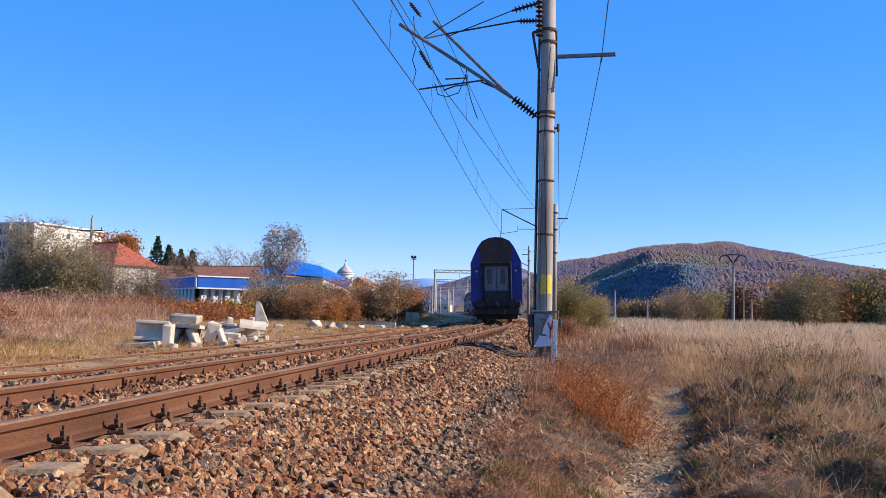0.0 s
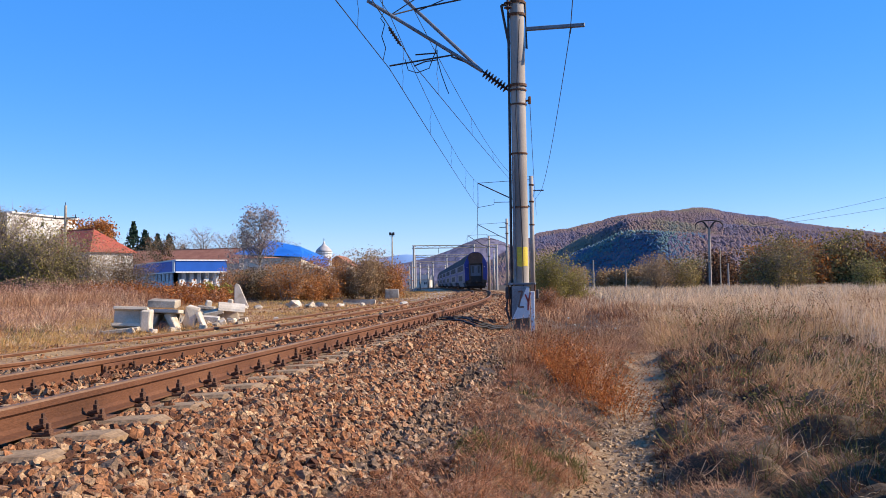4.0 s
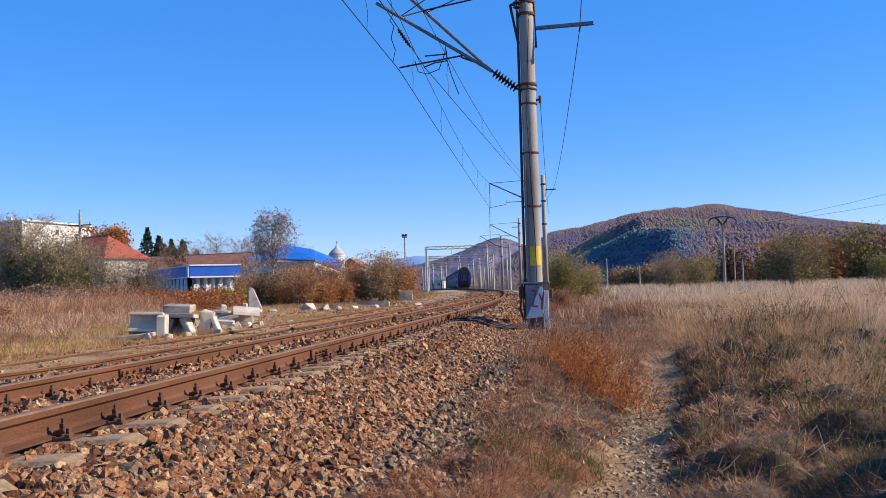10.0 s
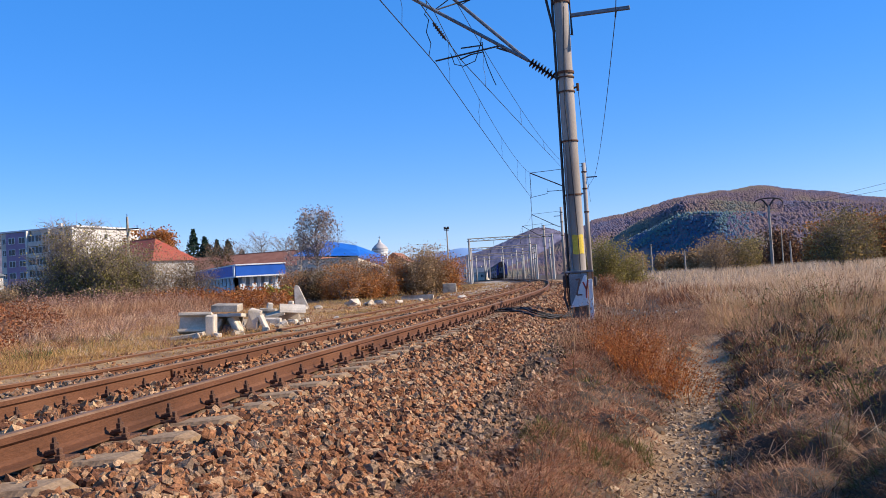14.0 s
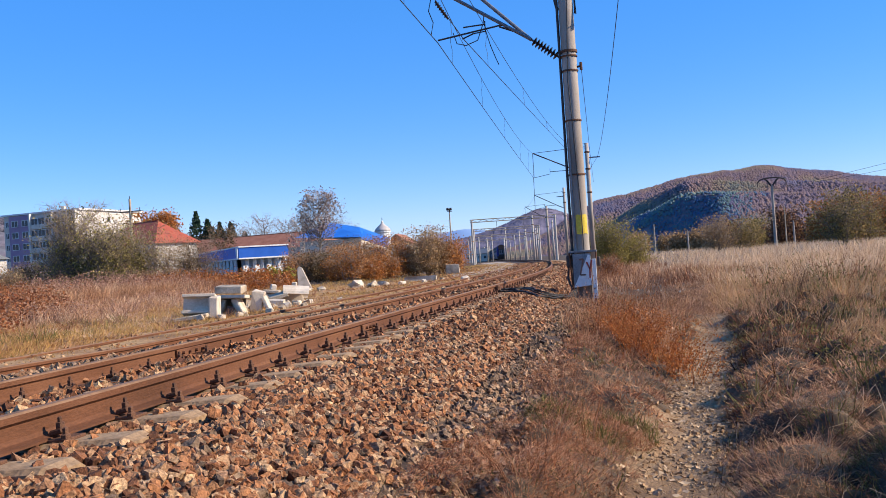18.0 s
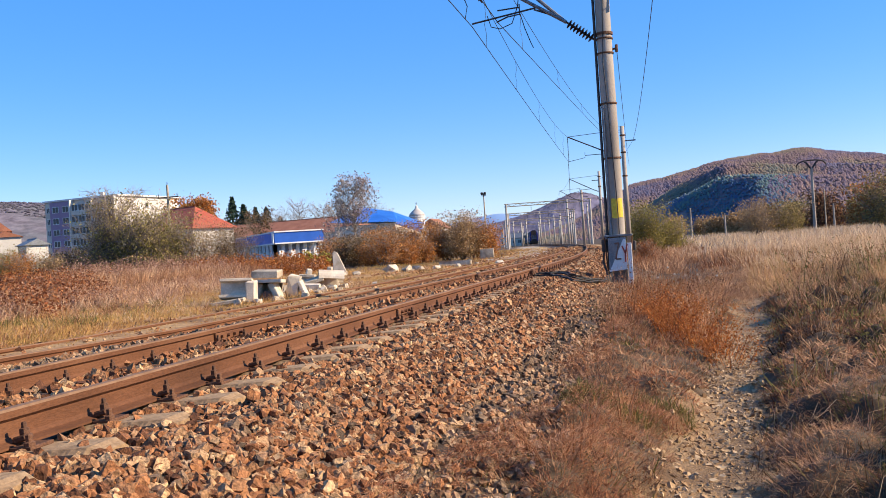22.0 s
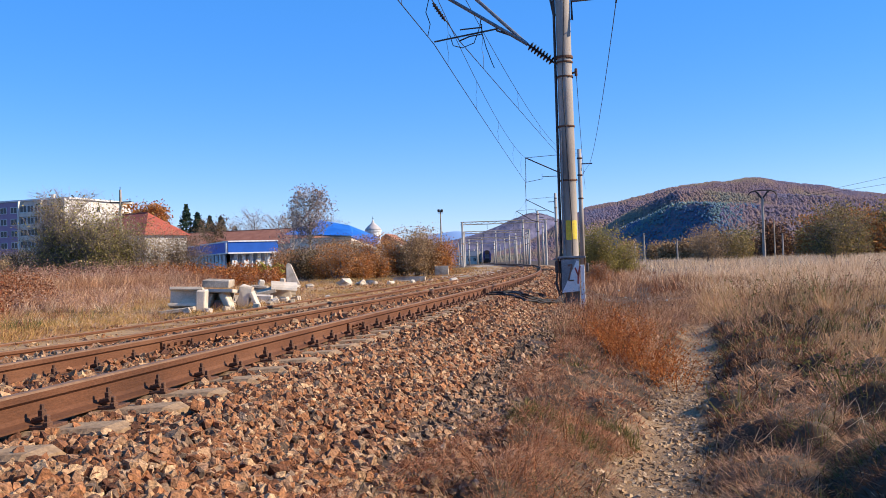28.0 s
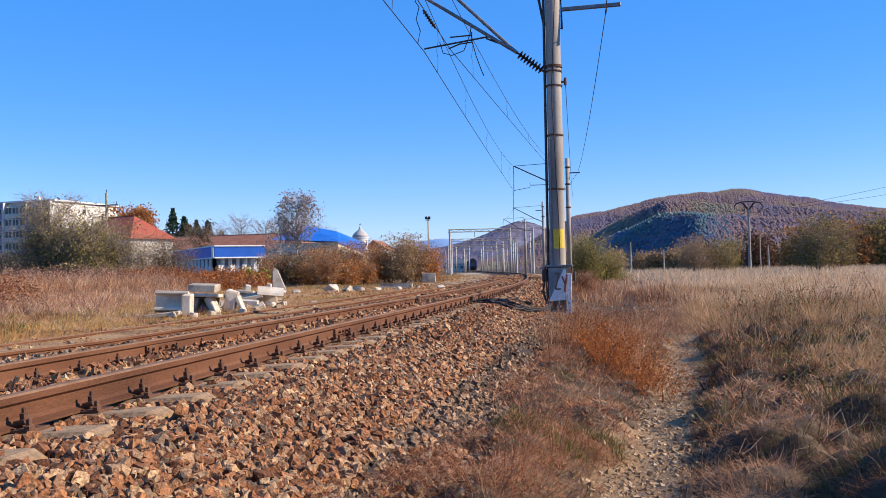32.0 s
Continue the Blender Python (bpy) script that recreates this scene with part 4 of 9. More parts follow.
# ---- grass ----
def blades(xyz, height, width, lean, seed, droop=0.4):
    """Bent three-triangle blades as arrays."""
    r = np.random.default_rng(seed)
    n = len(xyz)
    a, b = r.uniform(0, 2 * np.pi, n), r.uniform(0, 2 * np.pi, n)
    side = np.stack([np.cos(a), np.sin(a), 0 * a], -1) * (width / 2)[:, None]
    out = np.stack([np.cos(b), np.sin(b), 0 * b], -1)
    up = np.array([0, 0, 1.0])
    l1 = height * 0.55
    mid = xyz + up * l1[:, None] + out * (lean * l1)[:, None]
    tip = mid + up * (height * 0.45 * (1 - droop * lean))[:, None] + out * (lean * height * 0.8)[:, None]
    V = np.stack([xyz - side, xyz + side, mid - side * 0.7, mid + side * 0.7, tip], 1).reshape(-1, 3)
    k = (np.arange(n) * 5)[:, None]
    F = np.concatenate([k + [0, 1, 3], k + [0, 3, 2], k + [2, 3, 4]])
    return V, F


def grass(name, xyz, h0, h1, w, lean, material, label, seed):
    r = np.random.default_rng(seed)
    n = len(xyz)
    h = r.uniform(h0, h1, n) * (0.75 + 0.35 * wob(xyz[:, 0], xyz[:, 1], 0.9, seed))
    V, F = blades(xyz, np.maximum(h, h0 * 0.5), w * r.uniform(0.6, 1.4, n), np.abs(r.normal(lean, lean * 0.6, n)), seed)
    ob = new(name, np_mesh(name, V, F, material))
    return tagged(ob, label, "grass", kind="stuff")


def field(n, y0, y1, xlo, xhi, seed, patch=0.0, pf=0.8, power=1.0, pseed=None):
    """Points between two edges x(y), thinned by patches."""
    r = np.random.default_rng(seed)
    y = y0 + (y1 - y0) * r.uniform(0, 1, n) ** power
    lo, hi = xlo(y), xhi(y)
    x = lo + (hi - lo) * r.uniform(0, 1, n)
    if patch:
        keep = wob(x, y, pf, seed if pseed is None else pseed) > r.normal(patch, 0.25, n)
        x, y = x[keep], y[keep]
    return np.stack([x, y, ground_z(x, y) - 0.01], -1)


edge_r = lambda y: 3.6 + 0.36 * y
toe = lambda y: centre_x(y) + 2.62 + 0.22 * np.sin(y * 1.1) + 0.12 * np.sin(y * 2.9)
pl = lambda y: path_x(y) - np.interp(y, [4, 8, 12], [0.18, 0.24, 0.30]) - 0.05 * np.sin(y * 2.3) - 0.04 * np.sin(y * 6.1)


def arcs(base, length, width, out, start, bendy, seed, cheap=False):
    """Arching stems of three bends: start is the first lean from upright, bendy what each bend adds, in radians."""
    r = np.random.default_rng(seed)
    n = len(base)
    a = r.uniform(0, 2 * np.pi, n)
    side = np.stack([np.cos(a), np.sin(a), 0.2 * np.sin(3 * a)], -1) * (width / 2)[:, None]
    pts, p, t = [base], base, start
    for k in range(3):
        p = p + (np.sin(t)[:, None] * out + np.cos(t)[:, None] * np.array([0, 0, 1.0])) * (length / 3)[:, None]
        t = t + bendy
        pts.append(p)
    if cheap:
        V = np.stack([pts[0] - side, pts[0] + side, pts[2] - side * 0.7, pts[2] + side * 0.7, pts[3]], 1).reshape(-1, 3)
        V[:, 2] = np.maximum(V[:, 2], np.repeat(base[:, 2], 5))
        k = (np.arange(n) * 5)[:, None]
        return V, np.concatenate([k + [0, 1, 3], k + [0, 3, 2], k + [2, 3, 4]])
    V = np.stack([pts[0] - side, pts[0] + side, pts[1] - side * 0.85, pts[1] + side * 0.85, pts[2] - side * 0.6, pts[2] + side * 0.6, pts[3]], 1)
    V = V.reshape(-1, 3)
    V[:, 2] = np.maximum(V[:, 2], np.repeat(base[:, 2], 7))
    k = (np.arange(n) * 7)[:, None]
    F = np.concatenate([k + [0, 1, 3], k + [0, 3, 2], k + [2, 3, 5], k + [2, 5, 4], k + [4, 5, 6]])
    return V, F


def tussocks(name, centres, per, rad, l0, l1, width, start, bendy, material, label, seed):
    """Tufts of arching stems round the given centres."""
    r = np.random.default_rng(seed)
    c = np.repeat(centres, per, 0)
    n = len(c)
    size = np.repeat(r.uniform(0.6, 1.3, len(centres)), per)
    a, q = r.uniform(0, 2 * np.pi, n), np.sqrt(r.uniform(0, 1, n)) * rad * size
    base = c + np.stack([np.cos(a) * q, np.sin(a) * q, 0 * a], -1)
    base[:, 2] = ground_z(base[:, 0], base[:, 1]) - 0.01
    b = a + r.normal(0, 0.7, n)
    out = np.stack([np.cos(b), np.sin(b), 0 * b], -1)
    V, F = arcs(base, r.uniform(l0, l1, n) * size, width * r.uniform(0.6, 1.4, n), out, np.abs(r.normal(start, start * 0.5, n)), np.abs(r.normal(bendy, bendy * 0.5, n)), seed + 1, width > 0.0055)
    return tagged(new(name, np_mesh(name, V, F, M[material])), label, "grass", kind="stuff")


def lumps(x, y, f, seed):
    """Uneven cushions, 0 to 1, about a metre over f across."""
    return np.clip(0.5 + 0.62 * wob(x, y, 5.0 * f, seed) + 0.35 * wob(x, y, 13.0 * f, seed + 1), 0, 1)


def thatch(name, n, y0, y1, xlo, xhi, l0, l1, width, start, bendy, material, label, seed, f=1.0, cushion=0.0, cut=0.0, power=1.0, lump_seed=77, flip=False, tall=0.7):
    """Matted hair-fine dead grass: strands lie in every direction over cushions of it."""
    r = np.random.default_rng(seed)
    y = y0 + (y1 - y0) * r.uniform(0, 1, n) ** power
    y = y + r.normal(0, 0.05 * (y1 - y0), n)
    lo, hi = xlo(y), xhi(y)
    x = lo + (hi - lo) * r.uniform(0, 1, n)
    k = lumps(x, y, f, lump_seed)
    if flip:
        k = 1 - k
    keep = k > cut + r.normal(0, 0.09, n)
    x, y, k = x[keep], y[keep], k[keep]
    n = len(x)
    edge = np.clip(np.minimum(x - xlo(y), xhi(y) - x) / 0.25, 0.35, 1)
    base = np.stack([x, y, ground_z(x, y) - 0.008 + cushion * edge * k * r.uniform(0, 1, n) ** 0.6], -1)
    comb = 3.0 * wob(x, y, 2.4 * f, seed + 5)
    b = comb + r.normal(0, 0.9, n)
    out = np.stack([np.cos(b), np.sin(b), 0 * b], -1)
    ln = r.uniform(l0, l1, n) * (1 - tall + tall * k) * np.maximum(edge, 0.5)
    V, F = arcs(base, ln, width * r.uniform(0.5, 1.5, n), out, np.abs(r.normal(start, 0.35, n)), r.normal(bendy, 0.4, n), seed + 1, True)
    return tagged(new(name, np_mesh(name, V, F, M[material])), label, "grass", kind="stuff")


def mound_hair(name, n, y0, y1, xlo, xhi, kinds, l0, l1, width, start, bendy, material, label, seed, power=1.4, gaps=False, wild=1.1):
    """Fine dead grass combed down the sides of the mounds of these kinds, or filling the gaps between them."""
    r = np.random.default_rng(seed)
    y = y0 + (y1 - y0) * r.uniform(0, 1, n) ** power
    lo, hi = xlo(y), xhi(y)
    x = lo + (hi - lo) * r.uniform(0, 1, n)
    i, j = mound_cell(x, y)
    i, j = i.astype(int), j.astype(int)
    kind = np.array([m[4] for m in MOUNDS] + [-1])[MOUND_ID[i, j]]
    keep = np.isin(kind, (-1,) if gaps else kinds) | (r.uniform(size=n) < 0.05)
    x, y, i, j = x[keep], y[keep], i[keep], j[keep]
    n = len(x)
    g = np.stack([-MOUND_GX[i, j], -MOUND_GY[i, j]], -1)
    g = g + r.normal(0, wild * (0.25 + 0.35 * np.linalg.norm(g, axis=1))[:, None], (n, 2)) + np.stack([0.25 * wob(x, y, 1.1, seed), 0.25 * wob(x, y, 1.3, seed + 3)], -1)
    g = g / (np.linalg.norm(g, axis=1, keepdims=True) + 1e-6)
    base = np.stack([x, y, ground_z(x, y) - 0.01], -1)
    ln = r.uniform(l0, l1, n) * (1 + 0.02 * y)
    V, F = arcs(base, ln, width * r.uniform(0.5, 1.5, n) * (1 + 0.09 * np.maximum(0, y - 4)), np.concatenate([g, np.zeros((n, 1))], 1), np.abs(r.normal(start, 0.35, n)), r.normal(bendy, 0.45, n), seed + 1, True)
    return tagged(new(name, np_mesh(name, V, F, M[material])), label, "grass", kind="stuff")


pr3 = lambda y: path_x(y) + np.interp(y, [4, 8, 12], [0.26, 0.30, 0.34]) + 0.05 * np.sin(y * 1.7) + 0.05 * np.sin(y * 5.1)
wide_r = lambda y: 4.2 + 0.42 * y
# between ballast and path: low mounds, rust-red, brown and grey, some green
for y0, y1, k, w, sd in ((1.6, 7.5, 1.0, 0.0036, 0), (7.5, 17, 0.62, 0.0060, 40)):
    mound_hair("dry_grass", int(46000 * k), y0, y1, toe, pl, (0, 3), 0.04, 0.13, w * 0.85, 1.05, 0.7, "thatch_rust", "rust-red mounds of fine dead grass", 401 + sd, 1.1)
    mound_hair("dry_grass", int(46000 * k), y0, y1, toe, pl, (1, 4, 0), 0.04, 0.13, w * 0.85, 1.05, 0.7, "thatch_red", "low matted reddish dry grass beside the ballast", 403 + sd, 1.1)
    mound_hair("dry_grass", int(46000 * k), y0, y1, toe, pl, (2, 5), 0.04, 0.13, w * 0.85, 1.05, 0.7, "thatch_pink", "pinkish tan mounds of dead grass beside the ballast", 405 + sd, 1.1)
    mound_hair("green_grass", int(15000 * k), y0 + 2.5, y1, toe, pl, (5,), 0.05, 0.14, w * 1.2, 0.7, 0.4, "grass_green", "patches of green grass beside the footpath", 407 + sd, 1.0)
    # gaps take darker brown stubble, standing in for shade between mounds
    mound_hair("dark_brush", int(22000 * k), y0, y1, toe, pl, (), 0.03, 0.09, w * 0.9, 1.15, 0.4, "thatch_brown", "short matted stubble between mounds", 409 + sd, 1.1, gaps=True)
thatch("dry_grass", 21000, 3.2, 6.4, lambda y: toe(y) - 0.12, lambda y: toe(y) + 0.85, 0.05, 0.15, 0.0032, 1.0, 0.7, "thatch_rust", "rust-red matted grass over the foot of the ballast", 443, 1.0, 0.22, 0.48, lump_seed=55)
thatch("dry_grass", 12000, 6.4, 12, lambda y: toe(y) - 0.05, lambda y: toe(y) + 0.8, 0.05, 0.15, 0.0045, 1.0, 0.7, "thatch_rust", "rust-red matted grass over the foot of the ballast", 445, 0.8, 0.20, 0.52, lump_seed=55)
thatch("dry_grass", 1500, 2.4, 14, toe, pl, 0.12, 0.30, 0.0026, 0.5, 0.3, "grass_dry", "thin tan stalks over matted grass", 107, 0.7, 0.04, 0.55, 1.0, lump_seed=93)
thatch("dry_grass", 15000, 12, 26, toe, pl, 0.08, 0.28, 0.006, 0.85, 0.45, "thatch_pink", "pinkish brown weeds along the track", 108, 0.5, 0.06, 0.40, lump_seed=71)
thatch("dry_grass", 15000, 14.5, 27, toe, lambda y: path_x(y) + np.clip((y - 18) / 3, 0, 1) * 0.7 - 0.3, 0.10, 0.30, 0.008, 0.75, 0.5, "thatch_pink", "tan weeds closing in along the track", 447, 0.6, 0.16, 0.35, lump_seed=73)
thatch("dry_grass", 5000, 14, 26, toe, pl, 0.12, 0.34, 0.007, 0.6, 0.4, "thatch_rust", "russet weeds along the track", 449, 0.6, 0.10, 0.5, lump_seed=74)
thatch("green_grass", 3500, 14, 26, toe, pl, 0.10, 0.30, 0.007, 0.6, 0.35, "grass_green", "green weeds along the track", 110, 0.5, 0.06, 0.60, lump_seed=72)
thatch("dry_grass", 8000, 12, 24, toe, pl, 0.08, 0.24, 0.007, 0.9, 0.45, "thatch_red", "brown matted weeds along the track", 109, 0.8, 0.08, 0.25)
thatch("dark_brush", 8000, 12, 26, toe, pl, 0.08, 0.26, 0.007, 0.9, 0.45, "thatch_brown", "grey-brown dead weeds along the track", 111, 0.8, 0.08, 0.40, flip=True)
thatch("dry_grass", 2200, 13, 28, toe, pl, 0.20, 0.50, 0.005, 0.4, 0.2, "grass_dry", "thin tan stalks along the track", 113, 0.6, 0.0, 0.55, lump_seed=95)
thatch("dry_grass", 9000, 20, 50, toe, lambda y: path_x(y) + np.clip((y - 20) / 3, 0, 1) * 1.2 - 0.3, 0.10, 0.32, 0.010, 0.8, 0.4, "thatch_brown", "brown dry weeds further along the track", 115, 0.5, 0.05, 0.3)
# right of the path: mounds of dead grass with dark gaps, then the open field
for y0, y1, k, w, sd in ((1.0, 8.0, 1.0, 0.0032, 0), (8.0, 19, 0.70, 0.0078, 40)):
    mound_hair("dry_grass", int(62000 * k), y0, y1, pr3, wide_r, (0, 1), 0.06, 0.20, w * 0.85, 1.0, 0.75, "thatch_pink", "pinkish mounds of fine dead grass beside the footpath", 421 + sd, 1.15)
    mound_hair("dark_brush", int(76000 * k), y0, y1, pr3, wide_r, (2, 3, 5), 0.06, 0.20, w * 0.85, 1.0, 0.75, "thatch_brown", "brown mounds of dead grass beside the footpath", 423 + sd, 1.15)
    mound_hair("dark_brush", int(60000 * k), y0, y1, pr3, wide_r, (4,), 0.06, 0.20, w * 0.85, 1.0, 0.75, "thatch_shaded", "grey-brown mounds of dead grass, darkened as if shaded", 425 + sd, 1.15)
    mound_hair("dry_grass", int(30000 * k), y0, y1, pr3, wide_r, (5, 0), 0.07, 0.22, w * 0.8, 0.95, 0.75, "thatch_red", "reddish mounds of fine dead grass", 427 + sd, 1.15)
    mound_hair("green_grass", int(8000 * k), max(y0, 5), y1, pr3, wide_r, (3, 5), 0.08, 0.22, w * 1.2, 0.7, 0.4, "grass_green", "green grass growing through dead mounds", 429 + sd, 1.0)
    # gap grass is coloured dark to deepen the shade between mounds
    mound_hair("dark_brush", int(22000 * k), y0, y1, pr3, wide_r, (), 0.05, 0.16, w, 0.9, 0.4, "thatch_shaded", "matted dead grass between mounds, darkened for shade", 431 + sd, 1.15, gaps=True)
thatch("dry_grass", 1700, 2.4, 12, pr3, edge_r, 0.16, 0.40, 0.0026, 0.85, 0.45, "grass_dry", "bent tan grass stalks in dark brush", 125, 0.6, 0.20, 0.35, lump_seed=81)
thatch("dry_grass", 900, 2.2, 9, pr3, edge_r, 0.16, 0.40, 0.0030, 1.0, 0.5, "grass_pale", "bleached stalks lying over the brush", 126, 0.6, 0.26, 0.30, lump_seed=82)
thatch("green_grass", 9000, 10, 25, pr3, lambda y: path_x(y) + 1.8 + 0.30 * y, 0.08, 0.28, 0.008, 0.8, 0.4, "grass_green", "green grass of the open field", 133, 0.25, 0.12, 0.45, lump_seed=87)
thatch("dry_grass", 22000, 9, 24, pr3, edge_r, 0.12, 0.36, 0.006, 0.85, 0.4, "thatch_pink", "pinkish dead grass of the open field", 135, 0.35, 0.12, 0.45, lump_seed=85)
thatch("dry_grass", 12000, 9, 26, lambda y: path_x(y) + 0.8 + 0.05 * y, edge_r, 0.2, 0.60, 0.006, 0.75, 0.45, "grass_dry", "tangled tan grass of the open field", 137, 0.30, 0.1, 0.45, lump_seed=89, tall=0.4)
thatch("tall_grass", 6000, 15, 26, lambda y: path_x(y) + 2.0 + 0.10 * y, edge_r, 0.5, 1.0, 0.008, 0.35, 0.25, "grass_pale", "tall pale dry grass over darker tufts", 139, 0.35, 0.0, 0.50, lump_seed=97, tall=0.4)
thatch("tall_grass", 1300, 8, 18, lambda y: path_x(y) + 1.5 + 0.05 * y, lambda y: edge_r(y) + 1.0, 0.30, 0.80, 0.0055, 0.65, 0.4, "grass_pale", "bleached stalks leaning over the brush", 153, 0.30, 0.1, 0.35, lump_seed=99, tall=0.3)
tussocks("tall_grass", field(900, 23, 56, pr3, edge_r, 141, 0.1, 0.55), 44, 0.42, 0.3, 0.80, 0.011, 0.55, 0.35, "grass_pale", "tall pale dry grass of the open field", 142)
tussocks("tall_grass", field(600, 21, 56, pr3, edge_r, 143, 0.15, 0.6), 40, 0.4, 0.22, 0.65, 0.011, 0.6, 0.4, "grass_dry", "tall tan dry grass of the open field", 144)
tussocks("dark_brush", field(170, 19, 50, pr3, edge_r, 145, -0.2), 40, 0.4, 0.25, 0.75, 0.014, 0.4, 0.3, "grass_dry", "tan dead grass of the open field", 146)
grass("tall_grass", field(14000, 48, 130, lambda y: centre_x(y) + 6, edge_r, 147, -0.4), 0.5, 1.0, 0.035, 0.35, M["grass_pale"], "tall pale dry grass further out", 148)
tussocks("dark_brush", field(120, 20.5, 36, lambda y: path_x(y) - 1.2, lambda y: path_x(y) + 2.0, 149, -0.6), 60, 0.35, 0.15, 0.40, 0.008, 0.75, 0.5, "thatch_pink", "pinkish brown weeds closing over the footpath", 150)
tussocks("dry_grass", field(260, 17, 48, pr3, edge_r, 163, -0.3), 50, 0.4, 0.2, 0.55, 0.008, 0.65, 0.45, "thatch_pink", "pinkish brown weeds among tall grass", 164)
tussocks("dry_grass", field(300, 34, 90, lambda y: centre_x(y) + 2.9, lambda y: centre_x(y) + 9, 159, -0.6), 34, 0.45, 0.25, 0.7, 0.018, 0.35, 0.3, "thatch_pink", "brown weeds beside the far track", 160)
tussocks("dry_grass", field(200, 34, 90, lambda y: centre_x(y) + 2.9, lambda y: centre_x(y) + 9, 161, -0.6), 30, 0.45, 0.25, 0.6, 0.018, 0.35, 0.3, "vine_stalk", "red-brown weeds beside the far track", 162)
# higher clumps of the field
rim = lambda y: pr3(y) + 0.30
mid = lambda y: np.minimum(edge_r(y) + 0.8, path_x(y) + 2.6 + 0.28 * y)
tussocks("dark_brush", field(120, 14, 27, rim, mid, 185, 0.2, 0.9, 0.85), 70, 0.36, 0.30, 0.62, 0.007, 0.65, 0.45, "grass_dry", "high tan clump of dead grass in the field", 186)
tussocks("green_grass", field(130, 11, 27, rim, mid, 187, 0.3, 0.9, 0.85), 80, 0.34, 0.18, 0.42, 0.006, 0.65, 0.45, "grass_deep", "deep green clump of grass in the field", 188)
# around and behind the viewer
thatch("dry_grass", 7000, -4, 2.4, toe, pl, 0.05, 0.13, 0.004, 1.05, 0.5, "thatch_red", "low matted reddish dry grass behind the path's bend", 171, 0.8, 0.08, 0.0)
thatch("dark_brush", 8000, -4, 2.0, pr3, lambda y: 6.5 + 0 * y, 0.06, 0.18, 0.005, 1.0, 0.45, "thatch_shaded", "matted dead grass darkened for shade behind the path's bend", 173, 0.7, 0.06, -0.2)
thatch("dry_grass", 3500, -4, 2.0, pr3, lambda y: 6.5 + 0 * y, 0.06, 0.18, 0.004, 1.0, 0.5, "thatch_pink", "pinkish dead grass behind the path's bend", 175, 0.45, 0.2, 0.4)
# left of the track
M["dry_turf"] = mat("dry_turf", [(0.14, 0.076, 0.034), (0.26, 0.145, 0.062), (0.38, 0.230, 0.100), (0.24, 0.155, 0.056)], 1.3, detail=8, bump=0.8, bump_scale=16, fine=0.45, rough=0.95)
strip("dry_turf", lambda y: (float(max(2.0 - 0.95 * y, np.interp(y, [10, 27, 35, 43, 52], [-30, -31, -23.6, -19.9, -14.8]))), float(centre_x(y)) - 6.0), np.linspace(9, 52, 90), 0.03, M["dry_turf"], "structure", "matted straw-coloured turf beyond the siding", "turf")
lft = lambda y: 2.0 - 0.86 * y
sid = lambda y: centre_x(y) - 5.0 + 0 * y
vin = lambda y: np.interp(y, [10, 27, 35, 43, 52], [-30, -32, -24.4, -20.7, -15.6])
wl = lambda y: np.maximum(lft(y), vin(y))
thatch("dry_grass", 26000, 9, 42, wl, sid, 0.06, 0.20, 0.014, 0.95, 0.4, "thatch_pink", "matted pinkish dead grass beyond the siding", 361, 0.3, 0.05, 0.2, lump_seed=64)
thatch("dry_grass", 30000, 9, 42, wl, sid, 0.06, 0.20, 0.014, 0.95, 0.4, "grass_gold", "matted golden dead grass beyond the siding", 363, 0.3, 0.05, 0.2, lump_seed=65)
tussocks("dry_grass", field(1000, 9, 36, lambda y: np.maximum(lft(y), vin(y) + 3.0), lambda y: sid(y) - 0.3, 151, -0.6), 40, 0.28, 0.08, 0.28, 0.007, 0.6, 0.4, "grass_gold", "golden dry grass beyond the siding", 152)
tussocks("green_grass", field(90, 12, 24, wl, lambda y: sid(y) - 1.4, 153, 0.1), 60, 0.3, 0.12, 0.35, 0.010, 0.5, 0.35, "grass_green", "yellow-green grass beyond the siding", 154)
tussocks("dry_grass", field(110, 11, 44, lambda y: np.maximum(lft(y), vin(y) + 4.2), lambda y: sid(y) - 0.6, 155, -0.1), 50, 0.3, 0.12, 0.30, 0.008, 0.5, 0.35, "grass_pale", "pale straw beyond the siding", 156)
tussocks("dry_grass", field(120, 11, 44, wl, lambda y: sid(y) - 0.6, 157, 0.0), 50, 0.3, 0.15, 0.35, 0.009, 0.45, 0.35, "grass_red", "reddish dead grass beyond the siding", 158)
thatch("dry_grass", 42000, 6, 46, lambda y: centre_x(y) - 7.4, lambda y: centre_x(y) - 2.4, 0.03, 0.085, 0.013, 1.1, 0.4, "grass_gold", "flattened straw about the siding", 167, 0.4, 0.03, 0.05, power=1.3, lump_seed=61)
tussocks("dry_grass", field(260, 7, 42, lambda y: centre_x(y) - 4.7, lambda y: centre_x(y) - 2.9, 159, -0.2), 30, 0.2, 0.04, 0.11, 0.008, 0.6, 0.4, "grass_gold", "thin dry grass along the siding's rails", 160)
grass("dry_grass", field(5000, 75, 130, lambda y: centre_x(y) - 16, lambda y: centre_x(y) - 3.0, 168, 0.0), 0.1, 0.4, 0.03, 0.7, M["grass_gold"], "dry grass tufts at the yard's end", 169)
grass("dry_grass", field(7000, 40, 75, lambda y: centre_x(y) - 14, lambda y: centre_x(y) - 3.5, 161, 0.0), 0.08, 0.3, 0.02, 0.8, M["grass_gold"], "short dry grass beside the track", 162)


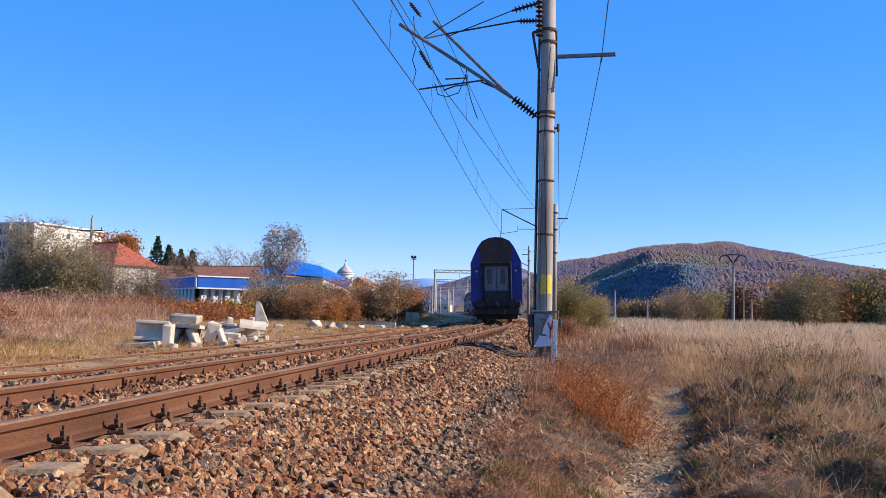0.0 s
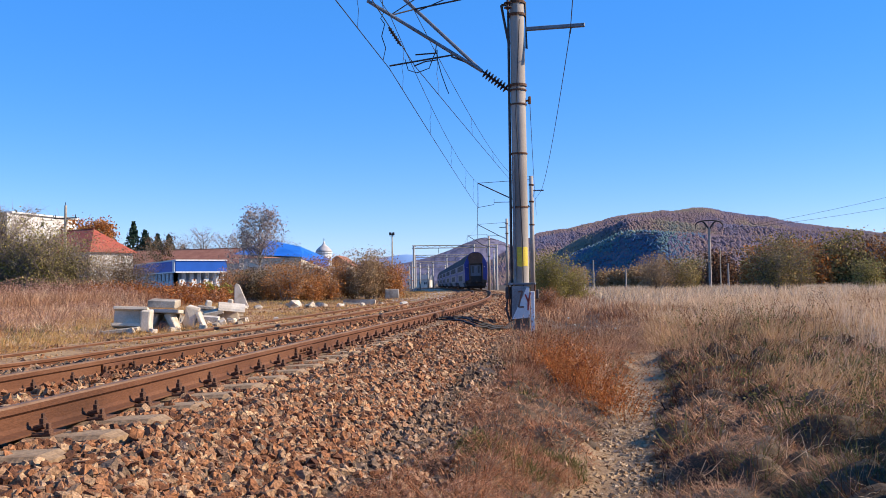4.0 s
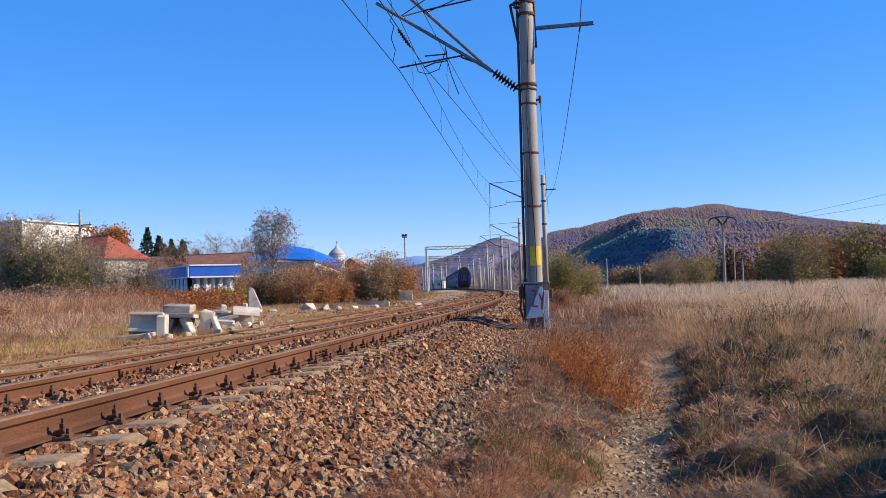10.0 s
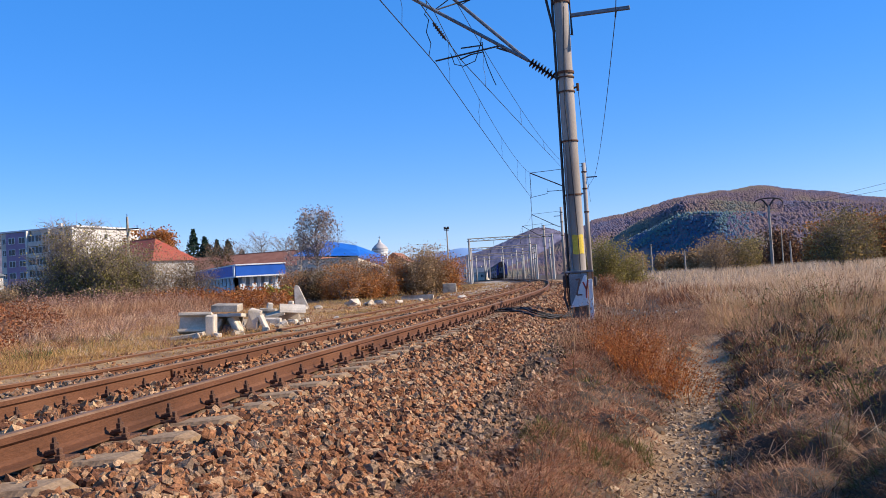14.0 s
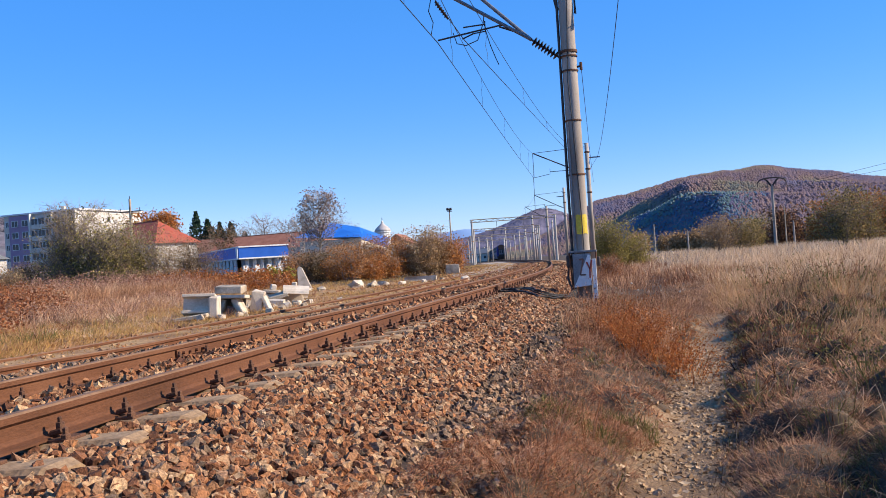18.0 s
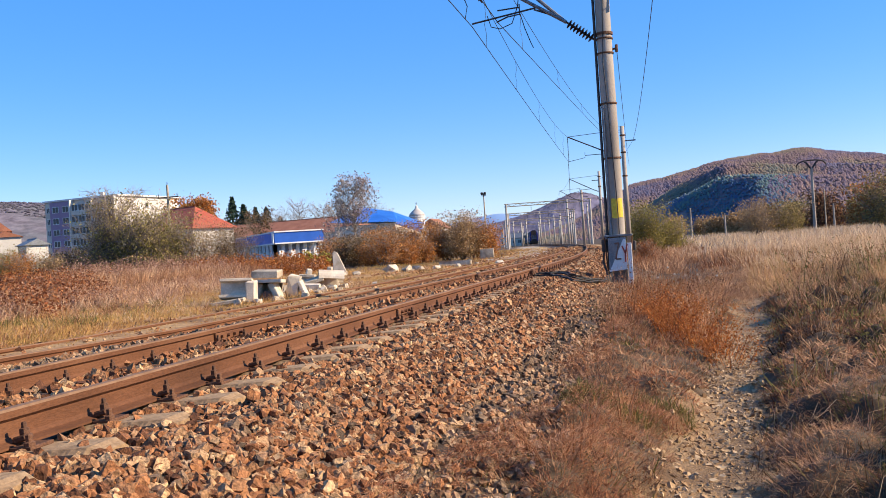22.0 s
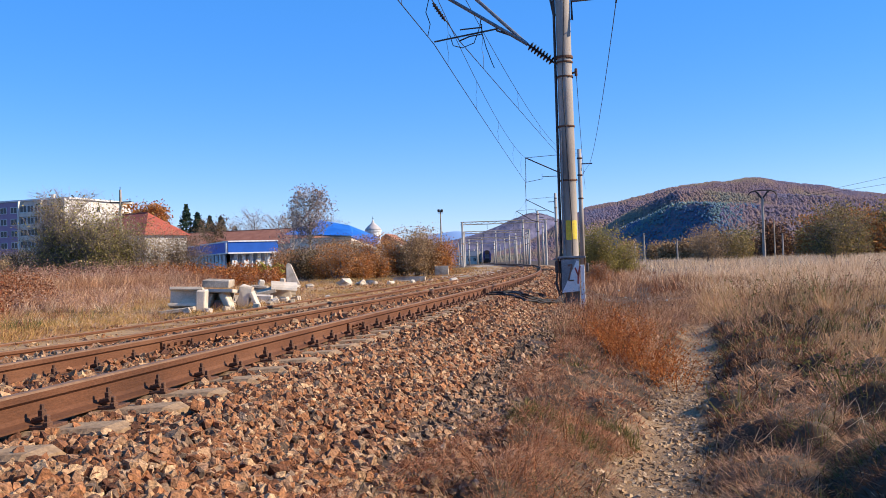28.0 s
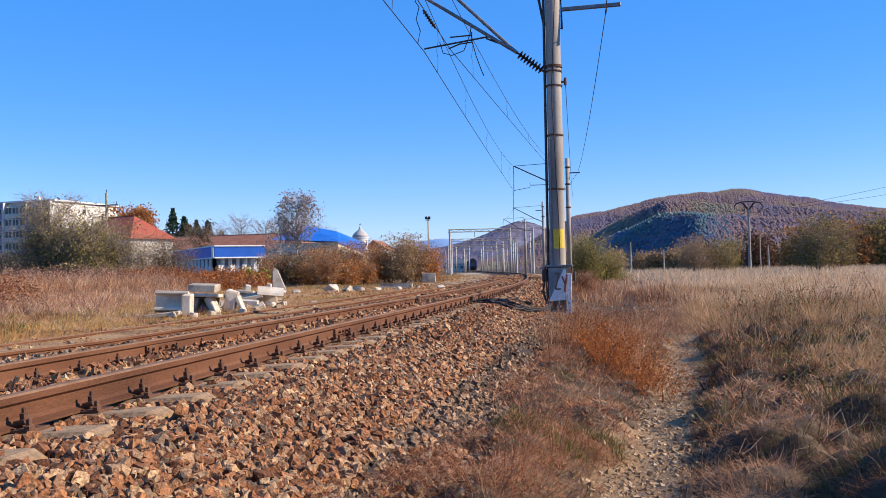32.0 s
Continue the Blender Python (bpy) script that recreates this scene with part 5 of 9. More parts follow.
# ---- overhead line ----
def insulator_bm(a, b, r=0.075, sheds=7, bm=None):
    ln = (Vector(b) - Vector(a)).length
    prof = [(0.025, 0), (0.025, 0.04)]
    for i in range(sheds):
        z = 0.05 + (ln - 0.1) * i / sheds
        dz = (ln - 0.1) / sheds
        prof += [(0.03, z), (r, z + 0.35 * dz), (r * 0.9, z + 0.5 * dz), (0.03, z + 0.6 * dz)]
    prof += [(0.025, ln - 0.04), (0.025, ln)]
    return lathe_bm(prof, m=along(a, b), seg=10, bm=bm)


def mast_body(owner, h, r0, r1, base):
    part("pole", lathe_bm([(r0, base), (r0 * 0.99, base + 1), ((r0 + r1) / 2, base + h / 2), (r1, base + h - 0.03), (r1 * 0.9, base + h)], seg=20), M["mast_concrete"], owner, "pale grey spun concrete pole", smooth=True)


M["plate_grey"] = mat("plate_grey", [(0.16, 0.16, 0.165), (0.30, 0.30, 0.30)], 5, rough=0.7, fine=0.25)
M["old_concrete"] = mat("old_concrete", [(0.10, 0.085, 0.07), (0.19, 0.165, 0.14)], 3, bump=0.5, bump_scale=30, fine=0.3)
MX, MY = 2.08, 22.4
MZ = float(ground_z(MX, MY))
mast = thing("catenary_mast", (MX, MY, MZ), label="tall round concrete catenary mast with yellow band and white board", category="mast", group="catenary masts")


def loc(x, z, dy=0.0):
    """Place in the mast's cross plane."""
    return (x - MX, dy, z - MZ)


mast_body(mast, 9.7, 0.192, 0.168, -0.1)
bm = bmesh.new()
arc = [radians(-118 + 8 * i) for i in range(12)]
lo = [bm.verts.new((0.193 * math.cos(a), 0.193 * math.sin(a), 1.62 + 0.01 * math.sin(5 * a))) for a in arc]
hi = [bm.verts.new((0.192 * math.cos(a), 0.192 * math.sin(a), 2.08 + 0.01 * math.cos(7 * a))) for a in arc]
for i in range(len(arc) - 1):
    bm.faces.new((lo[i], lo[i + 1], hi[i + 1], hi[i]))
part("yellow_band", bm, M["yellow_paint"], mast, "faded yellow painted patch", smooth=True)
for z in (5.9, 3.05, 4.35, 5.55):
    part("collar", lathe_bm([(0.20, z - 0.02), (0.205, z), (0.20, z + 0.02)], seg=20, caps=False), M["dark_iron"], mast, "rusty steel strap")
for z in (6.02, 7.75, 8.05):
    part("clamp", lathe_bm([(0.196, z - 0.03), (0.208, z - 0.03), (0.208, z + 0.03), (0.196, z + 0.03)], seg=20, caps=False), M["dark_iron"], mast, "dark iron clamp band")
part("earth_cable", tube_bm([(-0.225, -0.02, -0.1), (-0.23, -0.03, 1.4), (-0.225, -0.03, 3.5), (-0.215, -0.03, 6.2), (-0.21, -0.02, 8.4)], 0.036), M["dark_steel"], mast, "dark cable run down the mast")
part("earth_wire", tube_bm([(0.06, -0.2, 0.7), (0.05, -0.198, 2.2), (-0.02, -0.196, 4.4), (-0.06, -0.19, 5.3), (0.0, -0.185, 6.4), (0.06, -0.18, 7.6)], 0.011), M["wire"], mast)
part("conduit", tube_bm([(-0.13, -0.17, 0.75), (-0.135, -0.175, 2.4), (-0.13, -0.175, 4.3)], 0.018), M["galvanised"], mast, "thin pale conduit")
part("side_bracket", rod_bm((0.1, 0, 5.62), (0.29, 0, 5.66), 0.025, bm=rod_bm((0.27, 0, 5.56), (0.27, 0, 5.74), 0.035)), M["dark_iron"], mast)
# the foot: concrete sleeve, steel shelf, board
foot = part("foundation", box_bm((0.42, 0.46, 0.80), (-0.02, 0, 0.2), bevel=0.03), M["old_concrete"], mast, "weathered concrete foundation sleeve")
part("shelf", box_bm((0.66, 0.5, 0.05), (0.02, -0.06, 1.20), bevel=0.008), M["galvanised"], mast, "grey steel shelf round the mast")
part("post", box_bm((0.10, 0.06, 1.15), (0.27, -0.29, 0.44), bevel=0.006), M["white_paint"], mast, "white painted post")
bm = bmesh.new()
tri = [(-0.22, 0.36), (0.20, 0.40), (0.19, 1.10), (0.14, 1.12)]
lo = [bm.verts.new((x, -0.345, z)) for x, z in tri]
hi = [bm.verts.new((x, -0.320, z)) for x, z in tri]
bm.faces.new(lo)
bm.faces.new(hi[::-1])
for i in range(4):
    j = (i + 1) % 4
    bm.faces.new((lo[j], lo[i], hi[i], hi[j]))
board = part("board", bm, M["white_paint"], mast, "white slanting board")
plate = part("sign_plate", box_bm((0.42, 0.03, 0.78), (-0.01, -0.285, 0.76), bevel=0.006), M["plate_grey"], mast, "grey sign plate with smeared marks")
for a, b, mt in (((-0.07, 0.72), (0.03, 0.74), "brown_paint"), ((0.03, 0.74), (-0.06, 0.36), "brown_paint"), ((-0.06, 0.36), (0.07, 0.36), "brown_paint"),
                 ((0.10, 0.66), (0.17, 0.48), "red_paint"), ((0.22, 0.70), (0.17, 0.48), "red_paint"), ((0.17, 0.48), (0.16, 0.28), "red_paint")):
    ax, az = a
    bx, bz = b
    ln, an = math.hypot(bx - ax, bz - az), math.degrees(math.atan2(bz - az, bx - ax))
    part("mark", box_bm((ln, 0.012, 0.035), ((ax + bx) / 2, -0.352, (az + bz) / 2 + 0.29), ry=-an), M[mt], board)
# cross arm for the feeder
part("cross_arm", box_bm((1.42, 0.09, 0.09), (0.92, 0, 7.42), ry=-1.5, bevel=0.01), M["galvanised"], mast, "grey steel cross arm")
part("side_box", box_bm((0.16, 0.14, 0.3), (-0.30, -0.1, 0.98), bevel=0.02), M["dark_steel"], mast, "dark terminal box")
part("cable_drop", tube_bm([(-0.32, -0.12, 0.95), (-0.36, -0.16, 0.6), (-0.28, -0.2, 0.3), (-0.2, -0.3, 0.02)], 0.03), M["dark_steel"], mast)
part("side_box", box_bm((0.12, 0.14, 0.22), (0.36, -0.1, 0.95), bevel=0.02), M["dark_steel"], mast, "dark terminal box")
part("strut", rod_bm((-0.30, -0.2, 1.18), (-0.24, -0.2, 0.1), 0.02), M["dark_iron"], mast)
part("strut", rod_bm((0.33, -0.2, 1.18), (0.30, -0.2, 0.1), 0.02), M["dark_iron"], mast)
part("hook", rod_bm((1.30, -0.02, 7.40), (1.27, -0.02, 7.24), 0.02), M["dark_iron"], mast)
part("head_bracket", tube_bm([loc(1.70, 7.43), loc(1.72, 7.3), loc(1.86, 6.5), loc(2.3, 6.34), loc(2.28, 7.46), loc(1.70, 7.43)], 0.035), M["dark_steel"], mast, "dark steel bracket")
part("insulator", insulator_bm(loc(1.87, 7.2, -0.22), loc(1.86, 8.35, -0.22), 0.10, 9), M["insulator"], mast, "brown ribbed insulator")
# cantilevers
part("insulator", insulator_bm(loc(1.84, 5.33), loc(1.2, 5.83), 0.12, 8), M["insulator"], mast, "dark ribbed insulator")
part("insulator", insulator_bm(loc(1.92, 7.72), loc(1.31, 7.72), 0.085, 7), M["insulator"], mast, "dark ribbed insulator")
part("insulator", insulator_bm(loc(1.90, 8.18), loc(1.17, 7.98), 0.085, 7), M["insulator"], mast, "dark ribbed insulator")
part("cantilever_tube", rod_bm(loc(1.2, 5.83), loc(-1.63, 7.71), 0.043), M["galvanised"], mast, "slanting steel cantilever tube")
part("cantilever_tube", rod_bm(loc(1.2, 5.84, 0.1), loc(-0.85, 7.93, 0.5), 0.043), M["galvanised"], mast, "slanting steel cantilever tube")
part("stay", rod_bm(loc(1.31, 7.72), loc(-0.51, 7.56, 0.4), 0.022), M["dark_steel"], mast)
part("stay", rod_bm(loc(1.17, 7.98), loc(-0.45, 7.5, 0.4), 0.014), M["dark_steel"], mast)
part("stay", rod_bm(loc(-0.51, 7.56, 0.4), loc(-1.07, 7.31), 0.018), M["dark_steel"], mast)
part("stay", rod_bm(loc(-1.07, 7.31), loc(0.45, 8.3, 0.2), 0.014), M["dark_steel"], mast)
part("registration_tube", rod_bm(loc(0.52, 6.26), loc(-1.09, 6.05), 0.022), M["dark_steel"], mast)
part("registration_tube", rod_bm(loc(0.85, 6.05), loc(0.45, 6.22), 0.022), M["dark_steel"], mast)
part("steady_arm", tube_bm([loc(0.1, 6.40), loc(0.1, 6.15), loc(-0.2, 6.12), loc(-0.48, 6.02)], 0.018), M["dark_steel"], mast)
part("steady_arm", tube_bm([loc(0.1, 6.32), loc(-0.44, 6.30)], 0.018), M["dark_steel"], mast)
part("insulator", insulator_bm(loc(-1.38, 8.26), loc(-1.09, 7.89), 0.06, 6), M["insulator"], mast, "dark ribbed insulator")
part("insulator", insulator_bm(loc(-1.10, 7.02), loc(-0.81, 6.57, 0.1), 0.06, 6), M["insulator"], mast, "dark ribbed insulator")
part("hanger", tube_bm([loc(-1.28, 7.9), loc(-1.22, 7.4), loc(-1.3, 7.25), loc(-1.2, 7.1), loc(-1.28, 6.8), loc(-1.18, 6.5), loc(-1.25, 6.2)], 0.012), M["wire"], mast)
part("jumper", tube_bm([loc(-0.7, 6.2), loc(-0.62, 5.92), loc(-0.4, 5.85), loc(-0.1, 5.95), loc(0.06, 6.35), loc(0.1, 6.6)], 0.012), M["wire"], mast)
part("jumper", tube_bm([loc(0.1, 6.2), loc(0.2, 5.8), loc(0.32, 5.45), loc(0.38, 5.3)], 0.012), M["wire"], mast)


def plain_mast(x, y, top, label, arm=True, reach=3.5, bar=1, thin=0.17):
    z = float(ground_z(x, y))
    m = thing("catenary_mast", (x, y, z), label=label, category="mast", group="catenary masts")
    h = top - z
    part("pole", lathe_bm([(thin, -0.05), (thin * 0.8, h)], seg=12), M["yard_concrete" if not arm else "mast_concrete"], m, "pale concrete pole", smooth=True)
    for k in (0.62, 0.8, 0.93):
        part("clamp", lathe_bm([(thin * 1.0, h * k - 0.05), (thin * 1.12, h * k), (thin * 1.0, h * k + 0.05)], seg=12, caps=False), M["dark_iron"], m)
    if bar:
        part("cross_arm", box_bm((0.8, 0.08, 0.08), (0.45 * bar, 0, h - 1.0)), M["galvanised"], m)
    if arm:
        part("insulator", insulator_bm((-0.15, 0, 5.9 - z), (-0.9, 0, 6.25 - z), 0.08, 6), M["insulator"], m)
        part("cantilever_tube", rod_bm((-0.9, 0, 6.25 - z), (-reach, 0, 7.6 - z), 0.04), M["dark_steel"], m)
        part("stay", rod_bm((-0.12, 0, 7.75 - z), (-reach, 0, 7.6 - z), 0.018), M["dark_steel"], m)
        part("registration_tube", rod_bm((-0.9, 0, 6.25 - z), (-reach + 1.1, 0, 6.25 - z), 0.022), M["dark_steel"], m)
        part("steady_arm", tube_bm([(-reach + 1.1, 0, 6.45 - z), (-reach + 1.1, 0, 6.1 - z), (-reach, 0, 5.92 - z)], 0.018), M["dark_steel"], m)
        part("hanger", rod_bm((-reach, 0, 7.6 - z), (-reach, 0, 5.92 - z), 0.012), M["wire"], m)
    return m


plain_mast(1.43, 63.2, 8.0, "round concrete catenary mast beside the curve", reach=3.66)
plain_mast(-2.45, 106.4, 8.2, "concrete catenary mast with a switch at its head", reach=3.4, bar=-1)
plain_mast(-6.2, 130, 7.5, "dark concrete catenary mast beside the curve", reach=3.0, thin=0.19)
for x, y, top in ((-9.98, 149.6, 7.2), (-11.8, 184.8, 6.6), (-12.6, 190.6, 6.6), (-21.0, 250, 6.2), (-23.7, 229, 8.1), (-27.7, 259, 6.4), (-28.9, 218, 6.0), (-28.4, 238, 6.8), (-20.0, 226, 7.0),
                  (-31.5, 292, 7.0), (-38, 300, 7), (-34, 330, 7.5), (-43, 340, 7), (-14.2, 205, 6.8), (-26.4, 275, 7.2), (-17.4, 215, 7.0), (-8.0, 168, 6.9), (-24.0, 300, 7.5), (-33.0, 262, 6.6)):
    plain_mast(x, y, top, "slim pale concrete line mast in the station yard", arm=False, bar=0, thin=0.18)


def portal(a, b, top, label):
    z = float(ground_z(*a))
    p = thing("line_portal", (a[0], a[1], z), label=label, category="gantry", group="line portals")
    v = Vector((b[0] - a[0], b[1] - a[1], 0))
    h = top - z
    for o in (Vector((0, 0, 0)), v):
        part("leg", lathe_bm([(0.2, -0.05), (0.16, h)], at=o, seg=10), M["yard_concrete"], p, "pale concrete leg")
    for dz in (0.0, -0.42):
        part("chord", rod_bm(Vector((0, 0, h + dz)) - v * 0.02, v * 1.02 + Vector((0, 0, h + dz)), 0.075, seg=6), M["weathered_concrete"], p)
    n = 14
    for i in range(n):
        part("brace", rod_bm(v * (i / n) + Vector((0, 0, h - 0.42 * (i % 2))), v * ((i + 1) / n) + Vector((0, 0, h - 0.42 * ((i + 1) % 2))), 0.035, seg=5), M["weathered_concrete"], p)
    for f in (0.3, 0.62, 0.88):
        part("dropper_post", rod_bm(v * f + Vector((0, 0, h - 0.4)), v * f + Vector((0, 0, h - 1.3)), 0.03, seg=6), M["dark_steel"], p)
    return p


portal((-19.75, 148.4), (-6.35, 150.0), 7.1, "steel lattice portal on pale concrete legs over the tracks")
portal((-24.7, 183), (-11.8, 184.7), 6.7, "steel lattice portal on pale concrete legs in the yard")
portal((-33, 232), (-16, 235), 6.7, "steel lattice portal on pale concrete legs in the yard")
portal((-42, 285), (-24, 288), 6.7, "steel lattice portal on pale concrete legs in the yard")

# wires


def wire(name, pts, r, label):
    ob = part(name, tube_bm(pts, r, seg=5), M["wire"], None, label)
    return tagged(ob, label, "wire", group="overhead wires")


c1, c2, c3, c4 = (-1.09, 22.4, 5.98), (-2.25, 62.6, 5.92), (-5.8, 106.3, 5.92), (-9.2, 130, 5.92)
m1, m2, m3, m4 = (-0.86, 22.45, 6.62), (-2.2, 62.6, 7.55), (-5.8, 106.3, 7.55), (-9.2, 130, 7.5)
cp, mp_ = (-1.2, -24.0, 6.0), (-1.0, -24.0, 7.9)
M1 = (-1.07, 22.4, 7.33)
wire("contact_wire", sag(cp, c1, 0.04) + sag(c1, c2, 0.05)[1:] + sag(c2, c3, 0.05)[1:] + sag(c3, c4, 0.03)[1:] + sag(c4, (-12, 150, 5.95), 0.02)[1:] + sag((-12, 150, 5.95), (-22, 220, 5.95), 0.1)[1:], 0.011, "dark contact wire over the main track")
wire("messenger_wire", sag(mp_, M1, 0.5) + sag(M1, m2, 0.62)[1:] + sag(m2, m3, 0.6)[1:] + sag(m3, m4, 0.3)[1:] + sag(m4, (-12, 150, 7), 0.2)[1:] + sag((-12, 150, 7.0), (-22, 220, 7), 0.5)[1:], 0.009, "thin catenary wire over the main track")
k1, k2 = (-0.45, 22.5, 6.02), (0.2, 62.2, 7.45)
n1, n2 = (-0.51, 22.8, 7.52), (0.15, 62.2, 8.0)
wire("contact_wire", sag((-0.6, -24, 6.2), k1, 0.04) + sag(k1, k2, 0.02)[1:] + sag(k2, (1.3, 63.1, 7.6), 0.01)[1:], 0.011, "dark contact wire rising to its anchor")
wire("messenger_wire", sag((-0.4, -24, 8.2), n1, 0.5) + sag(n1, n2, 0.5)[1:] + sag(n2, (1.35, 63.1, 7.95), 0.0)[1:], 0.009, "thin catenary wire rising to its anchor")
feed = [(3.5, -24, 8.2), (3.36, 22.4, 6.72), (2.1, 63.3, 7.0), (-3.2, 106.2, 7.2)]
wire("feeder_wire", sag(feed[0], feed[1], 0.5) + sag(feed[1], feed[2], 0.5)[1:] + sag(feed[2], feed[3], 0.7)[1:], 0.011, "dark feeder wire on the field side")
wire("feeder_wire", sag((2.35, 22.4, 5.16), (1.75, 63.2, 5.3), 0.5), 0.008, "thin line wire from mast to mast")


def between(a, b, f, drop):
    p = Vector(a).lerp(Vector(b), f)
    p.z -= 4 * drop * f * (1 - f)
    return p


for a, b, da, c, d, dc, fs in ((M1, m2, 0.62, c1, c2, 0.05, (0.06, 0.24, 0.46, 0.70, 0.88)), (n1, n2, 0.5, k1, k2, 0.02, (0.10, 0.34, 0.6)),
                               (mp_, M1, 0.5, cp, c1, 0.04, (0.72, 0.82, 0.92)), (m2, m3, 0.6, c2, c3, 0.05, (0.15, 0.35, 0.55, 0.75))):
    for f in fs:
        q, w = between(a, b, f, da), between(c, d, f, dc)
        pts = [q, q.lerp(w, 0.3) + Vector((0.02, 0, 0)), q.lerp(w, 0.5) - Vector((0.025, 0, 0)), q.lerp(w, 0.7) + Vector((0.015, 0, 0)), w]
        wire("dropper", pts, 0.006, "thin dropper wire between catenary and contact wire")


# ---- rubble of concrete parts ----
def rough_block(size, seed, bevel=0.03, jitter=0.03):
    b = box_bm(size, bevel=bevel)
    r = random.Random(seed)
    for v in b.verts:
        v.co += Vector((r.gauss(0, jitter), r.gauss(0, jitter), r.gauss(0, jitter))) * min(1.0, min(size) * 1.3)
    return b


def rubble(name, x, y, z, size, rot, label, material="concrete", seed=0, bevel=0.02, jitter=0.02):
    g = float(ground_z(x, y))
    ob = part(name, rough_block(size, seed, bevel, jitter), M[material], None)
    ob.matrix_world = pose(x, y, g + z, *rot)
    return tagged(ob, label, "rubble", group="heap of broken concrete")


def channel_bm(ln, w, h, t):
    """A trough element lying on its side."""
    b = box_bm((ln, w, t), (0, 0, 0), bevel=0.012)
    box_bm((ln, t, h), (0, w / 2 - t / 2, h / 2 - t / 2 + 0.003), bevel=0.012, bm=b)
    return box_bm((ln, t, h), (0, -w / 2 + t / 2, h / 2 - t / 2 + 0.003), bevel=0.012, bm=b)


def channel(x, y, z, size, rot, label):
    g = float(ground_z(x, y))
    ob = part("concrete_channel", channel_bm(*size), M["concrete"], None)
    ob.matrix_world = pose(x, y, g + z, *rot)
    return tagged(ob, label, "channel", group="heap of broken concrete")


channel(-7.13, 21.0, 0.36, (0.80, 0.48, 0.24, 0.075), (74, 2, 12), "grey precast concrete channel leaning on its side")
rubble("concrete_block", -6.72, 20.95, 0.30, (0.20, 0.42, 0.50), (4, 3, 12), "pale square concrete block in the heap", seed=2)
rubble("concrete_slab", -7.22, 20.75, 0.08, (0.86, 0.62, 0.10), (0, -6, 10), "weathered concrete slab under the heap", "weathered_concrete", seed=3)
rubble("concrete_slab", -6.86, 22.3, 0.47, (0.88, 0.95, 0.085), (-3, 2, 6), "flat concrete slab across the heap", seed=4, bevel=0.01)
rubble("concrete_slab", -7.08, 22.75, 0.645, (0.72, 0.45, 0.19), (4, 3, 4), "thick pale concrete slab on top of the heap", "weathered_concrete", seed=5)
rubble("concrete_block", -7.06, 22.2, 0.22, (0.14, 0.5, 0.46), (0, 20, 8), "broken concrete strut propped under a slab", "weathered_concrete", seed=6)
rubble("concrete_block", -6.62, 22.2, 0.22, (0.15, 0.45, 0.46), (0, -24, 6), "broken concrete strut leaning under a slab", seed=26)
rubble("concrete_block", -6.92, 22.75, 0.24, (0.42, 0.3, 0.42), (3, 8, 20), "broken beige concrete lump", "weathered_concrete", seed=7, jitter=0.06)
rubble("stone_lump", -6.70, 21.75, 0.13, (0.17, 0.2, 0.26), (0, 10, 30), "dark bluish lump under the slabs", "dark_steel", seed=9, jitter=0.04)
rubble("concrete_block", -6.33, 22.65, 0.28, (0.30, 0.34, 0.54), (4, 14, 12), "upright broken concrete chunk", seed=8, jitter=0.06)
rubble("concrete_slab", -6.08, 22.7, 0.20, (0.10, 0.45, 0.44), (4, -22, 12), "thin broken slab leaning on the heap", seed=27, jitter=0.03)
rubble("concrete_block", -6.57, 24.5, 0.12, (0.54, 0.4, 0.22), (2, 4, 12), "weathered concrete block of the heap", seed=11, jitter=0.05)
rubble("concrete_slab", -6.78, 25.4, 0.33, (0.56, 0.6, 0.12), (6, -14, 20), "grey slab fragment behind the heap", "weathered_concrete", seed=10)
rubble("concrete_block", -6.98, 25.3, 0.12, (0.40, 0.4, 0.24), (0, 9, 40), "small grey block under a slab", "weathered_concrete", seed=28, jitter=0.05)
rubble("concrete_block", -6.58, 26.0, 0.24, (0.58, 0.42, 0.34), (3, -8, 18), "large pale concrete block of the heap", seed=12, jitter=0.04)
rubble("concrete_block", -6.73, 26.6, 0.40, (0.14, 0.16, 0.60), (3, 5, 10), "short concrete stub standing in the heap", seed=14)
rubble("concrete_slab", -7.60, 27.0, 0.44, (0.50, 0.5, 0.10), (0, 6, 14), "flat concrete piece in the heap", "weathered_concrete", seed=15)
rubble("concrete_block", -7.62, 27.0, 0.19, (0.52, 0.44, 0.38), (0, 3, 24), "broken block under a flat piece", "weathered_concrete", seed=29, jitter=0.06)
rubble("concrete_block", -7.52, 26.95, 0.57, (0.17, 0.2, 0.17), (10, 12, 30), "small concrete chunk on the heap", seed=13, jitter=0.03)
for i, (x, y, s) in enumerate(((-6.9, 20.5, 0.09), (-6.5, 20.8, 0.08), (-6.1, 21.3, 0.07), (-5.8, 22.1, 0.09), (-5.9, 23.3, 0.08), (-6.0, 24.0, 0.10), (-6.1, 25.0, 0.09), (-7.0, 24.2, 0.14), (-7.5, 24.9, 0.15), (-5.6, 27.5, 0.08),
                               (-7.2, 25.9, 0.16), (-7.4, 26.2, 0.16), (-8.0, 26.8, 0.16), (-6.2, 25.3, 0.12), (-7.3, 23.5, 0.14), (-6.8, 23.8, 0.12))):
    rubble("concrete_chunk", x, y, s * 0.6, (s * 2, s * 1.7, s * 1.5), (i * 23 % 40 - 20, i * 37 % 50 - 25, i * 61), "broken concrete chunk beside the heap", "concrete" if i % 2 else "weathered_concrete", seed=30 + i, jitter=s * 0.4, bevel=s * 0.25)

bm = bmesh.new()
rings = []
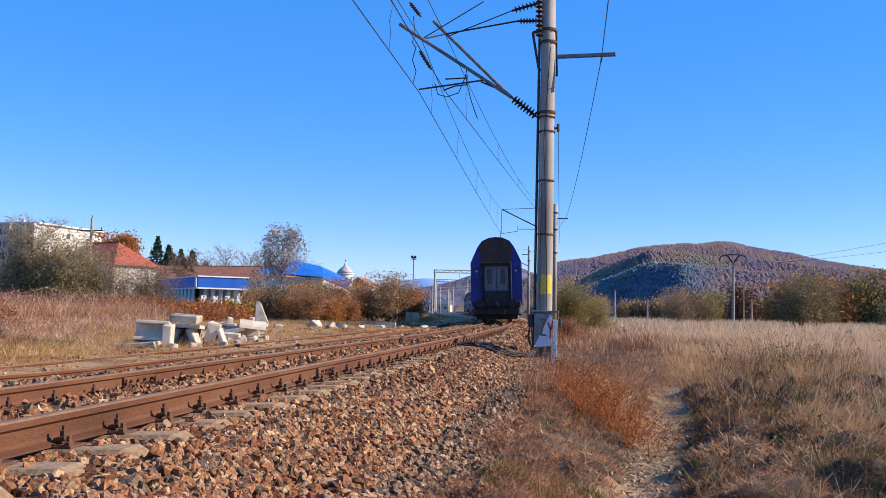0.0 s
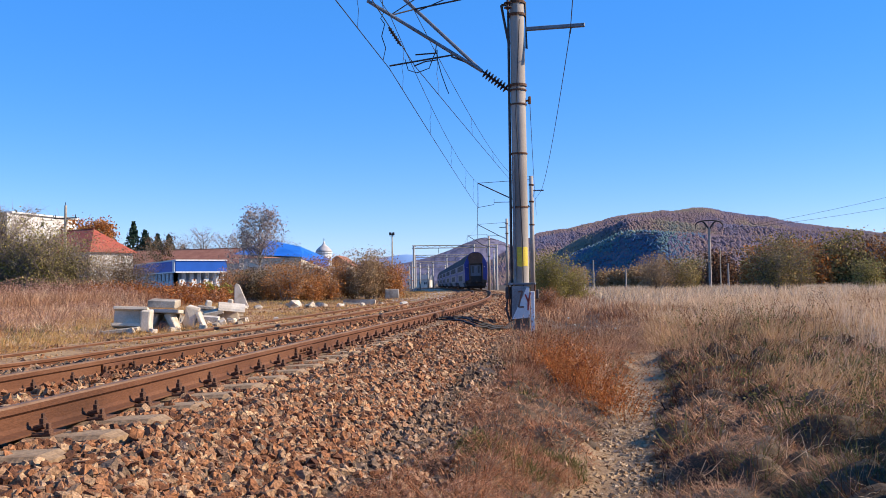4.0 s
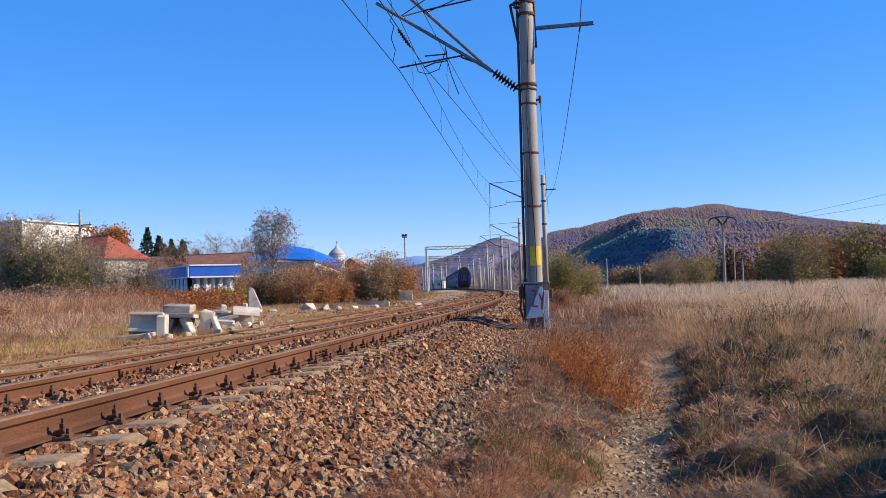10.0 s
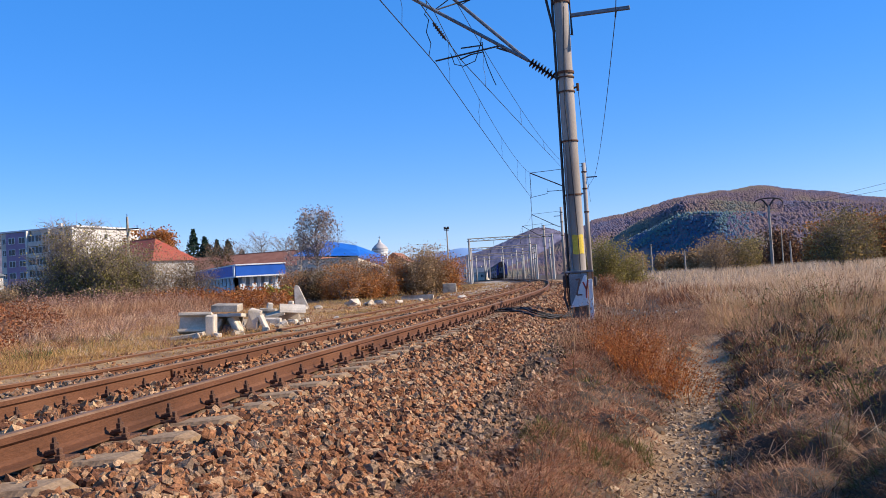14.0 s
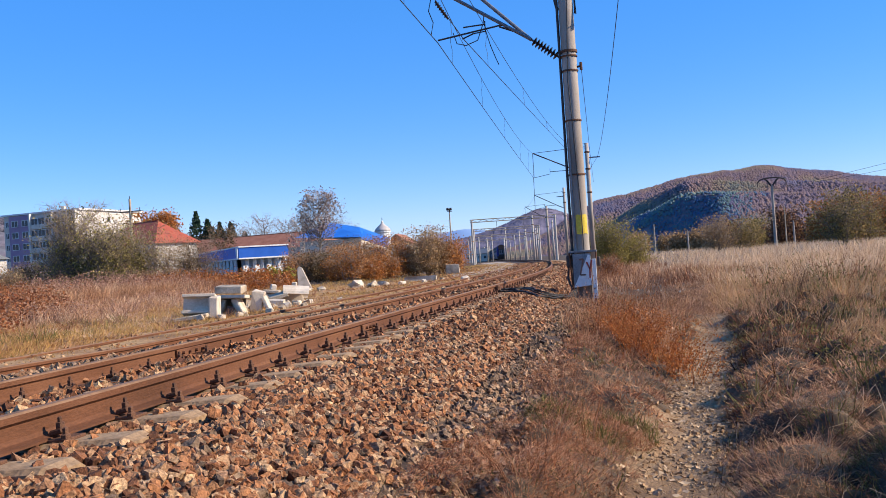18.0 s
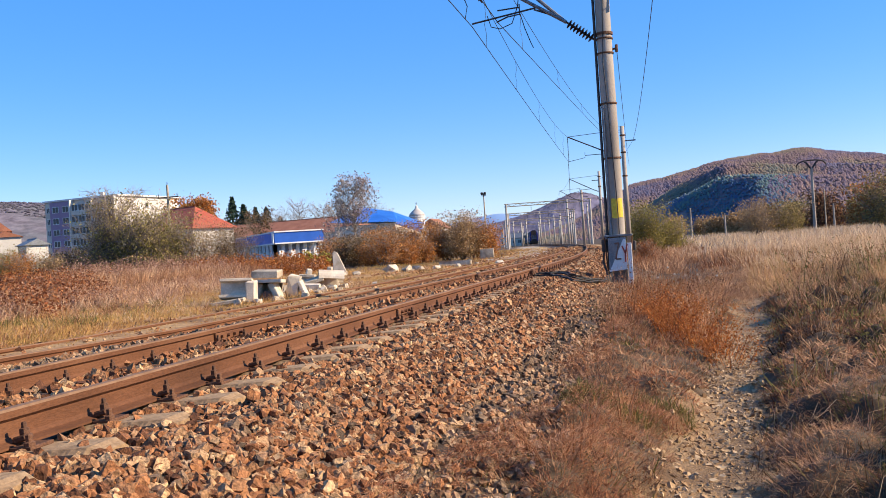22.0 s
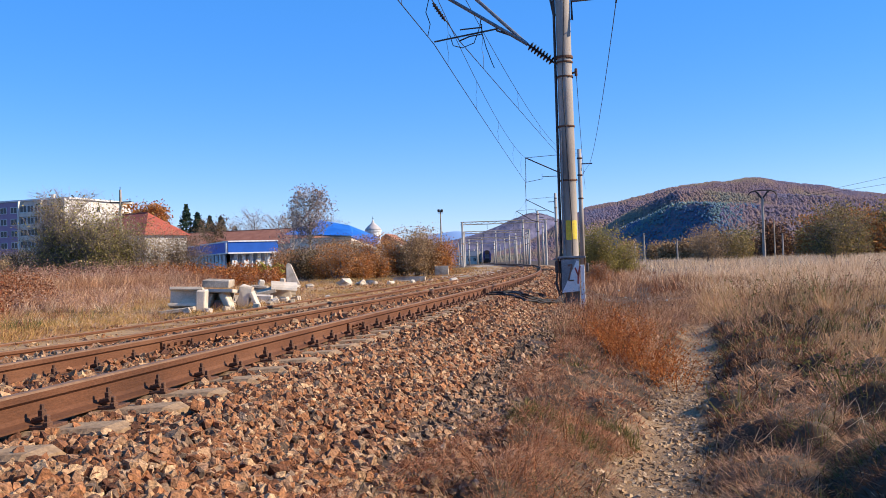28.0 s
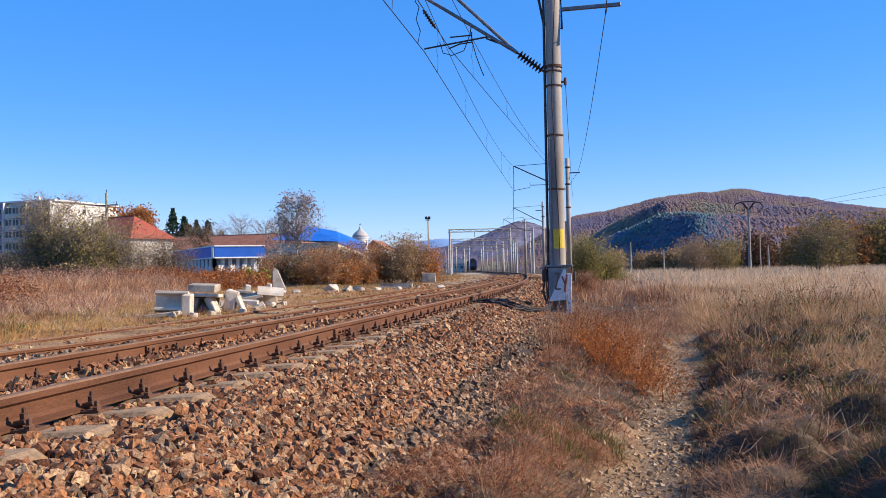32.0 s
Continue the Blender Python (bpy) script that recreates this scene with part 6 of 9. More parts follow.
for x in (-0.36, 0.02, 0.38):
    for rad in (0.34, 0.27):
        rings.append([bm.verts.new((x, rad * math.cos(radians(a)), rad * math.sin(radians(a)) * 0.9)) for a in range(0, 181, 15)])
for k in (0, 2):
    for o in (0, 1):
        lo, hi = rings[k + o], rings[k + 2 + o]
        for i in range(12):
            bm.faces.new((lo[i], lo[i + 1], hi[i + 1], hi[i]) if o == 0 else (lo[i + 1], lo[i], hi[i], hi[i + 1]))
    for i in (0, 12):
        bm.faces.new((rings[k][i], rings[k + 1][i], rings[k + 3][i], rings[k + 2][i]))
for k in (0, 4):
    for i in range(12):
        bm.faces.new((rings[k][i], rings[k][i + 1], rings[k + 1][i + 1], rings[k + 1][i]))
bmesh.ops.recalc_face_normals(bm, faces=bm.faces[:])
shell = part("concrete_pipe", bm, M["concrete"], None, smooth=False)
shell.matrix_world = pose(-6.35, 25.6, float(ground_z(-6.35, 25.6)) + 0.30, -12, 6, 22)
tagged(shell, "broken half of a pale concrete pipe in the heap", "pipe", group="heap of broken concrete")
_r = random.Random(17)
for i in range(34):
    y = _r.uniform(20.6, 27.6)
    x, k = -6.75 + _r.gauss(0, 0.5) - 0.08 * (y - 22), _r.uniform(0.05, 0.13)
    rubble("concrete_chunk", x, y, k * 0.5, (k * 2, k * 1.6, k * 1.3), (_r.uniform(-25, 25), _r.uniform(-25, 25), _r.uniform(0, 180)), "small broken concrete chunk of the heap", ("concrete", "weathered_concrete")[i % 2], seed=300 + i, jitter=k * 0.5, bevel=k * 0.25)

# the standing triangular slab
bm = bmesh.new()
tri = [(-0.32, 0), (0.42, 0), (-0.08, 1.18), (-0.24, 1.26), (-0.32, 1.15)]
lo = [bm.verts.new((x, -0.08, z)) for x, z in tri]
hi = [bm.verts.new((x, 0.08, z)) for x, z in tri]
bm.faces.new(lo)
bm.faces.new(hi[::-1])
for i in range(5):
    j = (i + 1) % 5
    bm.faces.new((lo[j], lo[i], hi[i], hi[j]))
bmesh.ops.bevel(bm, geom=bm.edges[:], offset=0.02, segments=1, affect="EDGES")
slab = part("concrete_slab", bm, M["concrete"], None)
slab.matrix_world = pose(-12.35, 43.7, float(ground_z(-12.35, 43.7)) - 0.03, -6, 0, 12)
tagged(slab, "pale triangular concrete slab standing on edge", "rubble", group="heap of broken concrete")

# stones and rubble along the far side of the siding
r = random.Random(4)
for i, (x, y, s) in enumerate(((-9.8, 44.3, 0.34), (-8.7, 43.0, 0.26), (-8.3, 44.0, 0.2), (-7.6, 44.6, 0.18), (-10.6, 41, 0.2), (-11.6, 42, 0.16), (-7.0, 47, 0.15), (-6.6, 50, 0.14), (-7.9, 52, 0.2), (-4.6, 45.6, 0.22), (-9.1, 46.5, 0.25))):
    rubble("stone_lump", x, y, s * 0.4, (s * 1.8, s * 1.5, s * 1.2), (r.uniform(-20, 20), r.uniform(-20, 20), r.uniform(0, 180)), "pale rubble stone lying in dry grass", "weathered_concrete" if i % 3 == 1 else "concrete", seed=60 + i, jitter=s * 0.42, bevel=s * 0.3)
rubble("concrete_beam", -7.6, 49.2, 0.14, (1.7, 0.4, 0.32), (0, 0, 6), "long low concrete beam lying beside the track", "weathered_concrete", seed=80, jitter=0.07)
rubble("concrete_box", -9.35, 69.2, 0.32, (1.0, 0.9, 0.85), (0, 0, 8), "square weathered concrete box beside the track", "weathered_concrete", seed=81)
bm = box_bm((3.4, 2.2, 1.5), (0, 0, 0.75), bevel=0.03)
skip = thing("waste_container", (-17.8, 113.4, float(ground_z(-17.8, 113.4))), 8, "dark green steel container beside the yard", "container")
part("body", bm, M["green_steel"], skip)
for k in range(5):
    part("rib", box_bm((0.08, 0.06, 1.4), (-1.5 + 0.75 * k, -1.13, 0.75)), M["green_steel"], skip)
part("lid", box_bm((3.5, 2.3, 0.08), (0, 0, 1.54)), M["green_steel"], skip)

# black bonding cables from the rail to the mast
for k, (dz, off) in enumerate(((0.0, 0.0), (0.04, 0.16), (0.01, -0.16), (0.03, 0.32), (0.02, -0.32), (0.05, 0.5))):
    pts = [(0.16, 20.6 + off, -0.17), (0.45, 20.5 + off, -0.20), (0.75, 20.3 + off * 1.5, -0.22), (1.05, 19.6 + off * 2, -0.26), (1.25, 19.3 + off * 2, -0.36), (1.5, 19.9 + off, -0.42), (1.75, 21.2, -0.50), (1.92, 22.15, -0.30)]
    pts = [(x, y, max(z, float(ground_z(x, y)) + 0.05) + dz) for x, y, z in pts]
    cab = part("bonding_cable", tube_bm([p for q in zip(pts, pts[1:]) for p in (q[0], tuple((a + b) / 2 + (0.16 * math.sin(9 * b + 2.1 * k) if i == 1 else 0.02 * math.sin(5 * b + k) + 0.01 if i == 2 else 0.08 * math.sin(7 * b + 1.7 * k)) for i, (a, b) in enumerate(zip(*q))))] + [pts[-1]], 0.018), M["train_black"], None)
    tagged(cab, "black bonding cable lying across the ballast", "cable", group="bonding cables")
for s, u in ((20.55, 0.7525), (21.9, -0.7525)):
    cl = part("cable_clamp", box_bm((0.16, 0.20, 0.15), (0, 0, 0), bevel=0.03), M["dark_iron"], None)
    cl.matrix_world = track_pose(s, u + 0.05, -0.09)
    tagged(cl, "black cable clamp bolted to the rail", "clamp", group="rail clamps")


# ---- trees and shrubs ----
def tubes(segs, sides=5):
    """Tapered limbs from (start, end, r0, r1) rows, as arrays."""
    V, F = [], []
    ang = np.arange(sides) * 2 * np.pi / sides
    for k, (a, b, r0, r1) in enumerate(segs):
        a, b = np.array(a), np.array(b)
        d = b - a
        d = d / (np.linalg.norm(d) + 1e-9)
        s = np.cross(d, [0.3, 0.2, 0.93] if abs(d[2]) < 0.9 else [1, 0, 0])
        s /= np.linalg.norm(s)
        t = np.cross(d, s)
        ring = np.cos(ang)[:, None] * s + np.sin(ang)[:, None] * t
        V += [a + ring * r0, b + ring * r1]
        o = k * 2 * sides
        for i in range(sides):
            j = (i + 1) % sides
            F.append((o + i, o + j, o + sides + j, o + sides + i))
    return np.concatenate(V), np.array(F)


def ribbons(segs):
    """Twigs too thin to show a round section, one slim face each."""
    a, b = np.array([q[0] for q in segs]), np.array([q[1] for q in segs])
    r0, r1 = np.array([q[2] for q in segs])[:, None], np.array([q[3] for q in segs])[:, None]
    d = b - a
    s = np.cross(d, np.roll(d, 1, 1) + [0.31, -0.17, 0.23])
    s /= np.linalg.norm(s, axis=1, keepdims=True) + 1e-9
    V = np.stack([a - s * r0, a + s * r0, b + s * r1, b - s * r1], 1).reshape(-1, 3)
    return V, np.arange(len(segs) * 4).reshape(-1, 4)


def grow(rng, base, h, spread, r0, depth, kids, stems=1, bend=0.25, first=0.35):
    """Limbs of a tree, and the tips that carry leaves."""
    segs, tips = [], []

    def limb(p, d, ln, r, level):
        n = 3 if level == 0 else 2
        for i in range(n):
            d = d + rng.normal(0, bend * 0.5, 3) + np.array([0, 0, 0.05])
            d = d / np.linalg.norm(d)
            q = p + d * ln / n
            r2 = r * (0.78 if level == 0 else 0.7)
            segs.append((p, q, r, r2))
            if level < depth and (level > 0 or (i + 1) / n > first):
                for _ in range(kids):
                    a = rng.uniform(0, 2 * np.pi)
                    out = np.array([np.cos(a), np.sin(a), rng.uniform(0.1, 0.8)])
                    nd = d * 0.55 + out * spread * rng.uniform(0.5, 1.1)
                    limb(q, nd / np.linalg.norm(nd), ln * rng.uniform(0.45, 0.7), r2 * 0.6, level + 1)
            p, r = q, r2
        tips.append(p)
        if level > 0:
            tips.append(p - d * ln * 0.4)

    for _ in range(stems):
        b = base + (rng.normal(0, 0.25, 3) * [1, 1, 0] if stems > 1 else 0)
        d = np.array([0, 0, 1.0]) + rng.normal(0, 0.35 if stems > 1 else 0.04, 3) * [1, 1, 0]
        limb(np.array(b, float), d / np.linalg.norm(d), h * (0.62 if stems == 1 else rng.uniform(0.45, 0.7)), r0, 0)
    return segs, np.array(tips)


def leaf_cloud(rng, centres, n, blur, size):
    c = centres[rng.integers(0, len(centres), n)] + rng.normal(0, blur, (n, 3)) * [1, 1, 0.8]
    a = rng.normal(size=(n, 3))
    a /= np.linalg.norm(a, axis=1, keepdims=True)
    b = np.cross(a, rng.normal(size=(n, 3)))
    b /= np.linalg.norm(b, axis=1, keepdims=True)
    s = (size * rng.uniform(0.6, 1.4, n))[:, None]
    V = np.stack([c - a * s, c + b * s * 0.6, c + a * s, c - b * s * 0.6], 1).reshape(-1, 3)
    F = np.arange(n * 4).reshape(n, 4)
    return V, F


def tree(name, x, y, h, label, leaf, n=2500, size=0.12, blur=0.35, spread=0.9, r0=0.12, depth=3, kids=2, stems=1, bark="bark", cat="tree", seed=1, group="", first=0.35, bend=0.25, sink=0.05, twigs=0, skirt=False):
    rng = np.random.default_rng(seed)
    z = float(ground_z(x, y))
    t = thing(name, (x, y, z), label=label, category=cat, group=group)
    segs, tips = grow(rng, np.array([0, 0, -sink]), h, spread, r0, depth, kids, stems, bend, first)
    top = np.percentile(tips[:, 2], 96)
    k = 0.96 * h / top
    segs = [(a * k, b * k, c, d) for a, b, c, d in segs]
    tips = tips * k
    segs = [q for q in segs if q[1][2] < 1.03 * h]
    tips = tips[tips[:, 2] < 0.95 * h]
    if skirt:
        tips = np.concatenate([tips, tips * [1.0, 1.0, 0.62], tips * [1.15, 1.15, 0.32]])
    if stems > 1:
        tips = np.concatenate([tips, tips * [0.85, 0.85, 0.62], tips * [0.8, 0.8, 0.34]])
    for p in tips[rng.integers(0, len(tips), twigs if twigs else (900 if stems > 1 else 400))]:
        e = rng.normal(0, 1, 3) + np.array([p[0] * 0.3, p[1] * 0.3, 0.7])
        e = e / np.linalg.norm(e) * h * rng.uniform(0.05, 0.12)
        segs.append((p - e * 0.5, p + e, min(0.0018 * h + 0.003, 0.021), 0.003))
    thick = [q for q in segs if q[2] >= 0.022]
    V, F = tubes(thick, 4)
    V2, F2 = ribbons([q for q in segs if q[2] < 0.022])
    V, F = np.concatenate([V, V2]), np.concatenate([F, F2 + len(V)])
    attach("trunk", np_mesh("limbs", V, F, M[bark]), t)
    if n:
        V, F = leaf_cloud(rng, tips[tips[:, 2] > h * 0.06], n, blur, size)
        V[:, 2] = np.maximum(V[:, 2], 0.02)
        attach("crown", np_mesh("crown", V, F, M[leaf]), t)
    return t


def spruce(x, y, h, seed):
    rng = np.random.default_rng(seed)
    z = float(ground_z(x, y))
    t = thing("spruce_tree", (x, y, z), label="dark green spruce behind the houses", category="tree", group="spruces")
    V, F = tubes([(np.array([0, 0, -0.1]), np.array([0, 0, h * 0.97]), 0.18, 0.02)])
    attach("trunk", np_mesh("trunk", V, F, M["bark"]), t)
    P = []
    for i in range(900):
        f = rng.uniform(0.08, 1.0) ** 0.8
        r = (1 - f) * h * 0.46 + 0.12
        a = rng.uniform(0, 6.28)
        q = rng.uniform(0.2, 1.0)
        P.append((r * q * np.cos(a), r * q * np.sin(a), f * h - 0.35 * r * q))
    V, F = leaf_cloud(rng, np.array(P), 3000, 0.2, 0.36)
    attach("crown", np_mesh("crown", V, F, M["needle"]), t)


# big shrub before the flats, and its neighbours
tree("elder_shrub", -38.2, 67.3, 7.7, "large olive-green shrub thinning in autumn", "leaf_olive", 3400, 0.085, 0.20, 0.8, 0.19, 3, 4, 4, cat="shrub", twigs=2200, seed=11, group="shrubs by the fence")
tree("elder_shrub", -35.6, 66.0, 5.4, "olive-green shrub with thin foliage", "leaf_olive", 3600, 0.072, 0.26, 1.0, 0.09, 3, 3, 4, cat="shrub", seed=12, group="shrubs by the fence")
tree("elder_shrub", -43.6, 68.5, 3.0, "grey-brown shrub with few leaves", "leaf_dark", 5100, 0.055, 0.31, 1.0, 0.06, 3, 3, 5, cat="shrub", seed=13, group="shrubs by the fence")
tree("elder_shrub", -33.4, 66.6, 5.6, "yellow-green shrub among bare twigs", "leaf_olive", 6500, 0.061, 0.31, 1.0, 0.06, 3, 3, 5, cat="shrub", seed=14, group="shrubs by the fence")
tree("elder_shrub", -34.6, 67.4, 4.0, "grey-brown shrub with bare twigs", "leaf_dark", 9000, 0.044, 0.28, 1.0, 0.05, 3, 3, 6, cat="shrub", seed=15, group="shrubs by the fence")
tree("elder_shrub", -39.8, 66.4, 5.2, "olive-brown shrub with thin foliage", "leaf_olive", 2800, 0.080, 0.22, 1.0, 0.13, 3, 3, 5, cat="shrub", seed=18, group="shrubs by the fence")
tree("elder_shrub", -37.0, 65.6, 6.2, "olive-brown shrub with visible branches", "leaf_olive", 2800, 0.080, 0.22, 1.0, 0.14, 3, 3, 5, cat="shrub", seed=19, group="shrubs by the fence")
tree("elder_shrub", -31.8, 68.6, 5.0, "grey twiggy shrub with few leaves", "leaf_tan", 6500, 0.05, 0.3, 1.0, 0.06, 3, 3, 6, cat="shrub", seed=28, group="shrubs by the fence")
tree("elder_shrub", -30.2, 69.0, 4.2, "grey-brown twiggy shrub by the fence", "leaf_dark", 7000, 0.05, 0.3, 1.0, 0.05, 3, 3, 6, cat="shrub", seed=29, group="shrubs by the fence")
tree("elder_shrub", -45.0, 66.4, 2.4, "dull olive shrub by the fence", "leaf_olive", 5000, 0.06, 0.34, 1.0, 0.06, 3, 3, 5, cat="shrub", seed=30, group="shrubs by the fence")
tree("elder_shrub", -46.0, 70.0, 3.2, "dull brown shrub by the fence", "leaf_tan", 4420, 0.050, 0.28, 1.0, 0.05, 3, 3, 5, cat="shrub", seed=16, group="shrubs by the fence")
tree("elder_shrub", -50.0, 66.0, 2.8, "yellowing shrub by the fence", "leaf_yellow_green", 4420, 0.050, 0.28, 1.0, 0.05, 3, 3, 5, cat="shrub", seed=17, group="shrubs by the fence")
for i, (x, y, h, lf, lab) in enumerate(((-47.6, 64.5, 3.3, "leaf_yellow_green", "yellow autumn shrub by the fence"), (-45.4, 63.0, 2.7, "leaf_orange", "orange-brown shrub by the fence"), (-43.0, 64.0, 2.4, "leaf_tan", "tan leafy shrub by the fence"))):
    tree("elder_shrub", x, y, h, lab, lf, 4200, 0.06, 0.28, 1.0, 0.05, 3, 3, 5, cat="shrub", seed=31 + i, group="shrubs by the fence")
for i, (x, y, h, lf, lab) in enumerate(((-16.2, 73.5, 3.7, "leaf_orange", "orange-brown half-bare shrub beside the line"), (-18.2, 74.5, 3.5, "leaf_tan", "tan half-bare shrub beside the line"), (-20.2, 76.5, 3.5, "leaf_dark", "dark twiggy shrub beside the line"))):
    tree("thicket_shrub", x, y, h, lab, lf, 4800, 0.060, 0.22, 1.1, 0.05, 3, 3, 6, cat="shrub", twigs=1100, seed=35 + i, group="thicket beside the line", bend=0.35)
# silver tree and the thicket
def oval_tree(name, x, y, h, label, leaf, n, wide, low, bark, seed, group="", limbs=70, size=0.10):
    """A straight stem with rising limbs that fill an oval crown."""
    rng = np.random.default_rng(seed)
    t = thing(name, (x, y, float(ground_z(x, y))), label=label, category="tree", group=group)
    bend = rng.normal(0, 0.02 * h, (5, 2))
    stem = [np.array([*(bend[k] * (k > 0)), h * 0.24 * k - 0.05 * (k == 0)]) for k in range(5)]
    segs = [(stem[k], stem[k + 1], 0.018 * h * (1 - 0.22 * k), 0.018 * h * (0.8 - 0.22 * k) + 0.01) for k in range(4)]
    tips = []
    mid, half = (1 + low) / 2 * h, (1 - low) / 2 * h
    for _ in range(limbs):
        c = rng.uniform(-0.85, 1.0)
        a = rng.uniform(0, 6.28)
        rad = wide * h * math.sqrt(max(0.05, 1 - c * c)) * rng.uniform(0.7, 1.05)
        e = np.array([rad * math.cos(a), rad * math.sin(a), mid + half * c])
        f = np.clip((e[2] - rad * rng.uniform(0.7, 1.3)) / (0.96 * h), 0.12, 0.95)
        k = min(int(f * 4), 3)
        p = stem[k] + (stem[k + 1] - stem[k]) * (f * 4 - k)
        m = p * 0.45 + e * 0.55 + rng.normal(0, 0.02 * h, 3) + [0, 0, -0.03 * h]
        segs += [(p, m, 0.0045 * h, 0.003 * h), (m, e, 0.003 * h, 0.004)]
        for q in (m, m * 0.5 + e * 0.5, e, e):
            for _ in range(4):
                d = (e - p) / (np.linalg.norm(e - p) + 1e-6) + rng.normal(0, 0.6, 3) + [0, 0, 0.25]
                w = q + d * h * rng.uniform(0.03, 0.075)
                segs.append((q, w, 0.012, 0.004))
                tips.append(w)
    V, F = tubes([g for g in segs if g[2] >= 0.022], 5)
    V2, F2 = ribbons([g for g in segs if g[2] < 0.022])
    attach("trunk", np_mesh("trunk", np.concatenate([V, V2]), np.concatenate([F, F2 + len(V)]), M[bark]), t)
    V, F = leaf_cloud(rng, np.array(tips), n, 0.010 * h, size)
    attach("crown", np_mesh("crown", V, F, M[leaf]), t)


oval_tree("poplar_tree", -25.1, 85.9, 8.0, "pale-barked tree with sparse silvery leaves", "leaf_silver", 3300, 0.25, 0.48, "bark_pale", 21, limbs=95, size=0.085)
oval_tree("poplar_tree", -26.4, 84.2, 6.0, "thin pale-barked tree beside a taller one", "leaf_silver", 500, 0.22, 0.3, "bark_pale", 22, limbs=40, size=0.08)
spots = [(-24.6, 78, 3.4, "leaf_dark"), (-22.6, 72, 3.2, "leaf_orange"), (-21.5, 68, 3.4, "leaf_orange"), (-19.2, 66, 3.6, "leaf_dark"), (-17.2, 64, 3.2, "leaf_orange"), (-15.3, 61.5, 3.3, "leaf_orange"),
         (-20.4, 72, 3.8, "leaf_tan"), (-17.8, 70, 3.9, "leaf_orange"), (-15.6, 67, 3.0, "leaf_orange"), (-14.2, 63.5, 2.2, "leaf_orange"), (-23.0, 75, 3.9, "leaf_tan"), (-13.6, 66.0, 2.4, "leaf_orange"), (-25.2, 80, 3.0, "leaf_dark")]
for i, (x, y, h, lf) in enumerate(spots):
    lab = {"leaf_dark": "dark brown tangled thicket shrub", "leaf_tan": "tan half-bare thicket shrub", "leaf_orange": "orange-brown autumn thicket shrub"}[lf]
    tree("thicket_shrub", x, y, h * (0.52, 0.80, 0.62, 0.72)[i % 4], lab, lf, 3600 if i % 3 else 5200, 0.060, 0.20, 1.1, 0.05, 3, 3, 6, cat="shrub", twigs=1100, seed=40 + i, group="thicket beside the line", bend=0.35)
tree("hornbeam_shrub", -11.4, 70.6, 4.0, "tan bushy shrub with dry leaves beside the line", "leaf_tan", 13260, 0.065, 0.26, 0.9, 0.05, 3, 3, 7, cat="shrub", seed=61)
tree("hornbeam_shrub", -12.7, 71.0, 3.0, "orange-tinted shrub beside the line", "leaf_orange", 6630, 0.065, 0.26, 0.9, 0.05, 3, 3, 6, cat="shrub", seed=62)
tree("hornbeam_shrub", -10.4, 71.4, 3.1, "russet shrub with dry leaves beside the line", "leaf_orange", 6630, 0.065, 0.26, 0.9, 0.05, 3, 3, 6, cat="shrub", seed=63)
# background trees on the left
for i, (x, y, h) in enumerate(((-129.2, 278, 22.0), (-125.8, 279, 19.4), (-121.2, 278, 18.0), (-118.8, 281, 17.9), (-123.6, 277, 16.8), (-114.5, 282, 14.5))):
    spruce(x, y, h, 70 + i)
tree("beech_tree", -85.0, 168, 14.5, "round orange autumn tree behind a red roof", "leaf_orange", 6000, 0.22, 0.6, 0.9, 0.25, 3, 3, seed=80)
tree("beech_tree", -74.0, 168, 11.5, "bare-topped autumn tree behind a red roof", "leaf_dark", 1100, 0.16, 0.4, 0.8, 0.2, 4, 2, seed=81)
for i, (x, y, h) in enumerate(((-82, 215, 15), (-70.5, 213, 13.5), (-88, 220, 12), (-76, 217, 13.5), (-63, 216, 13), (-92, 225, 13), (-61, 215, 11))):
    oval_tree("bare_tree", x, y, h, "grey bare winter-like tree behind the roofs", "leaf_silver", (700, 1400)[i % 2], 0.42, 0.22, "bark", 90 + i, "bare trees behind the roofs", 130, 0.14)
# right of the line
tree("willow_shrub", 2.6, 68.5, 3.9, "yellow-green leafy shrub behind the mast", "leaf_yellow_green", 11050, 0.055, 0.26, 0.9, 0.05, 3, 3, 6, cat="shrub", seed=101)
tree("willow_shrub", 4.6, 70.0, 2.6, "low green shrub behind the mast", "leaf_yellow_green", 4420, 0.050, 0.25, 1.0, 0.04, 3, 3, 6, cat="shrub", seed=102)
tree("willow_shrub", 1.2, 72.0, 2.8, "olive shrub beside the line", "leaf_olive", 4420, 0.050, 0.25, 1.0, 0.04, 3, 3, 6, cat="shrub", seed=103)
tree("apple_tree", 20.8, 78.5, 5.0, "broad olive-brown tree in the field", "leaf_brown_olive", 5200, 0.072, 0.28, 1.15, 0.08, 3, 3, 4, twigs=2200, seed=104)
tree("apple_tree", 23.0, 80.0, 4.2, "olive-brown tree in the field", "leaf_brown_olive", 3200, 0.066, 0.28, 1.1, 0.07, 3, 3, 4, twigs=1800, seed=105)
tree("field_shrub", 13.4, 97.5, 4.2, "brown-leaved shrub at the field's edge", "leaf_tan", 3500, 0.072, 0.31, 1.1, 0.05, 3, 3, 6, cat="shrub", seed=106)
tree("field_shrub", 15.6, 99, 3.8, "olive shrub at the field's edge", "leaf_brown_olive", 3500, 0.072, 0.31, 1.1, 0.05, 3, 3, 6, cat="shrub", seed=107)
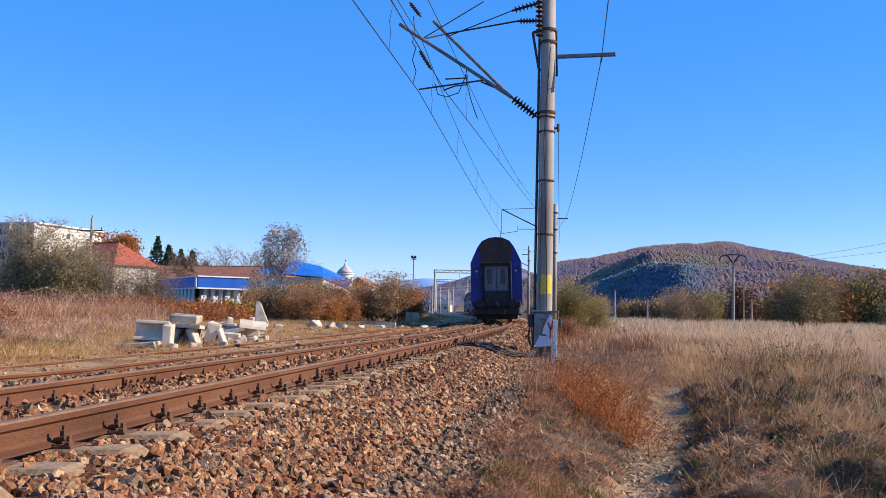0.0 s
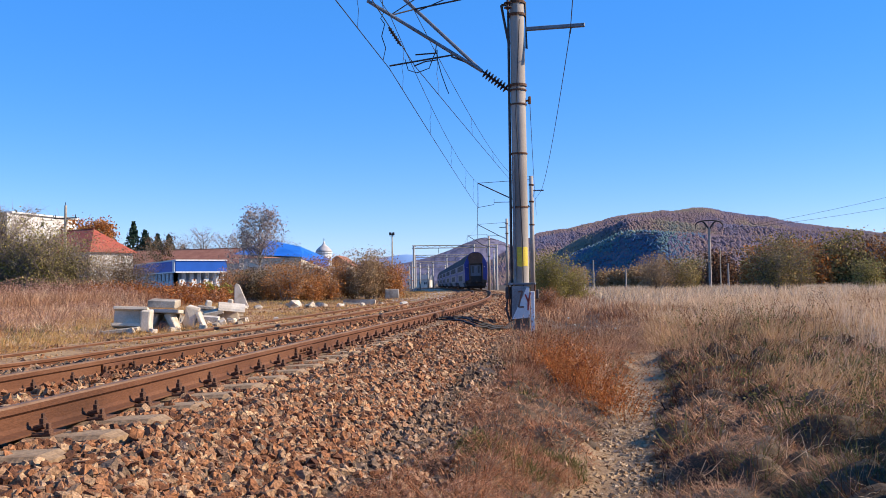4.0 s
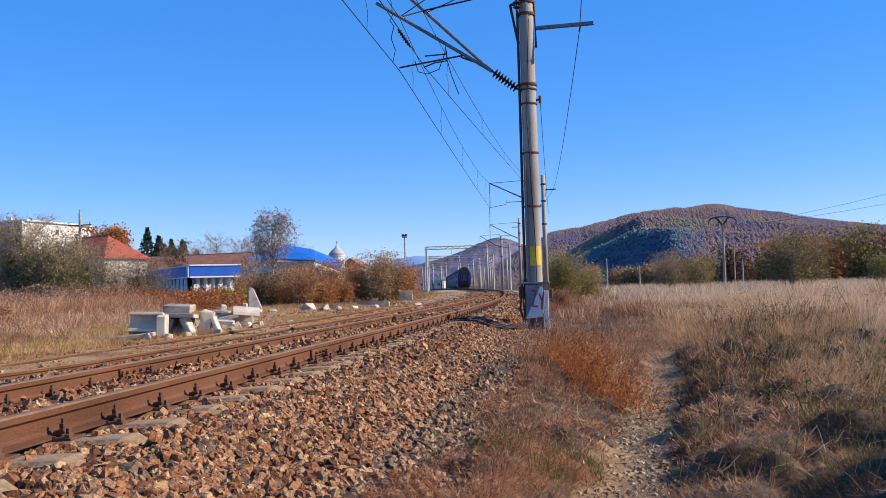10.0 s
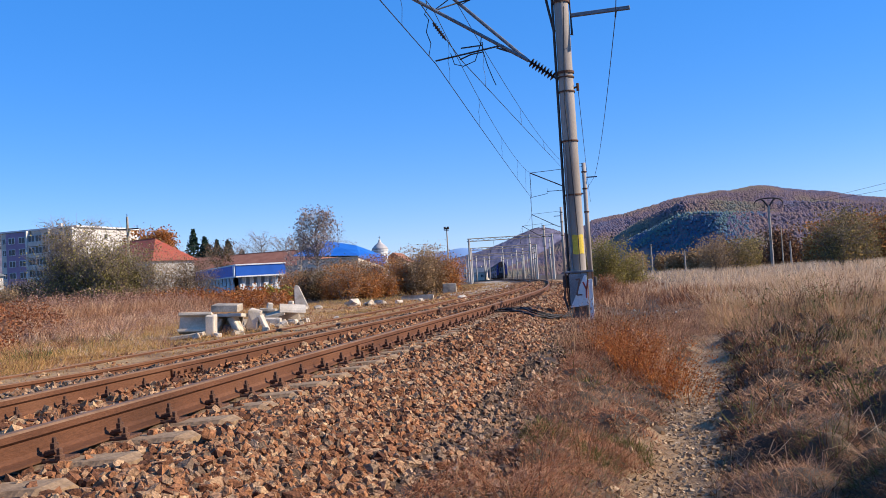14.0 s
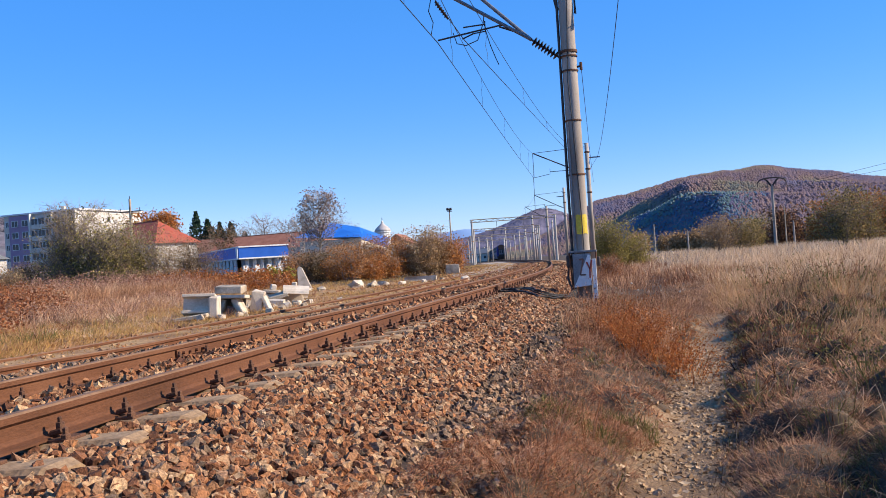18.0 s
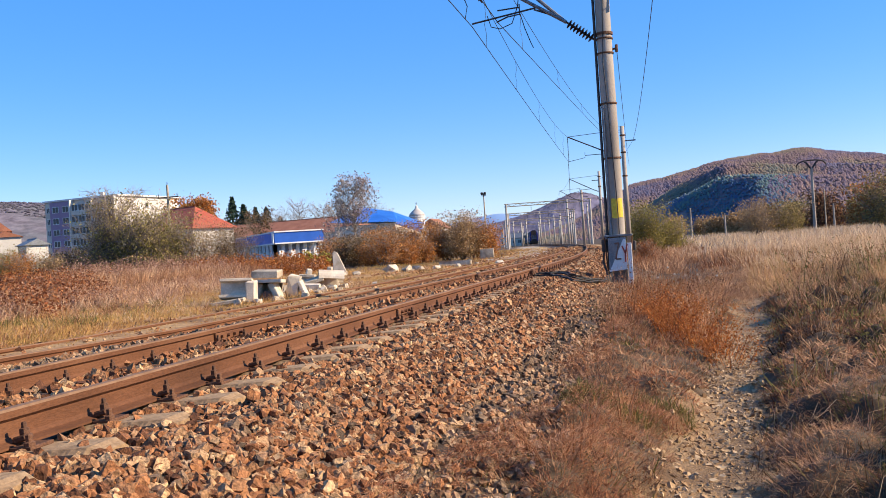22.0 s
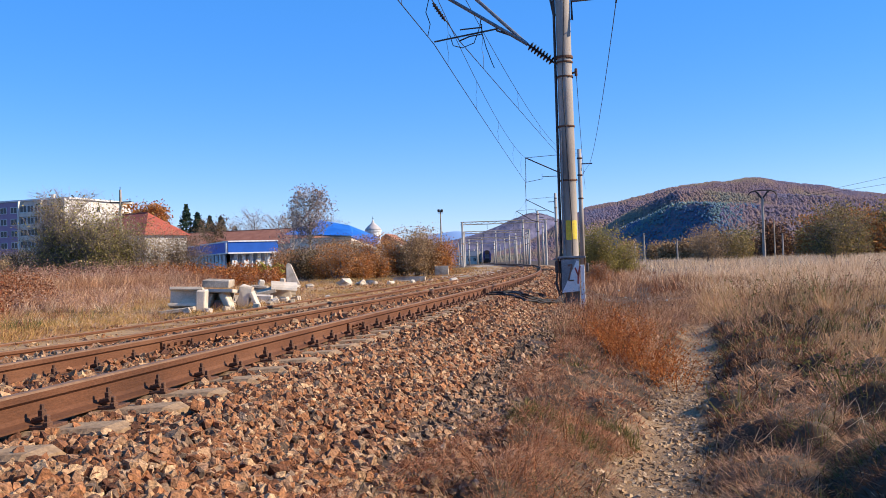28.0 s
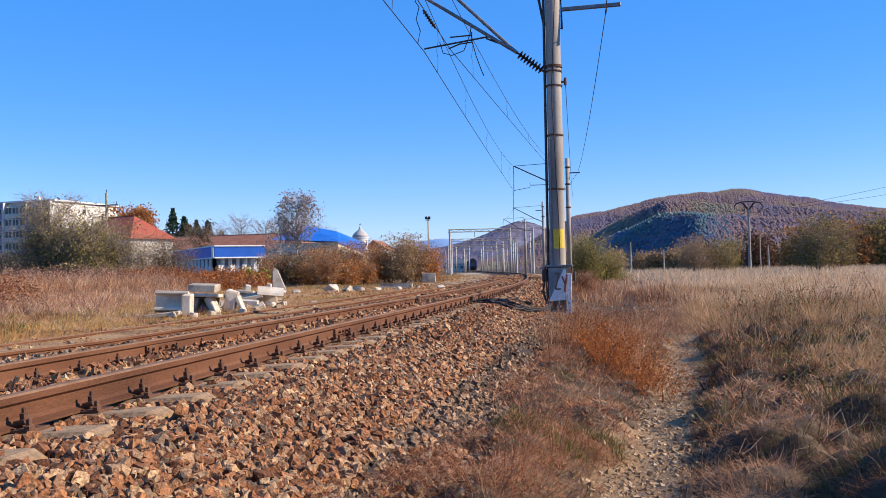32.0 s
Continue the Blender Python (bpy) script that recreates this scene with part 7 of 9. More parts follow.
tree("field_shrub", 27.5, 76, 2.6, "grey-green shrub at the field's edge", "leaf_olive", 3740, 0.061, 0.28, 1.1, 0.05, 3, 3, 5, cat="shrub", seed=108)
rr = random.Random(8)
for i in range(15):
    a = i / 14
    x, y = 36 + 34 * a + rr.uniform(-2, 2), 172 - 18 * a + rr.uniform(-6, 6)
    tree("oak_tree", x, y, 7.8 + 2.6 * a + rr.uniform(-1.0, 1.2), ["dark autumn wood tree at the field's edge", "russet autumn wood tree at the field's edge"][i % 2], ["leaf_wood", "leaf_orange", "leaf_wood", "leaf_brown_olive"][i % 4], 3200, 0.25, 0.8, 0.9, 0.22, 3, 3, 1, skirt=True, seed=120 + i, group="trees at the field's edge", first=0.05)
for i in range(12):
    x, y = 6 + 4.2 * i + rr.uniform(-1.5, 1.5), 235 + rr.uniform(-12, 12)
    tree("oak_tree", x, y, (3.6 if i < 5 else 6.5) + rr.uniform(-0.6, 1.6), "dark bare-branched tree of the far wood edge", ("leaf_tan" if i < 6 else ("leaf_wood", "leaf_brown_olive", "leaf_wood")[i % 3]), 2400, 0.27, 0.8, 0.9, 0.2, 3, 3, 1, skirt=True, seed=150 + i, group="far wood edge", first=0.05)


tree("willow_shrub", 2.5, 52.0, 1.3, "low russet shrub beside the line", "vine_red", 3500, 0.035, 0.14, 1.0, 0.03, 3, 3, 6, cat="shrub", seed=109)


# weeds: orange dock beside the path
WEEDS = {}


def weed(x, y, h, seed, leaf, label, n=240, stems=11, spread=0.75, leaf_size=0.013):
    rng = np.random.default_rng(seed)
    at = np.array([x, y, float(ground_z(x, y))])
    segs, tips = [], []
    for _ in range(stems):
        a, q = rng.uniform(0, 6.28), rng.uniform(0.2, 1)
        b = np.array([np.cos(a) * q * spread * 0.4, np.sin(a) * q * spread * 0.4, 0])
        m = b + np.array([np.cos(a) * 0.15 * spread, np.sin(a) * 0.15 * spread, h * 0.55]) * rng.uniform(0.7, 1.1)
        e = m + np.array([np.cos(a) * 0.25 * spread, np.sin(a) * 0.25 * spread, h * 0.45]) * rng.uniform(0.6, 1.1)
        segs += [(at + b, at + m, 0.0032, 0.0026), (at + m, at + e, 0.0026, 0.0012)]
        tips += [at + b * 0.5 + m * 0.5, at + m, at + m * 0.5 + e * 0.5, at + e]
    V, F = tubes(segs, 4)
    L, G = leaf_cloud(rng, np.array(tips), n, 0.035, leaf_size)
    L[:, 2] = np.maximum(L[:, 2], at[2])
    WEEDS.setdefault((leaf, label), []).append((V, F, L, G))


r = random.Random(3)
for i in range(26):
    f = i / 25
    weed(2.85 + 0.62 * f + r.gauss(0, 0.12), 14.6 - 3.6 * f + r.gauss(0, 0.35), 0.50 - 0.1 * f + r.uniform(-0.08, 0.06), 200 + i, "weed_orange", "russet dry dock weed beside the footpath")
for i in range(14):
    weed(r.uniform(2.2, 3.6), r.uniform(14, 24), r.uniform(0.5, 0.85), 240 + i, "vine_brown", "tall brown dead weed stalks by the mast", 60, 6, 0.5)
for i in range(14):
    y = r.uniform(12, 34)
    weed(path_x(y) + 0.8 + r.uniform(0, 0.16 * y), y, r.uniform(0.5, 1.0), 260 + i, "grass_dark", "dark dead weed stalks in the field", 60, 7, 0.7)
for i in range(26):
    y = r.uniform(17, 36)
    weed(path_x(y) + 1.0 + r.uniform(0, 0.3 * y), y, r.uniform(0.55, 1.0), 320 + i, ("thatch_brown", "grass_deep", "vine_stalk")[i % 3], ("bushy brown weed in the pale field", "olive-green weed in the pale field", "red-brown weed in the pale field")[i % 3], 150, 12, 0.9, 0.018)
for i in range(4):
    y = r.uniform(4.8, 8.5)
    weed(r.uniform(2.3, 2.9), y, r.uniform(0.2, 0.36), 280 + i, "grass_red", "thin reddish dead weed beside the ballast", 60, 9, 0.4, 0.006)
for i in range(9):
    weed(float(path_x(12)) + r.uniform(0.6, 5), r.uniform(7, 13), r.uniform(0.3, 0.55), 300 + i, "grass_green", "green weed among dead grass", 160, 8, 0.7)

for i in range(22):
    y = r.uniform(11, 25)
    weed(toe(y) + r.uniform(0.1, 0.95) * (path_x(y) - 0.2 - toe(y)), y, r.uniform(0.35, 0.8), 360 + i, ("thatch_brown", "vine_stalk", "thatch_pink")[i % 3], ("brown dead weed along the track", "red-brown dead weed along the track", "tan dead weed along the track")[i % 3], 130, 9, 0.6, 0.014)

for x, y, z in ((3.15, 19.6, 0.62), (3.28, 19.8, 0.50), (2.95, 20.4, 0.44), (3.75, 20.1, 0.56), (4.1, 19.4, 0.48), (3.45, 18.4, 0.42)):
    g = float(ground_z(x, y))
    plant = thing("umbel_weed", (x, y, g), label="dry weed stalk with a small white flower head", category="weed", group="flowering weeds")
    part("stalk", tube_bm([(0, 0, -0.02), (0.02, 0, z * 0.5), (0.0, 0.01, z)], 0.004, seg=5), M["vine_brown"], plant)
    part("flower_head", lathe_bm([(0.006, z - 0.015), (0.022, z - 0.004), (0.026, z + 0.012), (0.012, z + 0.024)], seg=9), M["umbel"], plant, "white flower head")

for (leaf, label), rows in WEEDS.items():
    V, F, k = [], [], 0
    for v, f, lv, lf in rows:
        V += [v, lv]
        F += [f + k, lf + k + len(v)]
        k += len(v) + len(lv)
    tagged(new("dry_weeds", np_mesh("dry_weeds", np.concatenate(V), np.concatenate(F), M[leaf])), label, "weeds", kind="stuff")


# ---- vine-grown fence ----
FENCE = [(-33.0, 27.0), (-24.7, 34.9), (-21.0, 42.9), (-16.2, 52.2)]


def fence_at(f):
    k = min(int(f * 3), 2)
    a, b = Vector(FENCE[k]), Vector(FENCE[k + 1])
    return a.lerp(b, f * 3 - k)


fence = thing("board_fence", (-24.7, 34.9, float(ground_z(-24.7, 34.9))), label="dark board fence overgrown with autumn vines", category="fence", kind="structure")
bm = box_bm((0.20, 0.025, 0.98), (0, 0, 0.44), bevel=0.005)
board_me = bpy.data.meshes.new("board")
bm.to_mesh(board_me)
bm.free()
board_me.materials.append(M["board_dark"])
for i in range(150):
    p, q = fence_at(i / 150), fence_at(min(1, (i + 1) / 150))
    d = q - p
    o = attach("board", board_me, fence)
    o.matrix_world = Matrix.Translation((p.x, p.y, float(ground_z(p.x, p.y)) + RNG.normal(0, 0.02))) @ pose(0, 0, 0, 0, 0, math.degrees(math.atan2(d.y, d.x)))


def curtain(name, f0, f1, clumps, per, material, label, zlo, zhi, depth, size, seed, hang=1.6):
    """Bunches of leaves that hang over the fence one before another."""
    rng = np.random.default_rng(seed)
    f = rng.uniform(f0, f1, clumps)
    push = rng.uniform(0, 1, clumps) ** 1.5 * depth + 0.05
    x = np.interp(f * 3, range(4), [a for a, _ in FENCE]) + push * 0.8
    y = np.interp(f * 3, range(4), [b for _, b in FENCE]) - push * 0.6
    top = zhi + 0.12 * wob(f * 60, f * 0, 1.0, seed) + 0.08 * wob(f * 60, f * 0, 3.1, seed + 1)
    z = ground_z(x, y) + zlo + (top - zlo) * rng.uniform(0, 1, clumps) * (1 - 0.35 * np.clip(push / depth, 0, 1))
    c = np.repeat(np.stack([x, y, z], -1), per, 0) + rng.normal(0, 1, (clumps * per, 3)) * [0.11, 0.11, 0.11 * hang]
    V, F = leaf_cloud(rng, c, len(c), 0.02, size)
    V[:, 2] = np.maximum(V[:, 2], ground_z(V[:, 0], V[:, 1]))
    return tagged(new(name, np_mesh(name, V, F, M[material])), label, "vine", kind="stuff")


curtain("creeper", 0.0, 0.45, 560, 30, "vine_orange", "orange-brown creeper hanging over a fence", 0.1, 1.05, 1.4, 0.045, 301)
curtain("creeper", 0.0, 0.46, 560, 30, "vine_brown", "withered brown creeper hanging over a fence", 0.1, 1.00, 1.6, 0.042, 302)
curtain("creeper", 0.42, 0.76, 1250, 34, "vine_pink", "faded pinkish creeper hanging in a curtain over a fence", 0.05, 1.0, 2.9, 0.034, 303, 2.6)
curtain("creeper", 0.44, 0.74, 330, 30, "vine_brown", "russet creeper among faded leaves on a fence", 0.2, 1.0, 2.6, 0.038, 305, 2.0)
curtain("creeper", 0.66, 0.80, 300, 32, "vine_red", "dark red creeper on top of a fence", 0.1, 1.00, 0.9, 0.048, 306)
curtain("creeper", 0.68, 0.98, 900, 34, "vine_orange", "orange-red creeper on top of a fence", 0.05, 1.02, 1.5, 0.052, 307)
curtain("creeper", 0.66, 0.96, 420, 30, "vine_brown", "withered brown creeper low on a fence", 0.05, 0.8, 1.8, 0.050, 308)
curtain("creeper", 0.94, 1.0, 70, 34, "vine_green", "yellow-green creeper on a fence end", 0.2, 1.15, 0.6, 0.075, 304)
rng = np.random.default_rng(310)


def before_fence(n, f0, f1, near, far_):
    f = rng.uniform(f0, f1, n)
    push = rng.uniform(near, far_, n)
    x = np.interp(f * 3, range(4), [a for a, _ in FENCE]) + push * 0.8
    y = np.interp(f * 3, range(4), [b for _, b in FENCE]) - push * 0.6
    return np.stack([x, y, ground_z(x, y)], -1)


tussocks("dead_stalks", before_fence(170, 0.40, 0.72, 0.3, 3.2), 46, 0.30, 0.55, 1.0, 0.012, 0.16, 0.22, "grass_pale", "tall bleached stalks standing before a fence", 319)
tussocks("dead_stalks", before_fence(330, 0.38, 0.74, 0.3, 3.6), 46, 0.30, 0.50, 0.95, 0.012, 0.18, 0.24, "thatch_pink", "tall pinkish dead stalks before a fence", 321)
tussocks("dead_stalks", before_fence(330, 0.36, 0.80, 0.2, 3.0), 46, 0.30, 0.50, 0.95, 0.012, 0.18, 0.24, "vine_brown", "tall russet dead stalks before a fence", 323)
# faded weeds fill the ground from the fence down to the straw beside the siding
weed_l = lambda y: np.maximum(lft(y) - 1.0, np.interp(y, [14, 27, 35, 43, 52], [-24, -32.4, -24.3, -20.6, -15.8]))
weed_r = lambda y: np.interp(y, [14, 20, 32, 46], [-12.0, -9.8, -13.2, -17.0]) + 0.6 * np.sin(y * 0.9) + 0.4 * np.sin(y * 2.3)
tussocks("tall_weeds", field(420, 15, 46, weed_l, weed_r, 341, -0.3, 0.5), 44, 0.34, 0.22, 0.62, 0.011, 0.5, 0.45, "thatch_pink", "faded tan weeds before a fence", 342)
tussocks("tall_weeds", field(420, 15, 46, weed_l, weed_r, 343, -0.2, 0.5), 44, 0.34, 0.22, 0.62, 0.011, 0.5, 0.45, "vine_pink", "faded pinkish weeds before a fence", 344)
tussocks("tall_weeds", field(230, 15, 46, weed_l, weed_r, 345, 0.1, 0.5), 44, 0.34, 0.22, 0.55, 0.011, 0.5, 0.45, "vine_stalk", "red-brown dead weeds before a fence", 346)
tussocks("tall_weeds", field(200, 15, 46, weed_l, weed_r, 347, 0.0, 0.5), 44, 0.34, 0.22, 0.65, 0.010, 0.45, 0.4, "grass_pale", "pale straw among faded weeds", 348)
for n, sd, mt, lab in ((2200, 351, "vine_pink", "withered pinkish leaves among dead weeds"), (600, 352, "vine_brown", "withered brown leaves among dead weeds")):
    P = field(n, 16, 46, weed_l, weed_r, sd, -0.1, 0.6)
    P[:, 2] += rng.uniform(0.05, 0.5, len(P))
    V, F = leaf_cloud(rng, P, len(P) * 5, 0.09, 0.030)
    tagged(new("bramble", np_mesh("bramble", V, F, M[mt])), lab, "bramble", kind="stuff")
tussocks("tall_weeds", before_fence(200, 0.05, 0.95, 1.5, 7.5), 40, 0.35, 0.12, 0.34, 0.010, 0.4, 0.35, "grass_dry", "pale straw before a fence", 315)
tussocks("tall_weeds", before_fence(240, 0.0, 0.95, 2.0, 9.5), 45, 0.35, 0.10, 0.32, 0.010, 0.45, 0.4, "grass_gold", "golden dead grass before a fence", 317)
for n, f0, f1, far_, mt, zz, lab in ((3000, 0.0, 0.42, 4.0, "vine_brown", 1.0, "withered leaves among dead stalks"), (2200, 0.0, 0.40, 4.0, "vine_red", 0.9, "red withered leaves among dead stalks"), (1500, 0.70, 0.97, 2.0, "vine_orange", 0.7, "orange leaves among dead stalks")):
    P = before_fence(n, f0, f1, 0.2, far_)
    lump = np.clip(0.55 + 0.6 * wob(P[:, 0], P[:, 1], 1.3, 41), 0.1, 1)
    V, F = leaf_cloud(rng, P + (rng.uniform(0, 1, n) * lump)[:, None] * [0, 0, zz], n * 4, 0.09, 0.045)
    tagged(new("bramble", np_mesh("bramble", V, F, M[mt])), lab, "bramble", kind="stuff")
# the bramble thicket grows out from the fence towards the siding
brow = lambda y: -0.52 * y - 0.8
tussocks("tall_weeds", field(200, 21, 32, lambda y: -0.66 * y - 1, lambda y: -0.50 * y, 331, -0.1), 45, 0.35, 0.15, 0.40, 0.010, 0.4, 0.3, "thatch_pink", "pinkish dead stalks in the rough grass", 332)
tussocks("tall_weeds", field(90, 21, 32, lambda y: -0.66 * y - 1, lambda y: -0.52 * y, 333, 0.0), 45, 0.35, 0.15, 0.40, 0.010, 0.4, 0.3, "vine_stalk", "red-brown dead stalks in the rough grass", 334)
for n, seed, mt, zz, lab in ((6500, 335, "vine_red", 0.95, "red-brown bramble thicket in the rough grass"), (4500, 336, "vine_brown", 1.0, "withered brown bramble in the rough grass")):
    P = field(n, 18, 31, lambda y: -0.75 * y - 2, brow, seed, -0.35, 0.9, 1.0, 337)
    lump = np.clip(0.5 + 0.9 * wob(P[:, 0], P[:, 1], 1.2, 43), 0.1, 1.15)
    P[:, 2] = P[:, 2] + rng.uniform(0, 1, len(P)) * lump * zz
    V, F = leaf_cloud(rng, P, len(P) * 4, 0.10, 0.042)
    tagged(new("bramble", np_mesh("bramble", V, F, M[mt])), lab, "bramble", kind="stuff")
V, F = leaf_cloud(rng, before_fence(140, 0.28, 0.42, 0.5, 5.0) + [0, 0, 0.45], 5000, 0.3, 0.05)
tagged(new("bramble", np_mesh("bramble", V, F, M["vine_red"])), "low red-leaved bramble before a fence", "bramble", kind="stuff")


# ---- buildings ----
def window(parent, x, z, w, h, y=0.0, m=None, glass="glass_dark", frame="white_paint"):
    """Frame with a recessed pane on a wall that faces -y at y."""
    b = box_bm((w, 0.10, 0.10), (x, y - 0.03, z + h / 2), bevel=0)
    box_bm((w, 0.10, 0.10), (x, y - 0.03, z - h / 2), bm=b)
    for sx in (-w / 2, 0, w / 2):
        box_bm((0.09, 0.10, h + 0.1), (x + sx, y - 0.032, z), bm=b)
    if m is not None:
        bmesh.ops.transform(b, matrix=m, verts=b.verts)
    fr = part("window", b, M[frame], parent)
    b = box_bm((w - 0.02, 0.03, h - 0.02), (x, y - 0.016, z))
    if m is not None:
        bmesh.ops.transform(b, matrix=m, verts=b.verts)
    part("pane", b, M[glass], fr)


def wall_frame(a, b):
    """Pose whose +x runs from a to b along a wall that faces its -y."""
    d = Vector((b[0] - a[0], b[1] - a[1], 0))
    return Matrix.Translation((a[0], a[1], 0)) @ pose(0, 0, 0, 0, 0, math.degrees(math.atan2(d.y, d.x))), d.length


def prism(corners, z0, z1, bm=None):
    b = bmesh.new()
    lo = [b.verts.new((x, y, z0)) for x, y in corners]
    hi = [b.verts.new((x, y, z1)) for x, y in corners]
    b.faces.new(lo[::-1])
    b.faces.new(hi)
    n = len(lo)
    for i in range(n):
        j = (i + 1) % n
        b.faces.new((lo[i], lo[j], hi[j], hi[i]))
    return merge(bm, b)


def shift(b, v):
    bmesh.ops.translate(b, verts=b.verts, vec=v)
    return b


# block of flats, end on to the line
A0, A1, A2 = (-129.3, 182.8), (-109.1, 179.6), (-106.3, 200.7)
A3 = (A0[0] + A2[0] - A1[0], A0[1] + A2[1] - A1[1])
FC = (-118.0, 190.0)
FZ = float(ground_z(*FC)) - 0.3
FH = 16.8 - FZ
flats = thing("block_of_flats", (*FC, FZ), label="block of flats with purple and white walls and glazed balconies", category="building")
back = Vector((-FC[0], -FC[1], 0))
part("wall", shift(prism([A0, A1, A2, A3], 0, FH), back), M["plaster_white"], flats, "sunlit white gable and walls")
fr, ln = wall_frame(A0, A1)
sh = Matrix.Translation(back)


def on_front(size, at, name, material, label="", bevel=0.0):
    b = box_bm(size, at, bevel=bevel)
    bmesh.ops.transform(b, matrix=sh @ fr, verts=b.verts)
    return part(name, b, M[material], flats, label)


on_front((ln * 0.08, 0.12, FH - 0.4), (ln * 0.04, -0.06, FH / 2), "wall_panel", "plaster_beige", "beige rendered wall strip")
on_front((ln * 0.30, 0.5, FH - 0.3), (ln * 0.235, -0.25, FH / 2), "wall_panel", "plaster_purple", "dusky purple rendered wall")
for k in range(6):
    z = FH - 1.85 - 2.55 * k
    window(flats, ln * 0.045, z, 0.9, 1.25, -0.13, sh @ fr)
    window(flats, ln * 0.165, z, 1.7, 1.3, -0.51, sh @ fr)
    window(flats, ln * 0.305, z, 1.7, 1.3, -0.51, sh @ fr)
    for c0 in (0.40, 0.705):
        on_front((ln * 0.285, 1.1, 0.95), (ln * (c0 + 0.1425), -0.55, z - 1.1), "balcony", "plaster_beige", "pale balcony parapet", 0.02)
        for q in range(3):
            window(flats, ln * (c0 + 0.05 + 0.095 * q), z + 0.1, 1.7, 1.4, -0.9, sh @ fr)
for c0 in (0.392, 0.69, 0.992):
    on_front((0.35, 1.3, FH), (ln * c0, -0.65, FH / 2), "column", "plaster_white", "white pier between balconies")
fr2, ln2 = wall_frame(A1, A2)
for k in range(6):
    window(flats, ln2 * 0.45, FH - 1.85 - 2.55 * k, 1.2, 1.3, -0.0, sh @ fr2)
c = Vector((sum(p[0] for p in (A0, A1, A2, A3)) / 4, sum(p[1] for p in (A0, A1, A2, A3)) / 4, 0))
over = [tuple((Vector((*p, 0)) - c) * 1.05 + c)[:2] for p in (A0, A1, A2, A3)]
part("roof", shift(prism(over, FH, FH + 0.35), back), M["white_paint"], flats, "flat white-edged roof")
part("chimney", shift(box_bm((0.7, 0.7, 1.2), (-115.5, 184.0, FH + 0.9)), back), M["plaster_beige"], flats)


def gabled(name, x, y, rz, w, d, wall_h, rise, wall, roof, label, hip=False, windows=3, over=0.5, rows=1, chimney=True):
    z = float(ground_z(x, y)) - 0.1
    t = thing(name, (x, y, z), rz, label, "building")
    part("wall", box_bm((w, d, wall_h), (0, 0, wall_h / 2)), M[wall], t)
    b = bmesh.new()
    ww, dd = w / 2 + over, d / 2 + over
    rw = (w / 2 - d / 2 * 0.9) if hip else ww
    pts = [(-ww, -dd, wall_h), (ww, -dd, wall_h), (ww, dd, wall_h), (-ww, dd, wall_h), (-rw, 0, wall_h + rise), (rw, 0, wall_h + rise)]
    v = [b.verts.new(p) for p in pts]
    for fc in ((0, 1, 5, 4), (2, 3, 4, 5), (1, 2, 5), (3, 0, 4), (3, 2, 1, 0)):
        b.faces.new([v[i] for i in fc])
    ro = part("roof", b, M[roof], t)
    part("ridge", rod_bm((-rw, 0, wall_h + rise), (rw, 0, wall_h + rise), 0.12, seg=6), M[roof], t)
    if chimney:
        part("chimney", box_bm((0.6, 0.6, 1.4), (w * 0.2, 0.8, wall_h + rise)), M["plaster_beige"], t)
    for rw_ in range(rows):
        for i in range(windows):
            window(t, -w / 2 + w * (i + 0.5) / windows, wall_h * (rw_ + 0.55) / rows, min(1.4, w / windows * 0.5), 1.3, -d / 2)
    return t


gabled("house", -79.0, 152, -20, 15, 9.5, 7.1, 4.2, "plaster_white", "roof_red", "large house with a steep red tiled hipped roof", True, 5, 0.7, 2, False)
gabled("long_hall", -72.5, 182, -12, 40, 12, 5.6, 3.2, "plaster_beige", "roof_brown", "long low building with a brown tiled roof", False, 8, chimney=False)
def raised(name, x, y, z, rz, w, d, wall_h, rise, wall, roof, label, windows):
    """A house on the higher ground of the village, on a plinth that reaches down to the field."""
    t = gabled(name, x, y, rz, w, d, wall_h, rise, wall, roof, label, False, windows, chimney=False)
    drop = z - t.location.z
    t.location.z = z
    part("plinth", box_bm((w - 0.1, d - 0.1, drop + 0.3), (0, 0, -drop / 2 - 0.14)), M["plaster_beige"], t)


raised("house", -156.5, 199.0, 6.0, -52, 10, 8.0, 6.0, 3.9, "plaster_white", "roof_brown", "white gabled house on the village edge", 2)
raised("house", -150.5, 196.0, 6.0, -52, 6, 7.0, 4.4, 1.5, "plaster_white", "roof_brown", "low white annexe with a brown roof", 2)
raised("shed", -109.5, 151.0, 3.2, -36, 4.6, 4.0, 3.1, 1.2, "plaster_white", "galvanised", "low plastered shed with a grey metal roof", 2)
gabled("station_building", -57.0, 410, -8, 10, 8, 3.6, 2.2, "plaster_beige", "galvanised", "low pale station building at the end of the yard", False, 4)

# blue pavilion
M["glass_hazy"] = mat("glass_hazy", [(0.30, 0.36, 0.46), (0.50, 0.56, 0.64)], 0.8, rough=0.15, spec=0.5)
PC, PL, PR = (-39.7, 100.2), (-52.5, 117.2), (-35.3, 103.6)
pav = thing("pavilion", (PC[0], PC[1], float(ground_z(*PC))), label="glazed white pavilion with a deep royal-blue fascia", category="building")
bz = -pav.location.z
P3 = (PL[0] + PR[0] - PC[0], PL[1] + PR[1] - PC[1])
off = Vector((-PC[0], -PC[1], 0))
part("floor_slab", shift(prism([PC, PR, P3, PL], 0.0, 0.5), off), M["concrete"], pav)
cc = Vector(((PC[0] + P3[0]) / 2, (PC[1] + P3[1]) / 2, 0))


def grown(k):
    return [tuple((Vector((*p, 0)) - cc) * k + cc)[:2] for p in (PC, PR, P3, PL)]


